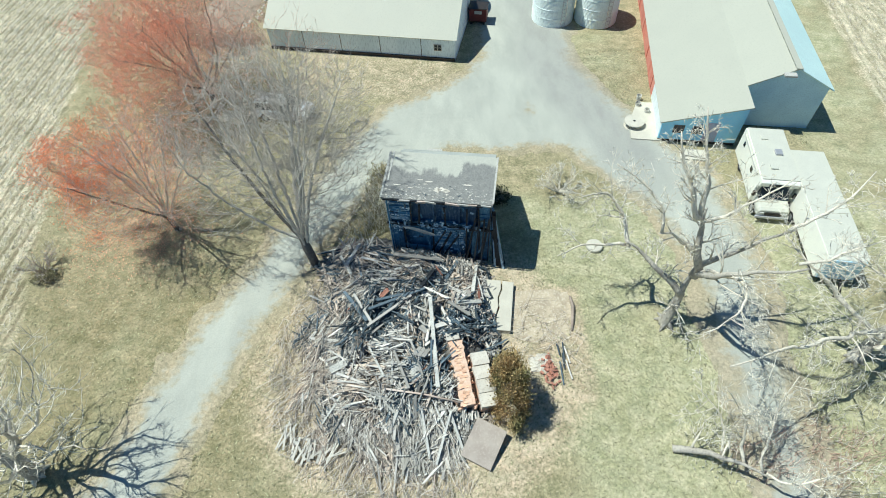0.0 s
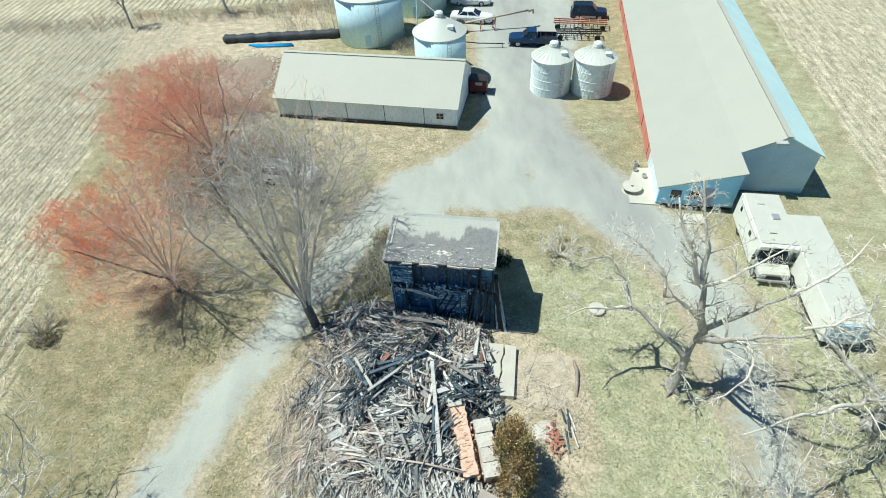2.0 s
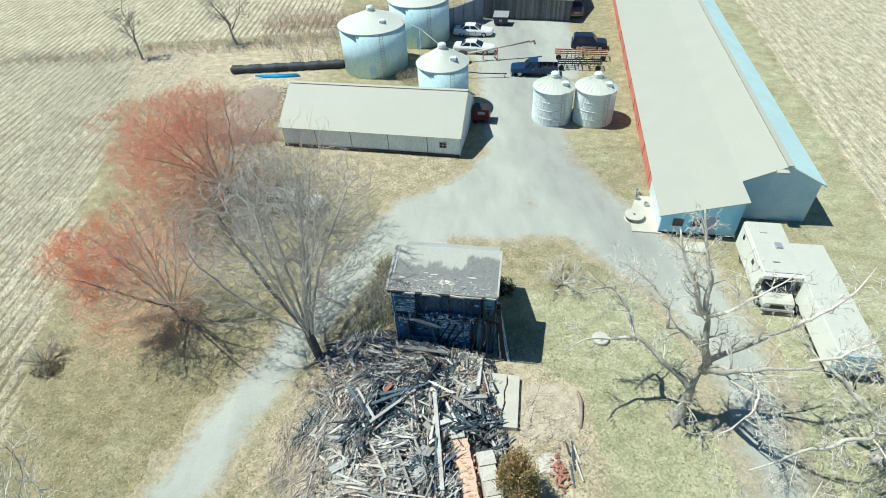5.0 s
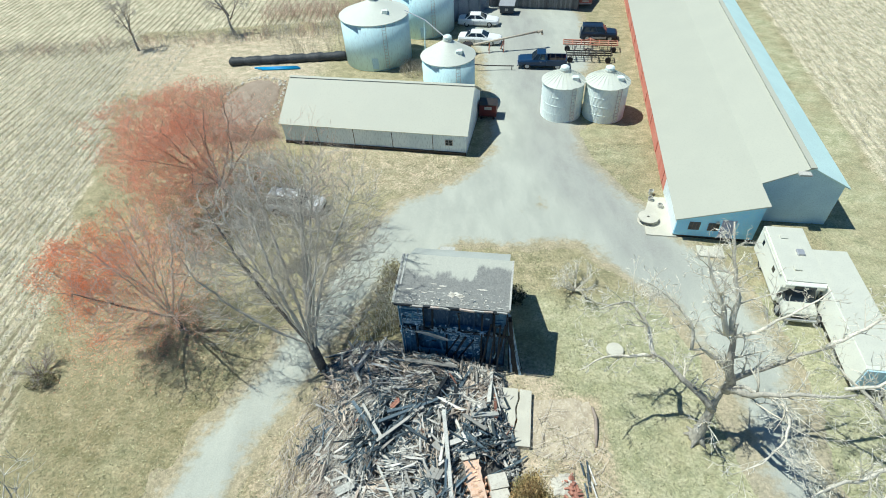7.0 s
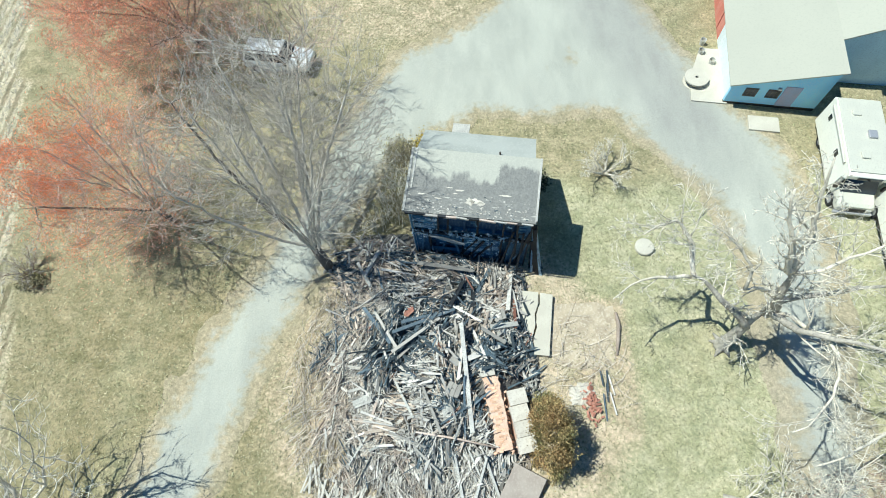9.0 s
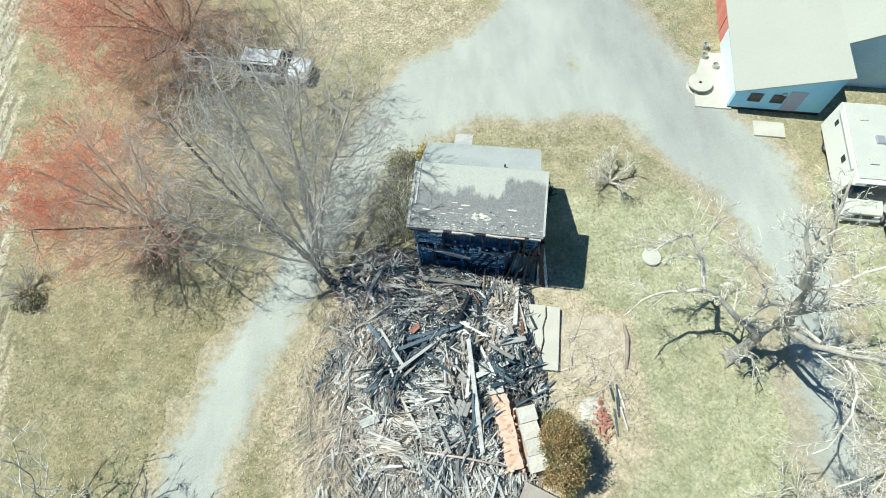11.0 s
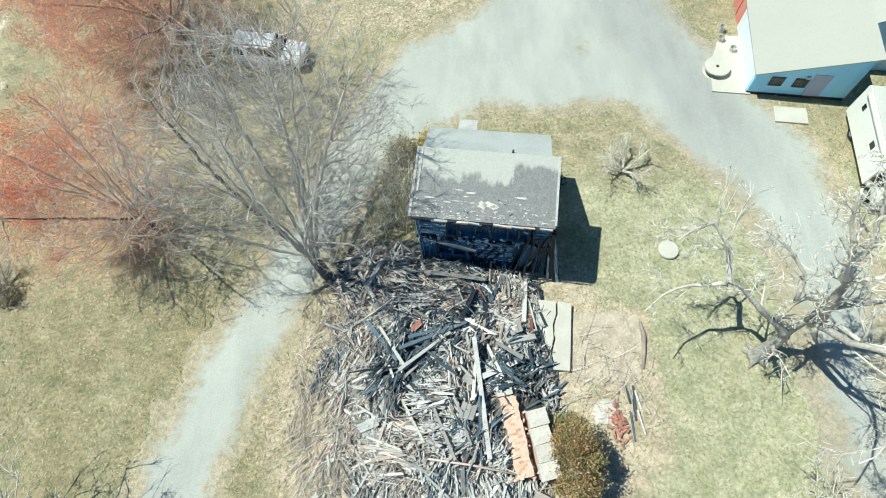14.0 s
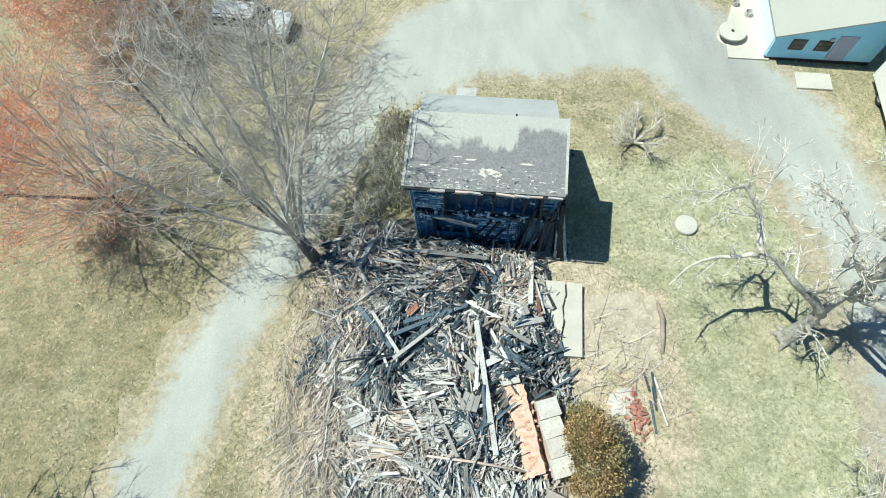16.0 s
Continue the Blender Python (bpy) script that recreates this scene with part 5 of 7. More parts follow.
brush_clump("overgrown_brush", -5.3, 25.6, 1.1, 2.8, 2.0, 260, 61, TWIG_DEAD, GREEN_BRUSH, "tangled dry brush against the house side", leaves=2)
brush_clump("overgrown_brush", -6.6, 23.4, 1.0, 1.0, 0.9, 90, 62, TWIG_DEAD, GREEN_BRUSH, "dry tangled brush beside the rubble", leaves=0)
brush_clump("forsythia", 0.9, 28.0, 1.0, 0.4, 0.7, 30, 66, BRUSH, YELLOW_LEAF, "low yellow-flowering bush behind the house", leaves=5, category="bush")
brush_clump("overgrown_brush", 16.5, 8.2, 4.2, 1.6, 0.8, 420, 67, TWIG_RED, BRUSH, "pinkish tangle of dry brambles beside the track", leaves=0)
brush_clump("overgrown_brush", 19.5, 5.6, 3.5, 1.8, 1.2, 400, 68, TWIG_DEAD, BRUSH, "pale tangle of dry brambles under the dead trees", leaves=0)
brush_clump("forsythia", -3.3, 28.9, 1.1, 0.6, 1.1, 70, 63, BRUSH, YELLOW_LEAF, "low yellow-flowering bush behind the house", leaves=7, category="bush")
brush_clump("dark_bush", 2.9, 25.9, 0.6, 0.7, 1.3, 60, 64, BARK_TWIG, DARK_LEAF, "small dark evergreen bush at the house corner", leaves=12, category="bush")
# hedgerow and scrub along the far field
for i in range(22):
    hx = -62 + i * 2.35
    brush_clump("hedgerow_scrub", hx, 72.5 + 0.05 * (hx + 40) + R.uniform(-0.8, 0.8), 1.9, 2.6, R.uniform(0.7, 1.5) + (1.0 if hx > -26 else 0), 120, 100 + i, BARK_TWIG2 if i % 3 else TWIG_RED, BRUSH, "dry pale hedgerow scrub", leaves=0, kind="stuff", leaf_size=0.09)
for i in range(16):
    hx = -26 + i * 1.9
    brush_clump("field_edge_scrub", hx, 79.5 + R.uniform(-1, 1), 1.6, 2.2, R.uniform(2.4, 3.6), 90, 140 + i, TWIG_RED, BRUSH, "tall dry scrub behind the silos", leaves=0, kind="stuff", leaf_size=0.09)
brush_clump("overgrown_brush", -5.0, 60.4, 2.0, 1.6, 1.6, 220, 171, BRUSH, BRUSH, "dry weeds between the silos", leaves=1)
brush_clump("overgrown_brush", -14.5, 66.8, 2.0, 1.0, 3.2, 50, 172, BRUSH, BRUSH, "tall dry weed stalks by the silo", leaves=0)
brush_clump("overgrown_brush", -19.5, 67.4, 3.0, 1.0, 2.8, 60, 173, BRUSH, BRUSH, "tall dry weed stalks beyond the silage bag", leaves=0)
brush_clump("overgrown_brush", 13.6, 8.6, 3.2, 1.8, 0.6, 300, 69, TWIG_DEAD, BRUSH, "tan dry weeds under the dead trees", leaves=0)
brush_clump("overgrown_brush", 18.4, 11.0, 3.4, 2.6, 0.9, 420, 70, TWIG_DEAD, BRUSH, "pale dry weeds and fallen twigs beside the track", leaves=0)
brush_clump("overgrown_brush", -21.4, 47.7, 3.8, 0.9, 1.4, 420, 71, TWIG_RED, BRUSH, "reddish-brown brush before the shed end", leaves=1)
brush_clump("dark_bush", -26.5, 20.2, 0.75, 0.6, 0.6, 60, 72, BRUSH, GREEN_BRUSH, "low dark green bush under the bare shrub", leaves=10, category="bush")
brush_clump("dark_bush", -5.3, 28.2, 0.8, 0.9, 1.5, 90, 73, BRUSH, GREEN_BRUSH, "dense olive green bush at the rear house corner", leaves=9, category="bush")

# ---- rubble of the burned front ----
def house_front(x):
    """The y of the burned front at x."""
    return 21.23 - 0.1477 * (x + 4.22)


def mound(x, y):
    """Height of the rubble heap over the lawn."""
    a = 1 - math.hypot((x + 2.9) / 5.9, (y - 15.0) / 7.2)
    h = 1.35 * max(0.0, min(1.0, a * 1.8)) * (0.85 + 0.15 * math.sin(x * 1.7 + y) * math.cos(y * 1.3 - x * 0.6))
    h *= 1 + 0.34 * math.sin(x * 3.1 + 1.3 * math.sin(y * 2.2)) * math.sin(y * 2.7 + math.sin(x * 1.9))
    h += 1.15 * math.exp(-((x + 6.0) / 1.7) ** 2 - ((y - 20.4) / 1.3) ** 2)
    h += 0.3 * math.exp(-((x + 1.4) / 3.4) ** 4 - ((y - house_front(x) + 0.5) / 1.3) ** 2)
    h += 0.5 * math.exp(-((x + 0.2) / 1.2) ** 2 - ((y - 13.2) / 2.2) ** 2)
    h -= 0.95 * math.exp(-((x + 5.1) / 1.3) ** 2 - ((y - 15.8) / 1.2) ** 2)
    h -= 0.45 * math.exp(-((x + 1.1) / 0.7) ** 2 - ((y - 18.4) / 1.0) ** 2)
    return max(0.0, h) * max(0.0, min(1.0, (2.6 - x) / 1.4))


pile = thing("rubble_pile", at(0, 0), "heap of charred and grey splintered house timber on bare soil", "rubble")
g = Geo()
nx, ny = 72, 84
for i in range(nx + 1):
    for j in range(ny + 1):
        x, y = -10.4 + 13.2 * i / nx, 7.0 + 16.0 * j / ny
        hh = mound(x, y)
        g.v.append((x, y, hh * 0.8 + (R.uniform(-0.07, 0.07) if hh > 0.05 else -0.4)))
g.f = [(i * (ny + 1) + j, (i + 1) * (ny + 1) + j, (i + 1) * (ny + 1) + j + 1, i * (ny + 1) + j + 1) for i in range(nx) for j in range(ny)]
part("ash_bed", g, ASH, pile, "ash and broken debris bed")


def lie(x, y, turn, lift, pitch, roll=0.0):
    """A pose for a board that lies on the heap along its local x."""
    return pose(x, y, mound(x, y) + lift, roll, -pitch, turn)


def slope_along(x, y, turn, length):
    c, s = math.cos(radians(turn)) * length / 2, math.sin(radians(turn)) * length / 2
    return math.degrees(math.atan2(mound(x + c, y + s) - mound(x - c, y - s), length))


def burnt_share(x, y):
    core = 1.25 * math.exp(-((x + 5.1) / 1.6) ** 2 - ((y - 15.9) / 1.5) ** 2) + 0.9 * math.exp(-((x + 1.2) / 0.55) ** 2 - ((y - 18.6) / 1.6) ** 2) + 0.8 * math.exp(-((x + 0.2) / 0.9) ** 2 - ((y - 15.2) / 0.7) ** 2)
    # more burnt boards along the maple trunk's shadow, darkening the heap there
    trunk_shade = 0.75 * math.exp(-(((x + 6.6) * 0.6 + (y - 18.6) * 0.8) / 0.8) ** 2) * (x < -4.2) * (y > 15.5)
    back = math.exp(-((x + 1.5) / 4.5) ** 2 - ((y - 20.9) / 0.9) ** 2)
    streak = max(0.0, math.sin(x * 1.1 + 0.7 * y + 1.5 * math.sin(y * 0.8))) ** 3
    pale = 0.3 * math.exp(-((x + 1.6) / 2.6) ** 2 - ((y - 9.2) / 1.8) ** 2) + 0.25 * math.exp(-((x + 6.6) / 1.6) ** 2 - ((y - 9.2) / 1.4) ** 2)
    return min(0.92, 0.08 + 1.0 * core + 0.08 * trunk_shade + 0.08 * back + 0.07 * streak - pale)


def heap_place(rng):
    while True:
        x, y = rng.uniform(-9.4, 2.0), rng.uniform(7.5, 22.4)
        e = min(math.hypot((x + 3.0) / 5.9, (y - 14.6) / 7.1), math.hypot((x - 0.0) / 1.4, (y - 18.2) / 2.6), math.hypot((x + 6.5) / 2.0, (y - 20.3) / 1.9)) + 0.12 * math.sin(x * 1.9) * math.cos(y * 1.4)
        if e < 1.0 and rng.random() < 1.2 - e * 0.65:
            if y > house_front(x) - 0.1 and x > -4.5:
                continue
            if 10.6 < y < 14.2 and -0.75 < x - (12.3 - y) * 0.25 < 1.75:
                continue
            return x, y


def heap_bundles():
    """Where timber fell together: place, direction and how burnt each bundle is."""
    rng = random.Random(303)
    out = []
    while len(out) < 130:
        x, y = rng.uniform(-9, 2), rng.uniform(7.5, 22)
        if y > 17.8 and x < -1:
            turn = rng.gauss(-12, 22)
        elif y < 10.8:
            turn = rng.gauss(98, 26)
        else:
            turn = rng.choice((rng.gauss(62, 22), rng.gauss(125, 24), rng.gauss(35, 20)))
        out.append((x, y, turn, rng.choice((-0.2, -0.2, -0.16, -0.12, 0.05, 0.3, 0.45))))
    return out


BUNDLES = heap_bundles()


def bundle_at(x, y, rng):
    x, y = x + rng.gauss(0, 0.22), y + rng.gauss(0, 0.22)
    return min(BUNDLES, key=lambda b: (b[0] - x) ** 2 + (b[1] - y) ** 2)


def heap_turn(x, y, rng):
    if rng.random() < 0.32:
        return rng.uniform(0, 180)
    return rng.gauss(bundle_at(x, y, rng)[2], 15)


def burnt_here(x, y, rng):
    return burnt_share(x, y) + bundle_at(x, y, rng)[3]


# boards that can be told apart: a few plank shapes, laid singly
planks = []
for k, (ln, w, th) in enumerate(((2.2, 0.08, 0.05), (1.7, 0.1, 0.04), (1.3, 0.07, 0.05), (1.0, 0.14, 0.03), (0.8, 0.07, 0.04), (2.8, 0.09, 0.08), (1.9, 0.06, 0.06))):
    for c in range(2):
        q = Geo()
        rng = random.Random(200 + k * 3 + c)
        n = 3
        ring = []
        for i in range(n + 1):
            x = -ln / 2 + ln * i / n
            bow = rng.uniform(-0.03, 0.03) * ln / 2
            ww = w * rng.uniform(0.8, 1.08) * (rng.uniform(0.35, 0.9) if i in (0, n) else 1)
            sk = rng.uniform(-0.12, 0.12) if i in (0, n) else 0
            ring += [(x - sk, -ww / 2, -th / 2 + bow), (x + sk, ww / 2, -th / 2 + bow), (x + sk, ww / 2, th / 2 + bow), (x - sk, -ww / 2, th / 2 + bow)]
        f = [(3, 2, 1, 0), (n * 4, n * 4 + 1, n * 4 + 2, n * 4 + 3)]
        for i in range(n):
            f += [(i * 4 + a, i * 4 + (a + 1) % 4, i * 4 + 4 + (a + 1) % 4, i * 4 + 4 + a) for a in range(4)]
        q.add(ring, f)
        planks.append((ln, {m: q.mesh("board", m) for m in (GREY_BOARD, DARK_BOARD, WHITE_BOARD, RED_BOARD, PINK_BOARD)}))
rng = random.Random(77)
for i in range(290):
    x, y = heap_place(rng)
    ln, kinds = rng.choice(planks)
    b = burnt_here(x, y, rng)
    m = DARK_BOARD if rng.random() < b else (RED_BOARD if rng.random() < 0.035 else (WHITE_BOARD if rng.random() < 0.2 else (PINK_BOARD if rng.random() < 0.14 else GREY_BOARD)))
    turn = heap_turn(x, y, rng)
    ob = new("board", kinds[m])
    ob.parent = pile
    ob.matrix_basis = lie(x, y, turn, rng.uniform(0.03, 0.3), slope_along(x, y, turn, ln) + rng.gauss(0, 7), rng.gauss(0, 22))
for i in range(26):
    x, y = rng.gauss(-6.2, 0.9), rng.gauss(20.9, 0.55)
    if y > house_front(x) and x > -4.6:
        continue
    ln, kinds = rng.choice(planks[2:10])
    ob = new("board", kinds[rng.choice((GREY_BOARD, GREY_BOARD, WHITE_BOARD, PINK_BOARD))])
    ob.parent = pile
    ob.matrix_basis = lie(x, y, rng.choice((rng.gauss(60, 20), rng.gauss(125, 20))), 0.35, rng.gauss(32, 14), rng.gauss(0, 20))
# splinters too many to count, in drifts of one tone
def tone_at(x, y):
    """Below 0: tan and earthy, above 0.35: bleached."""
    v = 0.55 * math.sin(x * 1.9 + 1.2 * math.sin(y * 1.1)) * math.sin(y * 1.6 + 0.8 * math.sin(x * 1.3)) + 0.25 * math.sin(x * 4.1 + y * 2.3)
    v += 0.8 * math.exp(-((x + 1.4) / 2.4) ** 2 - ((y - 9.2) / 1.9) ** 2) + 0.6 * math.exp(-((x + 6.6) / 1.6) ** 2 - ((y - 9.2) / 1.3) ** 2)
    return v - 0.55 * max(0.0, min(1.0, (math.hypot((x + 3.0) / 5.9, (y - 14.4) / 7.1) - 0.68) * 4)) * (1.0 if x < -3.5 else 0.3)


scraps = {k: Geo() for k in ("grey_splinter", "bleached_splinter", "tan_splinter", "burnt_splinter")}
for i in range(11500):
    x, y = heap_place(rng)
    tone = tone_at(x, y) + rng.gauss(0, 0.15)
    kind = "burnt_splinter" if rng.random() < burnt_here(x, y, rng) else ("bleached_splinter" if tone > 0.3 else ("tan_splinter" if tone < -0.2 else "grey_splinter"))
    ln, w, th = rng.choice((0.2, 0.3, 0.45, 0.6, 0.9, 1.3)) * rng.uniform(0.7, 1.25), rng.uniform(0.016, 0.05), rng.uniform(0.01, 0.03)
    if rng.random() < 0.25:
        ln, w = rng.uniform(0.2, 0.6), rng.uniform(0.07, 0.2)
    if rng.random() < 0.05:
        ln, w = rng.uniform(1.2, 2.2), rng.uniform(0.09, 0.16)
    turn = heap_turn(x, y, rng)
    m = lie(x, y, turn, rng.uniform(0.0, 0.26), slope_along(x, y, turn, ln) + rng.gauss(0, 12), rng.gauss(0, 35))
    k = rng.uniform(0.35, 1)
    p = [(-ln / 2, -w / 2, -th), (ln / 2, -w / 2 * k, -th), (ln / 2 - w, w / 2 * k, -th), (-ln / 2 + w * 0.5, w / 2, -th)]
    scraps[kind].add([m @ V(q) for q in p + [(a, c, th) for a, c, _ in p]], [(3, 2, 1, 0), (4, 5, 6, 7), (0, 1, 5, 4), (1, 2, 6, 5), (2, 3, 7, 6), (3, 0, 4, 7)])
for kind, material in (("grey_splinter", GREY_SCRAP), ("bleached_splinter", PALE_SCRAP), ("tan_splinter", TAN_SCRAP), ("burnt_splinter", DARK_SCRAP)):
    part(kind, scraps[kind], material, pile, kind="stuff")
# torn sheets of siding and roofing that lie among the boards
for x, y, turn, ln, w, m in ((-0.9, 15.3, 30, 1.1, 0.6, WHITE_BOARD), (-1.6, 15.7, 50, 0.9, 0.5, GREY_BOARD), (0.4, 16.4, 8, 1.4, 0.35, WHITE_BOARD), (0.3, 17.2, 100, 0.9, 0.6, GREY_BOARD), (-2.1, 13.4, 70, 1.0, 0.7, GREY_BOARD), (-2.4, 12.4, 95, 1.2, 0.5, WHITE_BOARD), (-6.6, 13.0, 15, 1.3, 0.4, WHITE_BOARD),
                             (-5.9, 17.9, 118, 1.4, 0.5, GREY_BOARD), (-6.2, 18.4, 125, 1.1, 0.4, GREY_BOARD), (-1.9, 17.4, 80, 0.8, 0.6, GREY_BOARD), (-2.6, 18.8, -10, 1.3, 0.3, GREY_BOARD), (-7.2, 20.9, 60, 1.0, 0.3, PALE_PLANK), (-6.7, 21.3, 110, 1.2, 0.35, GREY_BOARD), (-4.4, 17.5, 35, 0.7, 0.4, RED_BOARD)):
    q = Geo()
    n = 3
    for k in range(n):
        c = -w / 2 + w * (k + 0.5) / n
        q.box(-ln / 2 * rng.uniform(0.7, 1), ln / 2 * rng.uniform(0.7, 1), c - w / n * 0.46, c + w / n * 0.46, -0.02, 0.02)
    ob = part("siding_sheet", q, m, pile)
    ob.matrix_basis = lie(x, y, turn, 0.3, slope_along(x, y, turn, ln) + rng.gauss(0, 6), rng.gauss(0, 10))
# thin brown sticks over the western and southern skirt
g = Geo()
for i in range(2200):
    a = rng.uniform(radians(120), radians(300))
    r = rng.uniform(0.55, 1.12)
    x, y = -3.2 + 6.7 * r * math.cos(a), 14.0 + 7.0 * r * math.sin(a)
    turn, ln = rng.gauss(75, 40), rng.uniform(0.4, 1.6)
    m = lie(x, y, turn, rng.uniform(0.02, 0.3), rng.gauss(0, 12))
    g.tube([m @ V((-ln / 2, 0, 0)), m @ V((0, rng.uniform(-0.1, 0.1), rng.uniform(0, 0.12))), m @ V((ln / 2, 0, 0))], [0.011, 0.014, 0.006], 3, cap=False)
for i in range(110):
    x, y = rng.uniform(2.0, 6.6), rng.choice((rng.uniform(12.6, 15.6), rng.uniform(13.5, 17.8)))
    turn, ln = rng.gauss(20, 50), rng.uniform(0.5, 1.8)
    m = pose(x, y, rng.uniform(0.08, 0.3), 0, rng.gauss(0, 8), turn)
    g.tube([m @ V((-ln / 2, 0, 0)), m @ V((0, rng.uniform(-0.15, 0.15), 0.05)), m @ V((ln / 2, 0, 0))], [0.009, 0.012, 0.005], 3, cap=False)
part("dry_stick", g, BARK_TWIG2, pile, kind="stuff")

# heavy timbers that stand out from the heap
for x, y, turn, ln, w, m in ((-3.6, 16.9, 18, 3.4, 0.18, DARK_BOARD), (-4.0, 16.2, 32, 3.0, 0.16, GREY_BOARD), (-3.3, 17.2, 14, 3.0, 0.16, DARK_BOARD), (-5.55, 15.2, 112, 2.4, 0.13, WHITE_BOARD), (-6.1, 16.9, 128, 2.4, 0.2, DARK_BOARD), (-5.6, 16.6, 122, 2.2, 0.16, GREY_BOARD), (-4.5, 15.6, 40, 1.8, 0.14, GREY_BOARD), (-3.0, 15.3, -40, 1.4, 0.12, DARK_BOARD),
                              (-1.2, 18.6, 84, 2.6, 0.24, DARK_BOARD), (-0.7, 18.9, 60, 2.4, 0.2, DARK_BOARD), (-3.3, 15.8, -28, 1.9, 0.12, WHITE_BOARD), (0.9, 18.6, 82, 2.2, 0.22, WHITE_BOARD), (1.1, 17.4, 88, 1.8, 0.16, RED_BOARD),
                              (0.5, 16.6, 12, 1.5, 0.3, WHITE_BOARD), (-0.6, 15.2, 24, 1.8, 0.26, GREY_BOARD), (-1.9, 15.0, 60, 0.9, 0.5, GREY_BOARD), (-0.1, 16.0, 150, 1.4, 0.2, GREY_BOARD), (-6.4, 20.2, 55, 1.5, 0.22, GREY_BOARD),
                              (-6.9, 19.7, 120, 1.6, 0.18, WHITE_BOARD), (-2.5, 19.9, -10, 3.0, 0.2, GREY_BOARD), (-3.2, 12.6, 112, 2.6, 0.14, GREY_BOARD), (-4.6, 13.2, 118, 2.4, 0.12, WHITE_BOARD), (-1.05, 17.9, 88, 2.0, 0.26, CHAR), (-1.9, 18.4, 66, 2.0, 0.22, CHAR), (-1.9, 9.4, 100, 2.4, 0.12, WHITE_BOARD), (-1.0, 9.2, 72, 2.6, 0.12, WHITE_BOARD), (-0.4, 9.6, 110, 2.0, 0.14, WHITE_BOARD)):
    ob = part("timber", Geo().bar((-ln / 2, 0, 0), (ln / 2, 0, 0), w, min(0.14, w * 0.5), taper=0.85), m, pile)
    ob.matrix_basis = lie(x, y, turn, 0.32, slope_along(x, y, turn, ln) + rng.gauss(0, 3), rng.gauss(0, 8))
# long white beam and the rail below it
ob = part("roof_beam", Geo().bar((-1.68, 16.6, 1.95), (-1.25, 11.4, 1.6), 0.21, 0.15), WHITE_BOARD, None, bevel=0.015)
tagged(ob, "long white-painted beam lying across the rubble", "beam")
ob = part("pole", Geo().tube([(-3.9, 11.5, 1.35), (-2.0, 11.2, 1.3), (-0.1, 10.8, 1.1)], [0.05, 0.055, 0.045], 8), PINK_BOARD, None, smooth=True)
tagged(ob, "pinkish bare pole lying on the rubble", "pole")

# fallen brick chimney: brick courses with open flue, leaning over its own scree
chim = thing("fallen_chimney", pose(-0.06, 12.3, 1.45, 10, 0, 10), "toppled orange brick chimney lying split open on the rubble", "chimney")
rc = random.Random(12)
side = [(0.40 + rc.uniform(-0.05, 0.04), -1.7 + 0.2 * i) for i in range(18)]
part("mortar_core", Geo().extrude(side + [(-0.34 + rc.uniform(-0.06, 0.05), y) for _, y in reversed(side)], -0.75, -0.05, "z"), MORTAR, chim)
bm_brick = Geo().box(-0.1, 0.1, -0.045, 0.045, -0.03, 0.03).mesh("brick", BRICK)
rb = random.Random(5)
for i in range(27):
    for j in range(2):
        if rb.random() < 0.3:
            continue
        ob = new("brick", bm_brick)
        ob.parent = chim
        ob.matrix_basis = pose(-0.16 + j * 0.22 + (0.1 if i % 2 else 0) - 0.03 * math.sin(i), -1.7 + i * 0.13, -0.06 + rb.uniform(-0.02, 0.03), rb.gauss(0, 4), rb.gauss(0, 4), rb.gauss(0, 6))
for i in range(50):
    ob = new("brick", bm_brick)
    ob.parent = chim
    y = rb.uniform(-1.9, 1.0)
    ob.matrix_basis = pose(rb.gauss(0.46 if i % 3 else -0.52, 0.1), y, -0.36 + rb.uniform(-0.15, 0.12), rb.uniform(0, 180), rb.uniform(0, 180), rb.uniform(0, 180))
part("flue_cap", Geo().box(-0.42, 0.28, 1.75, 2.2, -0.55, 0.06), PALE_BLOCK, chim, "pale mortar cap", bevel=0.02)
blocks = thing("block_wall", pose(1.10, 12.0, 1.15, 7, 0, 10), "toppled pale block wall leaning beside the chimney", "wall")
part("backing", Geo().box(-0.36, 0.36, -1.42, 1.42, -0.75, -0.02, pose(0, 0, 0, 0, 12, 0)), MORTAR, blocks)
blk = Geo().box(-0.45, 0.45, -0.355, 0.355, -0.09, 0.09).mesh("block", PALE_BLOCK)
for i in range(4):
    ob = new("block", blk)
    ob.parent = blocks
    ob.matrix_basis = pose(0.03 * (i % 2) + rb.uniform(-0.02, 0.02), -1.09 + i * 0.73, 0.06 + rb.uniform(-0.015, 0.02), -4, 10, 3 + rb.uniform(-2, 2))

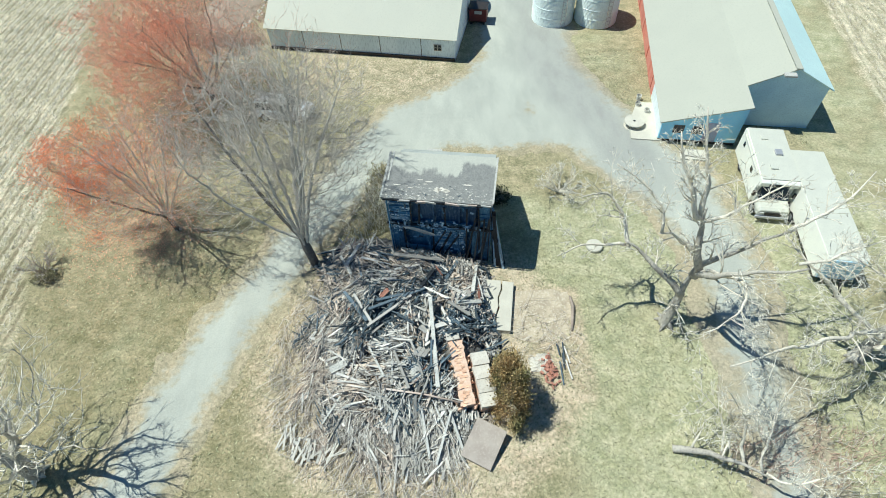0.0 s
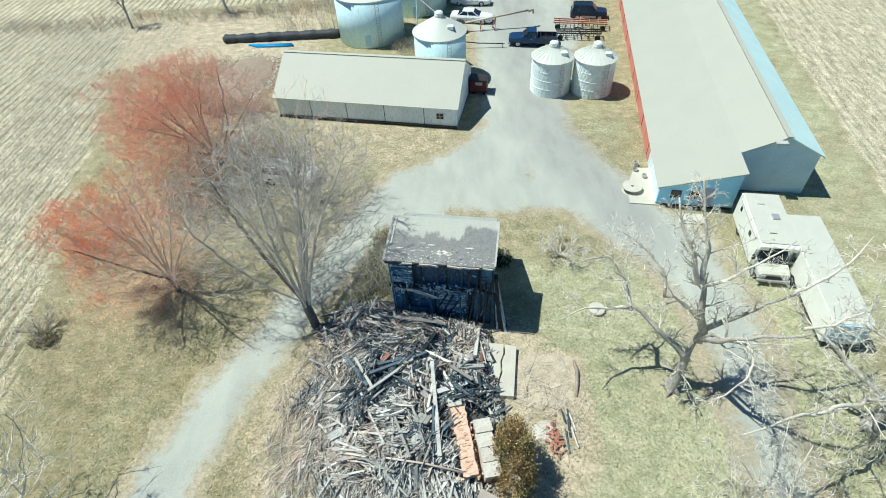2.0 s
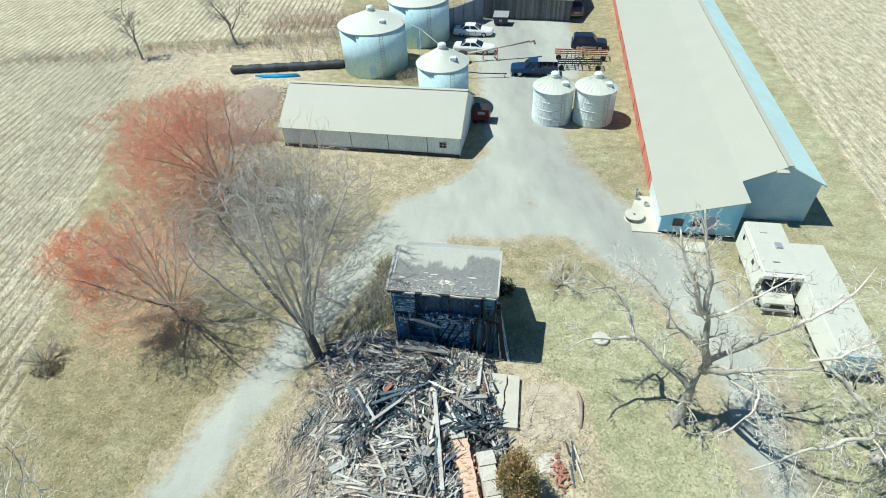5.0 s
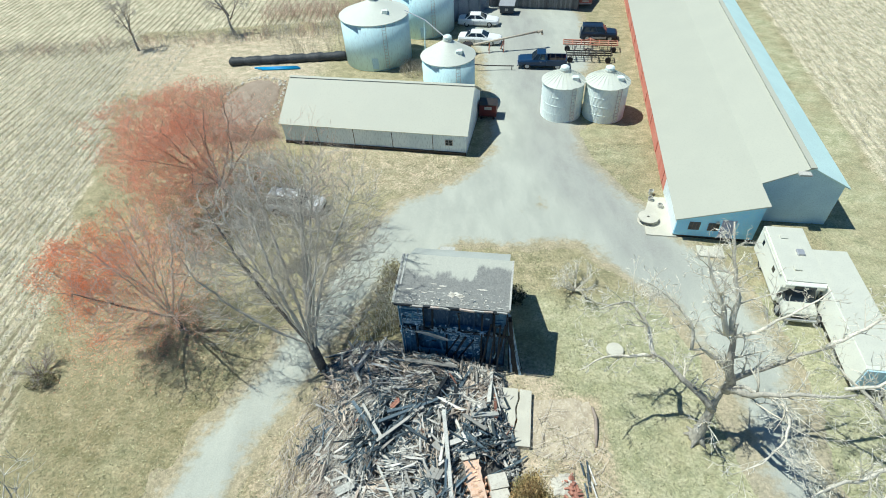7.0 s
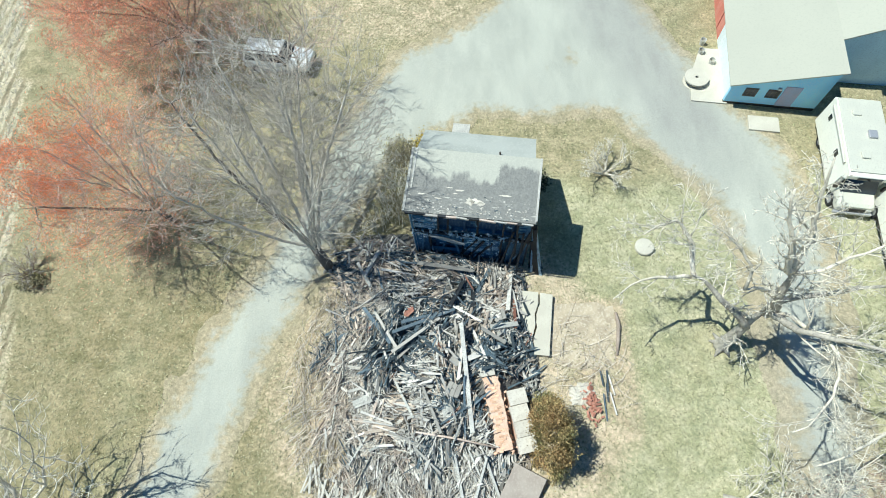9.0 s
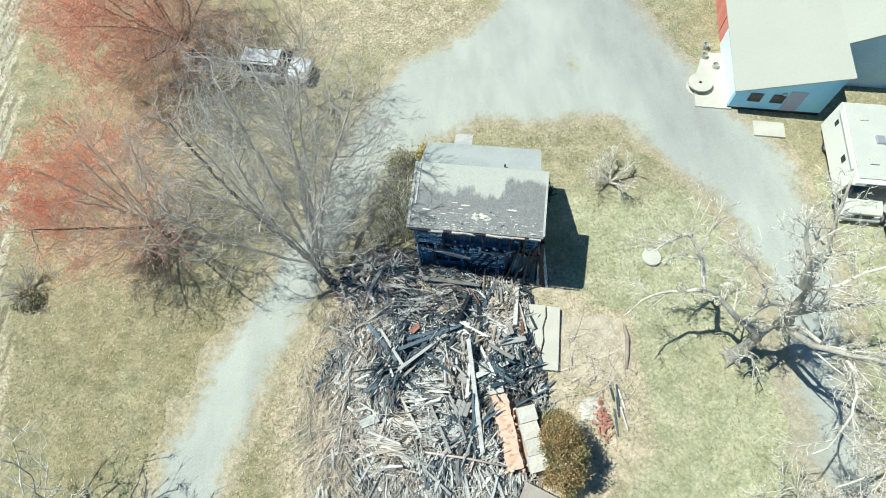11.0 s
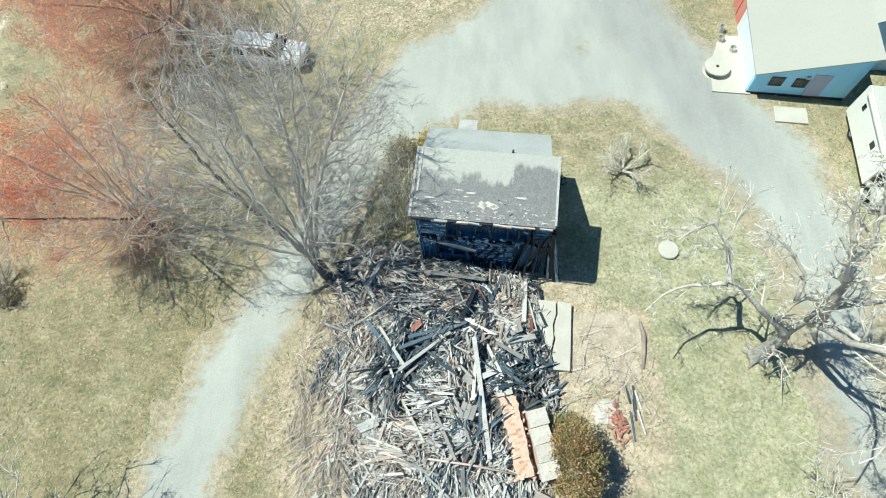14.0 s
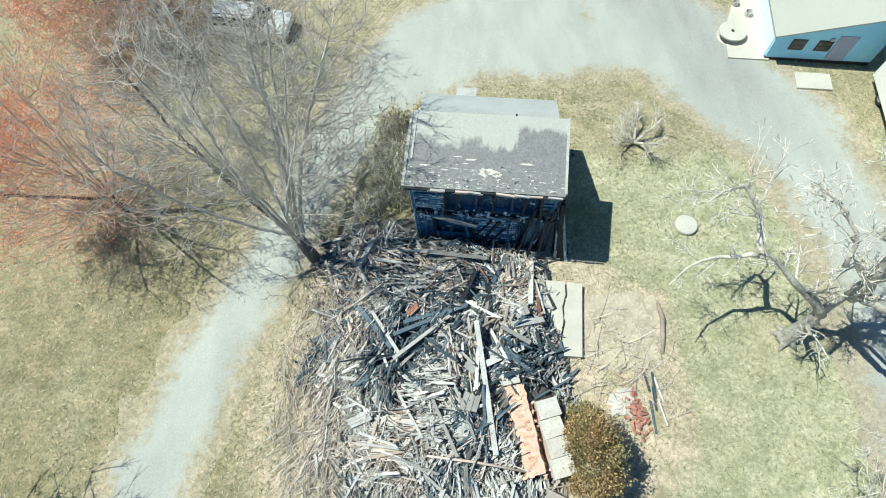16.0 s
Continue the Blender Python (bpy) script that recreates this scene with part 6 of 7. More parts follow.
ob = part("rusty_sheet", Geo().box(-0.8, 0.8, -1.0, 1.0, -0.03, 0.03), RUST, None, bevel=0.01)
ob.matrix_world = pose(0.95, 8.95, 0.5, 12, 6, -27)
tagged(ob, "brown rusted sheet leaning on the rubble edge", "metal sheet")
ob = part("sheet_prop", Geo().box(-0.8, 0.8, -0.15, 0.15, 0.0, 0.38), DARK_BOARD, None)
ob.matrix_world = at(1.1, 9.2, 0, -27)
tagged(ob, "charred timber block under the rusted sheet", "timber")
for i, (x, y, w, ln, tn) in enumerate(((-8.2, 8.95, 0.9, 1.5, 70), (-7.3, 8.75, 1.0, 1.3, 80), (-6.5, 8.7, 0.6, 1.4, 60), (-8.9, 9.6, 0.7, 1.4, 100), (-2.9, 8.4, 0.5, 1.6, 85), (-2.2, 8.3, 0.4, 1.7, 95))):
    q = Geo()
    for k in range(5):
        c, d = -w / 2 + w * (k + 0.5) / 5, R.choice((R.uniform(-10, 10), R.uniform(-60, 60)))
        q.box(-ln / 2 * R.uniform(0.55, 1.1), ln / 2 * R.uniform(0.55, 1.1), -w * R.uniform(0.05, 0.085), w * R.uniform(0.05, 0.085), -0.02, 0.02, pose(R.uniform(-0.1, 0.1), c, 0.03 * (k % 2), R.uniform(-8, 8), R.uniform(-3, 3), d))
    ob = part("board_panel", q, PALE_PLANK, None)
    ob.matrix_world = pose(x, y, 0.22 + mound(x, y) * 0.9, R.uniform(-6, 6), R.uniform(-8, 8), tn)
    tagged(ob, "pale panel of nailed boards on the rubble edge", "boards", "fallen board panels")

# paved slab, cracked in two
slab_ = thing("concrete_slab", at(2.15, 17.05, 0.0, -8.0), "pale cracked concrete stoop slab beside the rubble", "slab")
part("slab_half", Geo().extrude([(-0.88, -1.72), (0.0, -1.7), (-0.06, -0.8), (0.06, -0.2), (0.0, 0.5), (0.14, 1.1), (0.10, 1.72), (-0.88, 1.72)], 0.0, 0.36, "z"), CONCRETE, slab_, bevel=0.015)
part("slab_half", Geo().extrude([(0.10, -1.7), (0.88, -1.68), (0.88, 1.68), (0.19, 1.72), (0.23, 1.1), (0.08, 0.5), (0.16, -0.2), (0.03, -0.8)], 0.0, 0.34, "z"), CONCRETE, slab_, bevel=0.015)
bm_red = Geo().box(-0.1, 0.1, -0.045, 0.045, -0.03, 0.03).mesh("brick", RED_BRICK)
heap = thing("brick_heap", at(4.25, 13.35), "small heap of red bricks and pale rubble", "brick heap")
q = Geo().lathe([(0.9, -0.05), (0.75, 0.06), (0.6, 0.12), (0.4, 0.18), (0.2, 0.2), (0.02, 0.22)], 22)
q.v = [(x * k, y * k * 0.85, z + rb.uniform(-0.05, 0.05)) for x, y, z in q.v for k in (rb.uniform(0.72, 1.08),)]
part("rubble_bed", q, PALE_BLOCK, heap, "pale crumbled rubble")
for i in range(70):
    ob = new("brick", bm_red)
    ob.parent = heap
    ob.matrix_basis = pose(rb.gauss(0.4, 0.24), rb.gauss(-0.4, 0.4), rb.uniform(0.08, 0.3), rb.uniform(-30, 30), rb.uniform(-30, 30), rb.uniform(0, 180))
for i in range(6):
    x, y, tn, ln = rb.uniform(5.1, 5.9), rb.uniform(12.7, 14.4), rb.gauss(100, 14), rb.uniform(0.6, 1.7)
    ob = part("loose_board", Geo().bar((-ln / 2, 0, 0), (ln / 2, 0, 0), 0.07, 0.05), DARK_BOARD if i % 5 else GREY_BOARD, None)
    ob.matrix_world = pose(x, y, 0.14 + 0.02 * i, 0, rb.gauss(0, 4), tn)
    tagged(ob, "charred board lying by the brick heap", "board", "boards by the brick heap")
ob = part("round_cover", Geo().lathe([(0.52, 0.0), (0.52, 0.16), (0.48, 0.2), (0.02, 0.22)], 28), CONCRETE, None, smooth=False)
ob.matrix_world = at(8.62, 21.4, 0)
tagged(ob, "round pale concrete well cover on the lawn", "well cover")


# bronze evergreen with flat sprays
def evergreen(x, y, r, h, seed):
    rng = random.Random(seed)
    t = thing("evergreen_shrub", at(x, y), "rounded bronze-tinged evergreen shrub beside the rubble", "shrub")
    trunk, leaf = Geo(), Geo()
    for k in range(5):
        a = k * 1.25
        trunk.tube([(0, 0, -0.05), (0.2 * math.cos(a), 0.2 * math.sin(a), h * 0.4), (0.5 * math.cos(a), 0.5 * math.sin(a), h * 0.85)], [0.07, 0.05, 0.02], 5)
    clumps = []
    for _ in range(90):
        z = rng.random()
        a = rng.uniform(0, math.tau)
        prof = r * math.sqrt(max(0.0, 1 - (z * 1.02 - 0.1) ** 2)) * rng.uniform(0.55, 1.02)
        clumps.append((V((prof * math.cos(a) * 0.70, prof * math.sin(a) * 1.42, 0.15 + z * h * 0.86)), rng.uniform(0.2, 0.36)))
    for c, size in clumps:
        tall = rng.uniform(1.2, 2.2)
        for _ in range(230):
            u = V((rng.gauss(0, 1), rng.gauss(0, 1), rng.gauss(0, 1) * tall)) * size * 0.55
            p = c + u
            p.z = max(0.05, p.z)
            o = (V((p.x, p.y, 1.0 + p.z * 0.5)).normalized() + V((rng.gauss(0, 0.4), rng.gauss(0, 0.4), rng.gauss(0, 0.3)))).normalized()
            s = perp(o, rng)
            ln, w = rng.uniform(0.07, 0.17), rng.uniform(0.018, 0.038)
            n = o.cross(s) * 0.012
            leaf.add([p, p + o * ln * 0.5 + s * w, p + o * ln, p + o * ln * 0.5 - s * w + n], [(0, 1, 2), (0, 2, 3)])
    part("stem", trunk, BARK_BROWN, t, smooth=True)
    part("foliage", leaf, EVERGREEN, t, kind="stuff")


evergreen(2.3, 11.25, 1.25, 4.2, 3)

# raised soil bed beyond the slab, edged by a half-rotten log
bed = thing("soil_bed", at(0, 0), "low raised bed of pale stony soil beside the slab", "soil bed")
ring = [(2.95, 15.0), (4.6, 14.6), (6.0, 14.8), (6.35, 15.6), (6.6, 16.6), (6.66, 17.4), (6.35, 17.95), (5.6, 18.2), (4.4, 18.15), (3.0, 18.25)]
part("soil", Geo().extrude([(a + R.uniform(-0.08, 0.08), b + R.uniform(-0.08, 0.08)) for p, q in zip(ring, ring[1:] + ring[:1]) for a, b in (p, ((p[0] * 2 + q[0]) / 3, (p[1] * 2 + q[1]) / 3), ((p[0] + q[0] * 2) / 3, (p[1] + q[1] * 2) / 3))], -0.1, 0.05, "z"), BED_SOIL, bed)
part("edging_log", Geo().tube([(6.25, 15.3, 0.1), (6.4, 16.0, 0.15), (6.55, 16.9, 0.16), (6.5, 17.6, 0.12)], [0.06, 0.1, 0.11, 0.07], 8), BARK_BROWN, bed, "dark rotten log along the edge", smooth=True)

# ---- vehicles; each stands along its local x, nose towards +x ----
def loft(secs, n_side=3):
    """A closed hull through sections (x, half width at the bottom, at the waist, at the top, z bottom, z waist, z top)."""
    g = Geo()
    ring = []
    for x, wb, ww, wt, zb, zw, zt in secs:
        ring.append([(x, -wb, zb), (x, -ww, zb + (zw - zb) * 0.35), (x, -ww, zw), (x, -wt, zt), (x, wt, zt), (x, ww, zw), (x, ww, zb + (zw - zb) * 0.35), (x, wb, zb)])
    n = 8
    f = [tuple(range(n)), tuple(range(len(secs) * n - 1, (len(secs) - 1) * n - 1, -1))]
    for i in range(len(secs) - 1):
        f += [(i * n + k, (i + 1) * n + k, (i + 1) * n + (k + 1) % n, i * n + (k + 1) % n) for k in range(n)]
    return g.add([p for r in ring for p in r], f)


def wheels(t, xs, half, r, rim_mat, width=0.2):
    for x in xs:
        for s in (-1, 1):
            y = s * half
            ty = Geo()
            prof = [(r * 0.62, -width / 2), (r * 0.94, -width / 2), (r, -width / 4), (r, width / 4), (r * 0.94, width / 2), (r * 0.62, width / 2)]
            n = 20
            v = [(x + q * math.cos(k * math.tau / n), y + w, r + q * math.sin(k * math.tau / n)) for q, w in prof for k in range(n)]
            f = [(i * n + k, i * n + (k + 1) % n, ((i + 1) % 6) * n + (k + 1) % n, ((i + 1) % 6) * n + k) for i in range(6) for k in range(n)]
            wh = part("wheel", ty.add(v, f), TYRE, t, "black tyre", smooth=False)
            rm = Geo()
            v = [(x + q * math.cos(k * math.tau / n), y + w, r + q * math.sin(k * math.tau / n)) for q, w in ((r * 0.63, -width * 0.38), (r * 0.2, -width * 0.3), (r * 0.2, width * 0.3), (r * 0.63, width * 0.38)) for k in range(n)]
            f = [(i * n + k, i * n + (k + 1) % n, (i + 1) * n + (k + 1) % n, (i + 1) * n + k) for i in range(3) for k in range(n)] + [tuple(range(n)), tuple(range(3 * n, 4 * n))]
            part("rim", rm.add(v, f), rim_mat, wh, "pale wheel rim")


def cabin(t, xr, xtr, xtf, xf, wb, wt, zb, zt, paint, pillars):
    """Glazed upper body: glass hull, painted roof and pillars."""
    part("window_glass", Geo().add([(xr, -wb, zb), (xf, -wb, zb), (xf, wb, zb), (xr, wb, zb), (xtr, -wt, zt), (xtf, -wt, zt), (xtf, wt, zt), (xtr, wt, zt)],
                                   [(3, 2, 1, 0), (4, 5, 6, 7), (0, 1, 5, 4), (1, 2, 6, 5), (2, 3, 7, 6), (3, 0, 4, 7)]), GLASS, t, "dark glass")
    part("roof", Geo().slab([(xtr - 0.05, -wt - 0.02, zt + 0.05), (xtf + 0.05, -wt - 0.02, zt + 0.05), (xtf + 0.05, wt + 0.02, zt + 0.05), (xtr - 0.05, wt + 0.02, zt + 0.05)], 0.09), paint, t, bevel=0.03)
    for f in pillars:
        for s in (-1, 1):
            a = V((xr + (xf - xr) * f, s * (wb + 0.005), zb))
            b = V((xtr + (xtf - xtr) * f, s * (wt + 0.005), zt))
            part("pillar", Geo().bar(a, b, 0.09, 0.05, up=(0, 1, 0)), paint, t)


def lights(t, xf, xr, half, z, zr):
    for s in (-1, 1):
        part("headlight", Geo().box(xf - 0.06, xf + 0.02, s * half - 0.17, s * half + 0.17, z - 0.07, z + 0.07), LENS, t, bevel=0.02)
        part("tail_light", Geo().box(xr - 0.02, xr + 0.05, s * half - 0.15, s * half + 0.15, zr - 0.09, zr + 0.09), LENS_RED, t, bevel=0.02)


def bumpers(t, xf, xr, w, m):
    part("bumper", Geo().box(xf - 0.1, xf + 0.06, -w, w, 0.35, 0.55), m, t, bevel=0.03)
    part("bumper", Geo().box(xr - 0.06, xr + 0.1, -w, w, 0.35, 0.55), m, t, bevel=0.03)


def handles(t, xs, half, z, m):
    for x in xs:
        for s in (-1, 1):
            part("door_handle", Geo().box(x - 0.09, x + 0.09, s * half - 0.02, s * half + 0.02, z - 0.02, z + 0.02), m, t)
            part("door_seam", Geo().box(x + 0.16, x + 0.18, s * half - 0.012, s * half + 0.008, 0.4, z + 0.05), DARK_STEEL, t)


def sedan(m, label):
    t = thing("sedan_car", m, label, "car", "white sedans")
    part("body", loft([(-2.62, 0.6, 0.72, 0.66, 0.38, 0.72, 0.9), (-2.45, 0.78, 0.88, 0.78, 0.24, 0.75, 0.98), (-1.5, 0.82, 0.97, 0.82, 0.2, 0.78, 1.0), (0, 0.84, 0.98, 0.84, 0.2, 0.78, 1.0),
                       (1.0, 0.82, 0.97, 0.8, 0.2, 0.76, 0.98), (2.3, 0.78, 0.9, 0.72, 0.24, 0.68, 0.84), (2.6, 0.6, 0.72, 0.6, 0.38, 0.6, 0.74)]), PAINT_WHITE, t, bevel=0.03)
    cabin(t, -1.75, -1.05, 0.25, 1.05, 0.8, 0.6, 0.97, 1.4, PAINT_WHITE, (0.04, 0.5, 0.97))
    wheels(t, (-1.45, 1.5), 0.86, 0.34, SILVER)
    lights(t, 2.56, -2.6, 0.55, 0.64, 0.78)
    bumpers(t, 2.56, -2.6, 0.82, PAINT_WHITE)
    handles(t, (-0.7, 0.25), 0.975, 0.8, SILVER)
    for s in (-1, 1):
        part("mirror", Geo().box(0.75, 0.9, s * 1.02 - 0.08, s * 1.02 + 0.08, 0.98, 1.1), PAINT_WHITE, t, bevel=0.02)
    return t


def wagon(name, m, label, paint, lower, roof_paint=None, category="car", L=4.8):
    """Boxy sport utility."""
    k = L / 4.8
    t = thing(name, m, label, category)
    part("body", loft([(-2.38 * k, 0.74, 0.84, 0.8, 0.4, 0.85, 1.08), (-2.3 * k, 0.8, 0.9, 0.84, 0.34, 0.88, 1.1), (0, 0.82, 0.93, 0.86, 0.32, 0.9, 1.12), (1.0 * k, 0.82, 0.93, 0.82, 0.32, 0.88, 1.08), (2.2 * k, 0.8, 0.9, 0.76, 0.36, 0.84, 1.0), (2.4 * k, 0.7, 0.8, 0.68, 0.45, 0.75, 0.9)]), paint, t, bevel=0.03)
    part("sill_panel", Geo().box(-1.0 * k, 1.0 * k, -0.945, 0.945, 0.34, 0.58), lower, t, "silver lower panel", bevel=0.02)
    cabin(t, -2.28 * k, -2.1 * k, 0.45 * k, 1.05 * k, 0.84, 0.68, 1.1, 1.66, roof_paint or paint, (0.02, 0.33, 0.62, 0.97))
    wheels(t, (-1.45 * k, 1.5 * k), 0.84, 0.37, SILVER)
    lights(t, 2.36 * k, -2.36 * k, 0.58, 0.78, 0.95)
    bumpers(t, 2.38 * k, -2.36 * k, 0.86, DARK_STEEL)
    handles(t, (-0.55 * k, 0.3 * k), 0.93, 0.92, DARK_STEEL)
    for s in (-1, 1):
        part("roof_rail", Geo().bar((-1.9 * k, s * 0.58, 1.76), (0.3 * k, s * 0.58, 1.76), 0.04, 0.04), DARK_STEEL, t)
        part("mirror", Geo().box(0.8 * k, 0.95 * k, s * 1.0 - 0.08, s * 1.0 + 0.08, 1.08, 1.24), DARK_STEEL, t)
    return t


def pickup(m, label, paint):
    t = thing("pickup_truck", m, label, "pickup truck")
    part("body", loft([(-0.55, 0.82, 0.95, 0.86, 0.4, 0.9, 1.12), (0.6, 0.84, 0.96, 0.86, 0.38, 0.9, 1.12), (1.1, 0.84, 0.96, 0.84, 0.38, 0.9, 1.1), (2.4, 0.8, 0.92, 0.78, 0.42, 0.86, 1.02), (2.65, 0.7, 0.8, 0.68, 0.5, 0.78, 0.92)]), paint, t, bevel=0.03)
    cabin(t, -0.5, -0.35, 0.55, 1.1, 0.84, 0.66, 1.12, 1.68, paint, (0.03, 0.55, 0.97))
    bed = part("cargo_bed", Geo().box(-2.65, -0.58, -0.86, 0.86, 0.55, 0.63), DARK_STEEL, t, "open cargo bed")
    for y0, y1 in ((-0.95, -0.86), (0.86, 0.95)):
        part("bed_side", Geo().box(-2.68, -0.58, y0, y1, 0.45, 1.1), paint, bed, bevel=0.02)
    part("tailgate", Geo().box(-2.74, -2.66, -0.86, 0.86, 0.5, 1.08), paint, bed, bevel=0.02)
    part("bulkhead", Geo().box(-0.64, -0.57, -0.86, 0.86, 0.5, 1.1), paint, bed)
    for x in (-2.2, -1.5, -0.9):
        part("rack_bar", Geo().bar((x, -0.9, 1.12), (x, 0.9, 1.12), 0.05, 0.05), DARK_STEEL, bed)
    wheels(t, (-1.75, 1.6), 0.84, 0.38, SILVER)
    lights(t, 2.62, -2.7, 0.6, 0.78, 0.85)
    bumpers(t, 2.66, -2.7, 0.88, SILVER)
    handles(t, (0.1,), 0.96, 0.93, SILVER)
    part("grille", Geo().box(2.6, 2.68, -0.42, 0.42, 0.66, 0.88), SILVER, t, "chrome grille")
    return t


G = -10.0
wagon("parked_suv", at(-13.8, 36.1, 0, G), "white and silver sport utility car parked under bare trees", PAINT_WHITE, SILVER, L=4.6)
sedan(at(2.7, 73.4, 0, G), "white four-door sedan parked beside the grey wall")
sedan(at(2.6, 67.6, 0, G - 2), "white four-door sedan parked near the auger")
pickup(at(9.2, 60.4, 0, 172), "dark blue pickup truck with an open bed", PAINT_BLUE)
wagon("parked_suv", at(16.9, 67.2, 0, G), "dark navy sport utility car with silver sills", PAINT_NAVY, SILVER, L=4.3)
pickup(at(17.6, 80.4, 0, -96), "faded red pickup truck by the end of the old barn", PAINT_RED)


def motorhome():
    t = thing("motorhome", at(20.15, 23.1, 0, -9.5 + 90), "white cab-over motorhome parked beside the barn", "motorhome")
    # local x points to the rear here
    W = 1.15
    part("coach_body", Geo().extrude([(1.3, 0.5), (6.3, 0.45), (6.3, 2.5), (6.1, 2.62), (1.1, 2.57), (0.92, 2.42), (0.97, 2.1), (1.3, 1.85)], -W, W), MOTOR_SUNLIT_SIDE, t, "white coach body", bevel=0.04)
    part("roof_skin", Geo().slab([(1.12, -W + 0.03, 2.64), (6.1, -W + 0.03, 2.69), (6.1, W - 0.03, 2.69), (1.12, W - 0.03, 2.64)], 0.06), MOTOR_WHITE, t, bevel=0.015)
    part("cab", loft([(-0.05, 0.8, 0.92, 0.78, 0.45, 0.85, 1.0), (0.15, 0.85, 0.98, 0.84, 0.4, 0.9, 1.1), (1.0, 0.86, 1.0, 0.9, 0.4, 0.95, 1.22), (1.5, 0.86, 1.0, 0.9, 0.4, 1.0, 1.3)]), MOTOR_WHITE, t, bevel=0.04)
    part("windshield", Geo().add([(0.75, -0.9, 1.2), (0.75, 0.9, 1.2), (1.3, 0.8, 1.95), (1.3, -0.8, 1.95), (1.4, -0.9, 1.2), (1.4, 0.9, 1.2), (1.5, 0.8, 1.95), (1.5, -0.8, 1.95)], [(0, 1, 2, 3), (7, 6, 5, 4), (0, 4, 5, 1), (1, 5, 6, 2), (2, 6, 7, 3), (3, 7, 4, 0)]), GLASS, t, "dark windshield")
    part("front_window", Geo().box(0.9, 0.97, -0.6, 0.6, 2.18, 2.38), GLASS, t)
    part("grille", Geo().box(-0.1, 0.0, -0.5, 0.5, 0.6, 0.85), DARK_STEEL, t)
    part("bumper", Geo().box(-0.18, -0.02, -1.0, 1.0, 0.38, 0.56), SILVER, t, bevel=0.03)
    for s in (-1, 1):
        part("headlight", Geo().box(-0.1, 0.0, s * 0.68 - 0.13, s * 0.68 + 0.13, 0.65, 0.84), LENS, t)
        part("mirror", Geo().box(0.9, 1.05, s * 1.22 - 0.1, s * 1.22 + 0.1, 1.3, 1.65), DARK_STEEL, t)
        for x, z, w in ((2.7, 1.6, 0.4), (5.2, 1.65, 0.3)):
            part("side_window", Geo().box(x, x + w, s * W - 0.015, s * W + 0.015, z, z + 0.35), GLASS, t)
    for x, y, w, hh in ((2.0, 0.25, 0.4, 0.1), (3.4, -0.3, 0.5, 0.14), (4.9, 0.3, 0.35, 0.1)):
        part("roof_vent", Geo().box(x, x + w, y - 0.22, y + 0.22, 2.66, 2.66 + hh), SILVER if hh > 0.12 else MOTOR_WHITE, t, bevel=0.03)
    part("awning_roll", Geo().tube([(1.8, 1.22, 2.4), (5.8, 1.22, 2.4)], [0.06, 0.06], 8), MOTOR_WHITE, t)
    wheels(t, (0.75, 4.8), 0.92, 0.4, SILVER, 0.25)
    return t


def box_trailer():
    t = thing("box_trailer", at(21.75, 18.0, 0, -8.7 + 90), "long white enclosed trailer with its end's shade put into the colour", "trailer")
    part("trailer_body", Geo().extrude([(0.1, 0.55), (9.3, 0.55), (9.3, 2.25), (9.15, 2.4), (0.25, 2.4), (0.1, 2.25)], -1.08, 1.08), MOTOR_SUNLIT_SIDE, t, bevel=0.03)
    part("roof_skin", Geo().slab([(0.26, -1.06, 2.43), (9.14, -1.06, 2.43), (9.14, 1.06, 2.43), (0.26, 1.06, 2.43)], 0.05), MOTOR_WHITE, t, bevel=0.015)
    # the near end's shade is put into its blue-grey colour
    end = part("end_panel", Geo().box(0.02, 0.1, -1.0, 1.0, 0.6, 2.2), TEAL_SHEET, t, "end panel with its blue-grey shade put into the colour", bevel=0.02)
    for y in (-0.5, 0.0, 0.5):
        part("rib", Geo().box(-0.01, 0.02, y - 0.03, y + 0.03, 0.65, 2.15), TEAL_SHEET, end)
    part("drawbar", Geo().bar((-1.1, 0, 0.5), (0.3, -0.5, 0.5), 0.1, 0.1).bar((-1.1, 0, 0.5), (0.3, 0.5, 0.5), 0.1, 0.1), DARK_STEEL, t)
    part("jack_stand", Geo().bar((-0.9, 0, 0.0), (-0.9, 0, 0.8), 0.1, 0.1), DARK_STEEL, t)
    wheels(t, (5.0, 5.9), 1.0, 0.36, SILVER, 0.22)
    part("skirt", Geo().box(0.4, 9.2, -1.05, 1.05, 0.4, 0.56), DARK_STEEL, t)
    return t


# sides lighter than MOTOR_WHITE: the sun's glare on them is put into the colour
MOTOR_SUNLIT_SIDE = mat("white_gelcoat_sunlit_side", (0.92, 0.91, 0.80), (0.88, 0.87, 0.77), (0.78, 0.77, 0.68), 1.2, 12, 0.45, 0, 0.05, 0.01)
MOTOR_WHITE = mat("weathered_white_gelcoat", (0.615, 0.61, 0.515), (0.58, 0.575, 0.49), (0.52, 0.515, 0.435), 1.2, 12, 0.5, 0, 0.05, 0.01)
motorhome()
box_trailer()

# ---- farmyard things ----
old = thing("old_barn", at(3.4, 80.0, 0, -15), "old barn with dark weathered board wall and pale metal roof", "barn")
part("front_wall", Geo().box(0, 13.2, 0.1, 0.3, 0, 3.0), DARK_STEEL, old)
for i in range(44):
    part("board", Geo().box(i * 0.3, i * 0.3 + R.uniform(0.25, 0.29), 0.0, 0.1, R.uniform(0, 0.15), 3.0), OLD_BARN, old)
part("side_wall", Geo().box(13.0, 13.2, 0.3, 12, 0, 3.0), OLD_BARN, old)
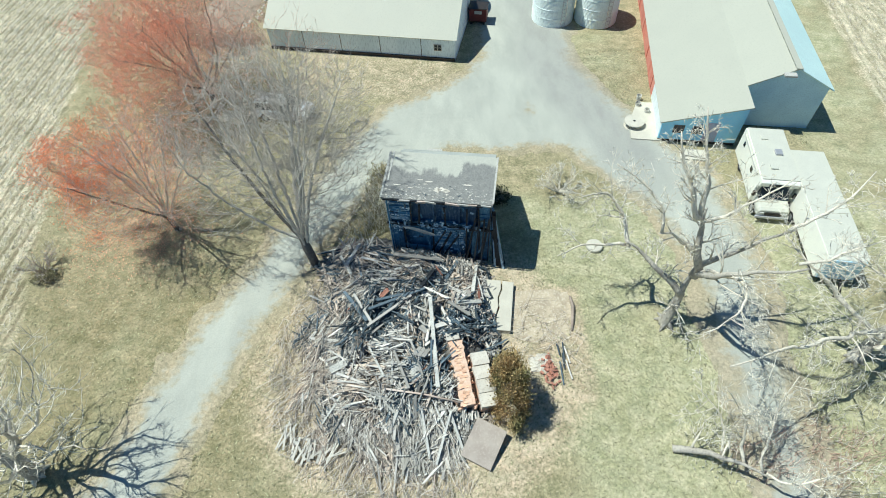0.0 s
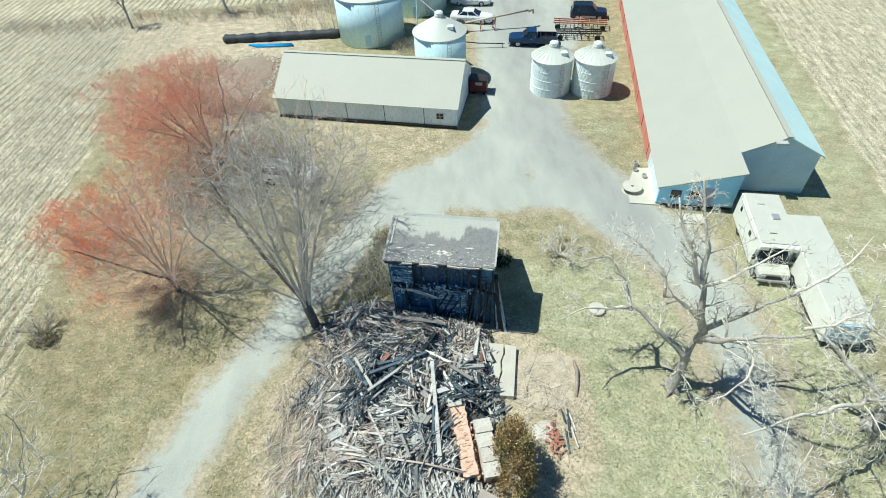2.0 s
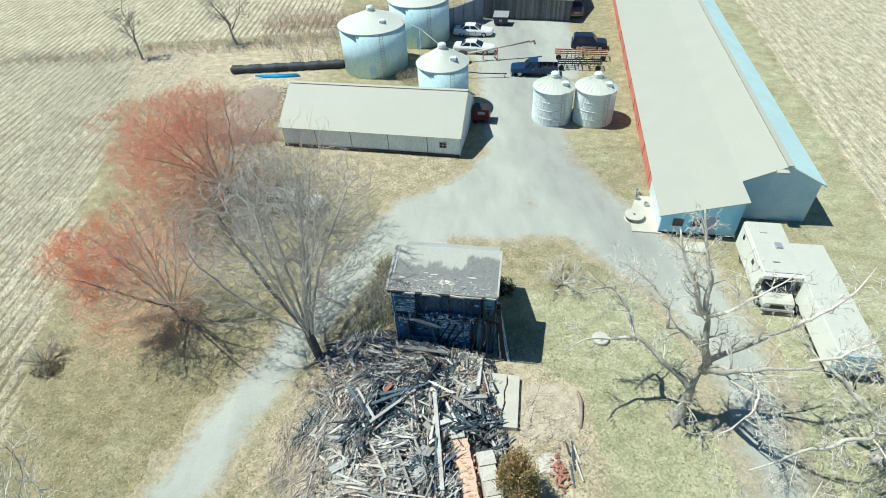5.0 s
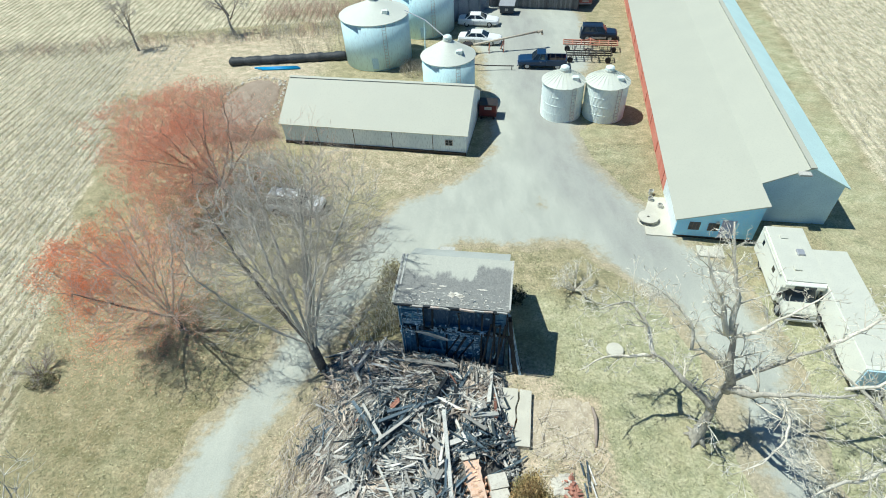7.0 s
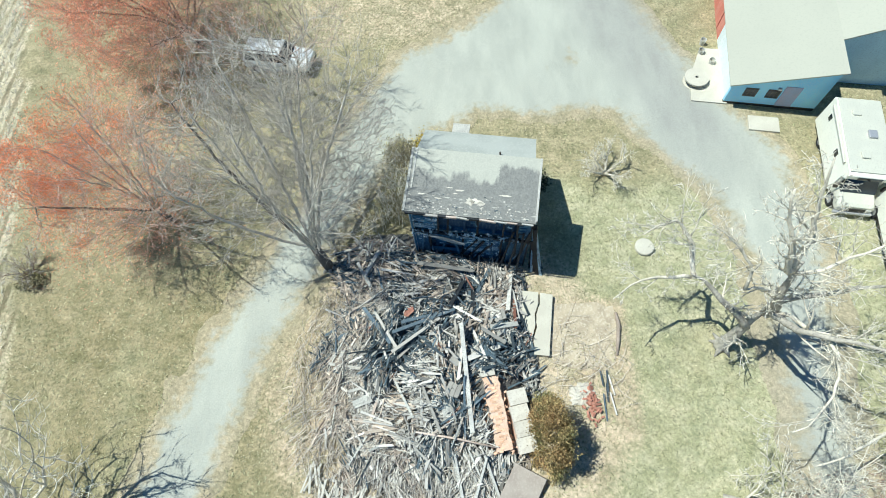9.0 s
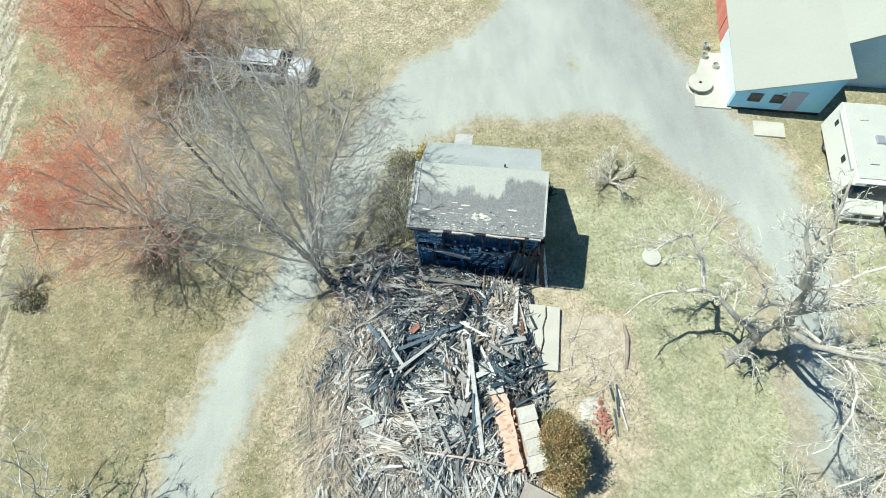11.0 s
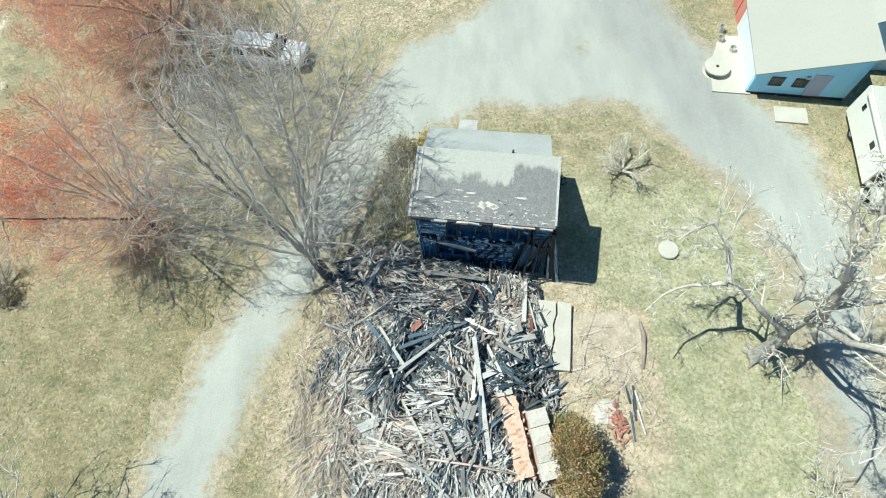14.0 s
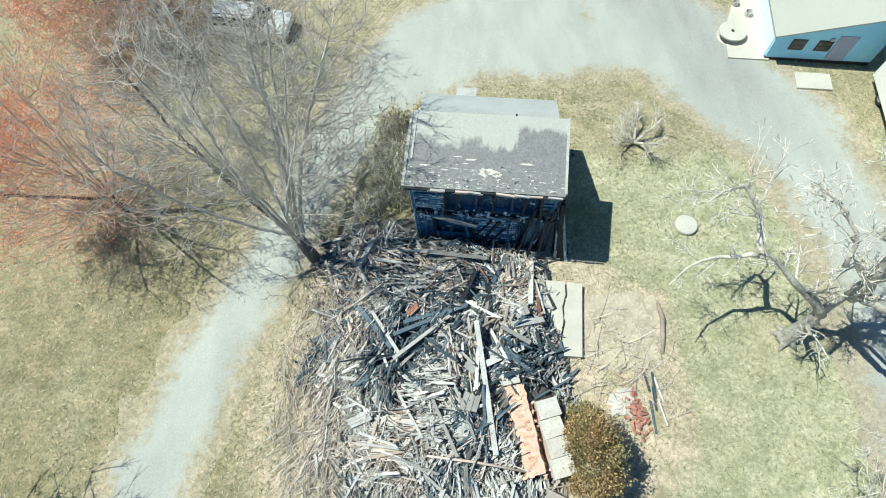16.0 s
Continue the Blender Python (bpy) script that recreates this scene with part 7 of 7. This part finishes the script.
part("side_wall", Geo().box(0.0, 0.2, 0.3, 12, 0, 3.0), OLD_BARN, old)
part("rear_wall", Geo().box(0.2, 13.0, 11.8, 12, 0, 3.0), OLD_BARN, old)
part("roof_panel", Geo().slab([(-0.3, -0.4, 3.0), (13.5, -0.4, 3.0), (13.5, 6.2, 5.4), (-0.3, 6.2, 5.4)], 0.1), WHITE_ROOF, old, "pale metal roof slope")
part("roof_panel", Geo().slab([(-0.3, 6.2, 5.4), (13.5, 6.2, 5.4), (13.5, 12.4, 3.0), (-0.3, 12.4, 3.0)], 0.1), WHITE_ROOF, old)
pw = thing("panel_wall", at(-1.3, 73.7, 0, 43), "tall blue-grey concrete panel wall behind the parked cars", "wall")
for i in range(4):
    part("panel", Geo().box(i * 1.95, i * 1.95 + 1.9, 0, 0.2, 0, 3.1), GREY_PANEL, pw)
    part("post", Geo().box(i * 1.95 - 0.12, i * 1.95 + 0.1, -0.12, 0.0, 0, 3.2), GREY_PANEL, pw)
dump = thing("dumpster", at(6.7, 76.9, 0, -12), "small dark steel dumpster with a grey lid", "dumpster")
part("bin_body", Geo().add([(-0.9, -0.55, 0.15), (0.9, -0.55, 0.15), (0.9, 0.6, 0.15), (-0.9, 0.6, 0.15), (-1.0, -0.75, 1.2), (1.0, -0.75, 1.2), (1.0, 0.75, 1.5), (-1.0, 0.75, 1.5)],
                           [(3, 2, 1, 0), (4, 5, 6, 7), (0, 1, 5, 4), (1, 2, 6, 5), (2, 3, 7, 6), (3, 0, 4, 7)]), PAINT_NAVY, dump, bevel=0.02)
part("lid", Geo().slab([(-1.05, -0.8, 1.25), (1.05, -0.8, 1.25), (1.05, 0.8, 1.56), (-1.05, 0.8, 1.56)], 0.06), SILVER, dump, "grey lid")
part("placard", Geo().box(-0.2, 0.2, -0.70, -0.66, 0.55, 0.85), WHITE_BOARD, dump, "small white placard")
for s in (-1, 1):
    part("lift_sleeve", Geo().box(s * 1.0 - 0.06, s * 1.0 + 0.06, -0.4, 0.4, 0.8, 0.95), DARK_STEEL, dump)


def auger():
    t = thing("grain_auger", at(0.9, 61.9, 0, 0), "long pale grain auger tube on an orange frame", "grain auger")
    a, b = V((0.2, 2.6, 1.0)), V((8.65, 3.45, 2.0))
    part("tube", Geo().tube([a, b], [0.12, 0.12], 12), TAN_STEEL, t, smooth=True)
    part("spout", Geo().tube([b - V((0.3, 0.1, 0.1)), b + V((0.2, 0.1, 0.0)), b + V((0.35, 0.15, -0.5))], [0.17, 0.17, 0.12], 10), TAN_STEEL, t)
    for s in (-0.5, 0.5):
        part("leg", Geo().bar((4.2 - s * 0.3, 3.0 + s, 0.0), a.lerp(b, 0.5), 0.08, 0.08), ORANGE_STEEL, t)
        part("leg", Geo().bar((2.6, 2.8 + s, 0.0), a.lerp(b, 0.3), 0.07, 0.07), ORANGE_STEEL, t)
    part("hopper", Geo().lathe([(0.3, 0.75), (0.6, 1.3)], 12, (0.1, 2.6)), DARK_STEEL, t)
    part("hopper_leg", Geo().bar((0.1, 2.6, 0), (0.1, 2.6, 0.8), 0.1, 0.1), DARK_STEEL, t)
    part("axle", Geo().bar((4.3, 2.5, 0.25), (4.1, 3.5, 0.25), 0.06, 0.06), DARK_STEEL, t)


auger()
ob = part("drain_pipe", Geo().tube([(0.2, 60.1, 0.9), (3.0, 59.9, 0.6), (6.0, 59.7, 0.5)], [0.06, 0.06, 0.06], 8), DARK_STEEL, None)
part("trestle", Geo().bar((0.3, 60.1, 0), (0.3, 60.1, 0.9), 0.08, 0.08), DARK_STEEL, ob)
part("trestle", Geo().bar((5.8, 59.7, 0), (5.8, 59.7, 0.5), 0.08, 0.08), DARK_STEEL, ob)
tagged(ob, "thin dark pipe on low trestles in the yard", "pipe")
sp = thing("silo_spout", at(0, 0), "slim metal spout pipe running between the silo roofs", "pipe")
part("pipe", Geo().tube([(-6.0, 64.0, 5.6), (-3.6, 60.0, 5.9), (-1.4, 53.7, 6.5)], [0.055, 0.055, 0.055], 8), SILVER, sp)
part("support_leg", Geo().bar((-3.9, 60.4, 0), (-3.7, 60.2, 5.8), 0.09, 0.09), WHITE_STEEL, sp)


def tillage(x, y, turn, length, label, frame_mat, tines, seed):
    rng = random.Random(seed)
    t = thing("farm_implement", at(x, y, 0, turn), label, "farm implement", "parked implements")
    for y0 in (-0.6, 0.0, 0.6):
        part("frame_bar", Geo().bar((-length / 2, y0, 0.75), (length / 2, y0, 0.75), 0.12, 0.12), frame_mat, t)
    for i in range(7):
        x0 = -length / 2 + length * i / 6
        part("cross_bar", Geo().bar((x0, -0.7, 0.78), (x0, 0.7, 0.78), 0.09, 0.09), frame_mat, t)
    for i in range(tines):
        x0 = -length / 2 + length * (i + 0.5) / tines
        y0 = rng.choice((-0.6, 0.0, 0.6))
        part("tine", Geo().tube([(x0, y0, 0.75), (x0, y0 - 0.25, 0.45), (x0, y0 + 0.05, 0.05)], [0.035, 0.035, 0.025], 5), DARK_STEEL, t)
    for s in (-1, 1):
        part("gauge_wheel", Geo().tube([(s * length * 0.42, -0.95, 0.32), (s * length * 0.42, -0.75, 0.32)], [0.32, 0.32], 14), TYRE, t)
        part("wheel_arm", Geo().bar((s * length * 0.42, -0.85, 0.32), (s * length * 0.42, -0.6, 0.75), 0.08, 0.08), frame_mat, t)
    part("hitch", Geo().bar((0, 0.6, 0.75), (0, 1.8, 0.55), 0.12, 0.12).bar((-0.6, 0.6, 0.75), (0, 1.6, 0.6), 0.09, 0.09).bar((0.6, 0.6, 0.75), (0, 1.6, 0.6), 0.09, 0.09), frame_mat, t)


tillage(15.4, 64.4, -11, 6.2, "faded orange tillage frame parked in the yard", ORANGE_STEEL, 14, 1)
tillage(14.7, 61.6, -8, 5.0, "dark steel harrow parked behind the bins", DARK_STEEL, 22, 2)

box = thing("fuel_box", at(2.6, 50.0, 0, -10), "dark red steel fuel tank box beside the shed", "fuel tank")
part("tank", Geo().box(-0.85, 0.85, -0.7, 0.7, 0.25, 1.45), DARK_RED, box, bevel=0.05)
part("label_plate", Geo().box(-0.3, 0.4, -0.73, -0.69, 1.0, 1.3), WHITE_BOARD, box, "white plate")
part("lid", Geo().box(-0.9, 0.9, -0.75, 0.75, 1.45, 1.52), DARK_STEEL, box)
for s in (-0.6, 0.6):
    part("skid", Geo().box(s - 0.1, s + 0.1, -0.75, 0.75, 0, 0.25), DARK_STEEL, box)

# silage bag and blue pipes
bag = thing("silage_bag", at(-20.6, 64.6, 0, 1.5), "long dark plastic silage bag lying along the yard edge", "silage bag")
prof = []
g = Geo()
pts = [(-7.2 + 14.4 * i / 40, 0, 0.36) for i in range(41)]
g.tube(pts, [0.25 if i in (0, 40) else 0.52 + 0.05 * math.sin(i * 2.1) + 0.05 * math.sin(i * 0.9) for i in range(41)], 16)
g.v = [(x, y * 1.15, max(0.0, z)) for x, y, z in g.v]
part("film", g, BLACK_PLASTIC, bag, smooth=True)
for i in range(3):
    ob = part("plastic_pipe", Geo().tube([(-24.4 + 0.5 * i, 63.0 - 0.25 * i, 0.12), (-19.2 + 0.2 * i, 62.9 - 0.25 * i, 0.12)], [0.11, 0.11], 10), CYAN_PIPE, None, smooth=True)
    tagged(ob, "bright blue plastic pipe lying beside the silage bag", "pipe", "blue pipes")
# low soil mound edged with pale rubble beside the shed
mo = thing("soil_mound", at(-22.7, 55.0), "low brown soil mound rimmed with pale stones", "soil mound")
g = Geo()
for k in range(7):
    r = k / 6
    for i in range(28):
        a = i * math.tau / 28
        g.v.append((3.1 * r * math.cos(a), 5.4 * r * math.sin(a), 0.4 * (1 - r * r) + R.uniform(-0.04, 0.04) - (0.05 if k == 6 else 0)))
g.f = [(k * 28 + i, k * 28 + (i + 1) % 28, (k + 1) * 28 + (i + 1) % 28, (k + 1) * 28 + i) for k in range(6) for i in range(28)]
part("soil", g, LEAF_SOIL, mo, smooth=True)
stone = Geo().lathe([(0.02, -0.1), (0.2, -0.08), (0.24, 0.06), (0.12, 0.17), (0.02, 0.18)], 7).mesh("stone", PALE_BLOCK)
for i in range(130):
    a = R.uniform(-1.2, 2.9)
    ob = new("stone", stone)
    ob.parent = mo
    ob.matrix_basis = pose(3.3 * math.cos(a) + R.gauss(0, 0.2), 5.6 * math.sin(a) + R.gauss(0, 0.2), 0.06, R.uniform(-20, 20), R.uniform(-20, 20), R.uniform(0, 360)) @ Matrix.Scale(R.uniform(0.2, 0.6), 4)
# cable-spool table by the barn corner
spool = thing("cable_spool", at(13.75, 33.2), "pale wooden cable spool standing as a table", "cable spool")
part("disc", Geo().lathe([(0.75, 0.42), (0.75, 0.5), (0.1, 0.5), (0.1, 0.42)], 30), CONCRETE, spool)
part("disc", Geo().lathe([(0.75, 0.0), (0.75, 0.08), (0.02, 0.08)], 30), CONCRETE, spool)
part("drum", Geo().lathe([(0.35, 0.08), (0.35, 0.42)], 18), OLD_BARN, spool)
ob = part("entry_step", Geo().box(-0.9, 0.9, -0.55, 0.55, 0, 0.16), CONCRETE, None, bevel=0.02)
ob.matrix_world = at(17.2, 29.6, 0, -9.4)
tagged(ob, "pale concrete entry step before the blue wall", "step", kind="structure")
for i, (x, y) in enumerate(((14.6, 35.6), (14.9, 36.5), (15.1, 34.7))):
    ob = part("bucket", Geo().lathe([(0.16, 0), (0.2, 0.42), (0.18, 0.42), (0.15, 0.04)], 14), WHITE_BOARD, None)
    ob.matrix_world = at(x, y)
    tagged(ob, "white plastic bucket against the red barn side", "bucket", "buckets by the barn")

# ---- ground litter: stubble rows, dry grass ----
def litter(name, n, place, size, material, label, seed):
    """Small flat blades scattered over a region; place gives x, y and a direction."""
    rs = random.Random(seed)
    g = Geo()
    for _ in range(n):
        x, y, a = place(rs)
        ln, w = size * rs.uniform(0.5, 1.5), size * rs.uniform(0.06, 0.16)
        c, s = math.cos(a), math.sin(a)
        z = 0.0
        h = size * rs.uniform(0.05, 0.6)
        g.v += [(x - s * w, y + c * w, z), (x + s * w, y - c * w, z), (x + c * ln, y + s * ln, z + h)]
        k = len(g.v)
        g.f.append((k - 3, k - 2, k - 1))
    co = np.array(g.v)
    co[:, 2] += hill(co[:, 0], co[:, 1]) + 0.01
    g.v = co.tolist()
    ob = new(name, g.mesh(name, material, fix=False))
    return tagged(ob, label, "crop residue", kind="stuff")


def west_row(rs):
    v = rs.uniform(15, 72)
    x = -26.45 - rs.randrange(0, 46) * 0.9 + rs.gauss(0, 0.12)
    if x > -29.5 - (v - 25) * 0.29:
        x -= 9 * 0.9
    return x, v, (rs.gauss(1.85, 0.5) if rs.random() < 0.7 else rs.uniform(0, 6.28))


def east_row(rs):
    v, u = rs.uniform(30, 90), rs.randrange(0, 24) * 0.76 + rs.gauss(0, 0.12)
    return 34.2 + (v - 37) * 0.165 + u, v, (rs.gauss(1.4, 0.5) if rs.random() < 0.7 else rs.uniform(0, 6.28))


LX, LY = np.random.RandomState(4).uniform((-32, 2), (26, 44), (120000, 2)).T
clear = (drive_depth(LX, LY) < -0.6) & (np.hypot((LX + 3.2) / 6.4, (LY - 14.2) / 7.2) > 1)
LAWN_SPOTS = list(zip(LX[clear].tolist(), LY[clear].tolist()))


def lawn(rs):
    x, y = LAWN_SPOTS.pop()
    return x, y, rs.uniform(0, 6.28)


litter("corn_stubble", 30000, west_row, 0.34, STUBBLE, "bleached corn stubble rows and husks", 1)
litter("corn_stubble", 9000, east_row, 0.34, STUBBLE, "bleached corn stubble rows and husks", 2)
def under_maples(rs):
    cx, cy, r = rs.choice(((-21.5, 37.5, 6.0), (-21.5, 37.5, 6.0), (-22.0, 24.5, 4.0), (-23.5, 31.0, 4.0), (-24.0, 48.0, 6.0)))
    return cx + rs.gauss(0, r * 0.55), cy + rs.gauss(0, r * 0.55), rs.uniform(0, 6.28)


litter("fallen_bud", 26000, under_maples, 0.11, BUD_BRICK, "fallen brick-red maple buds on the grass", 6)
LEAF_BROWN = mat("brown_dead_leaf", (0.44, 0.31, 0.23), (0.36, 0.25, 0.18), (0.52, 0.39, 0.30), 0.6, 6, 0.9, 0, 0, 0.01, vary=0.4, island=True)


def by_shed(rs):
    return rs.uniform(-29, -18) + rs.gauss(0, 0.8), rs.uniform(46, 59) + rs.gauss(0, 0.8), rs.uniform(0, 6.28)


litter("fallen_leaf", 9000, by_shed, 0.3, LEAF_BROWN, "brown dead leaves and twigs beside the shed", 7)
litter("dry_grass", 42000, lawn, 0.17, DRY_GRASS, "short dry winter grass tufts", 3)
litter("dry_grass", 30000, lawn, 0.15, GRASS_SHADE, "short olive grass tufts in the winter lawn", 5)
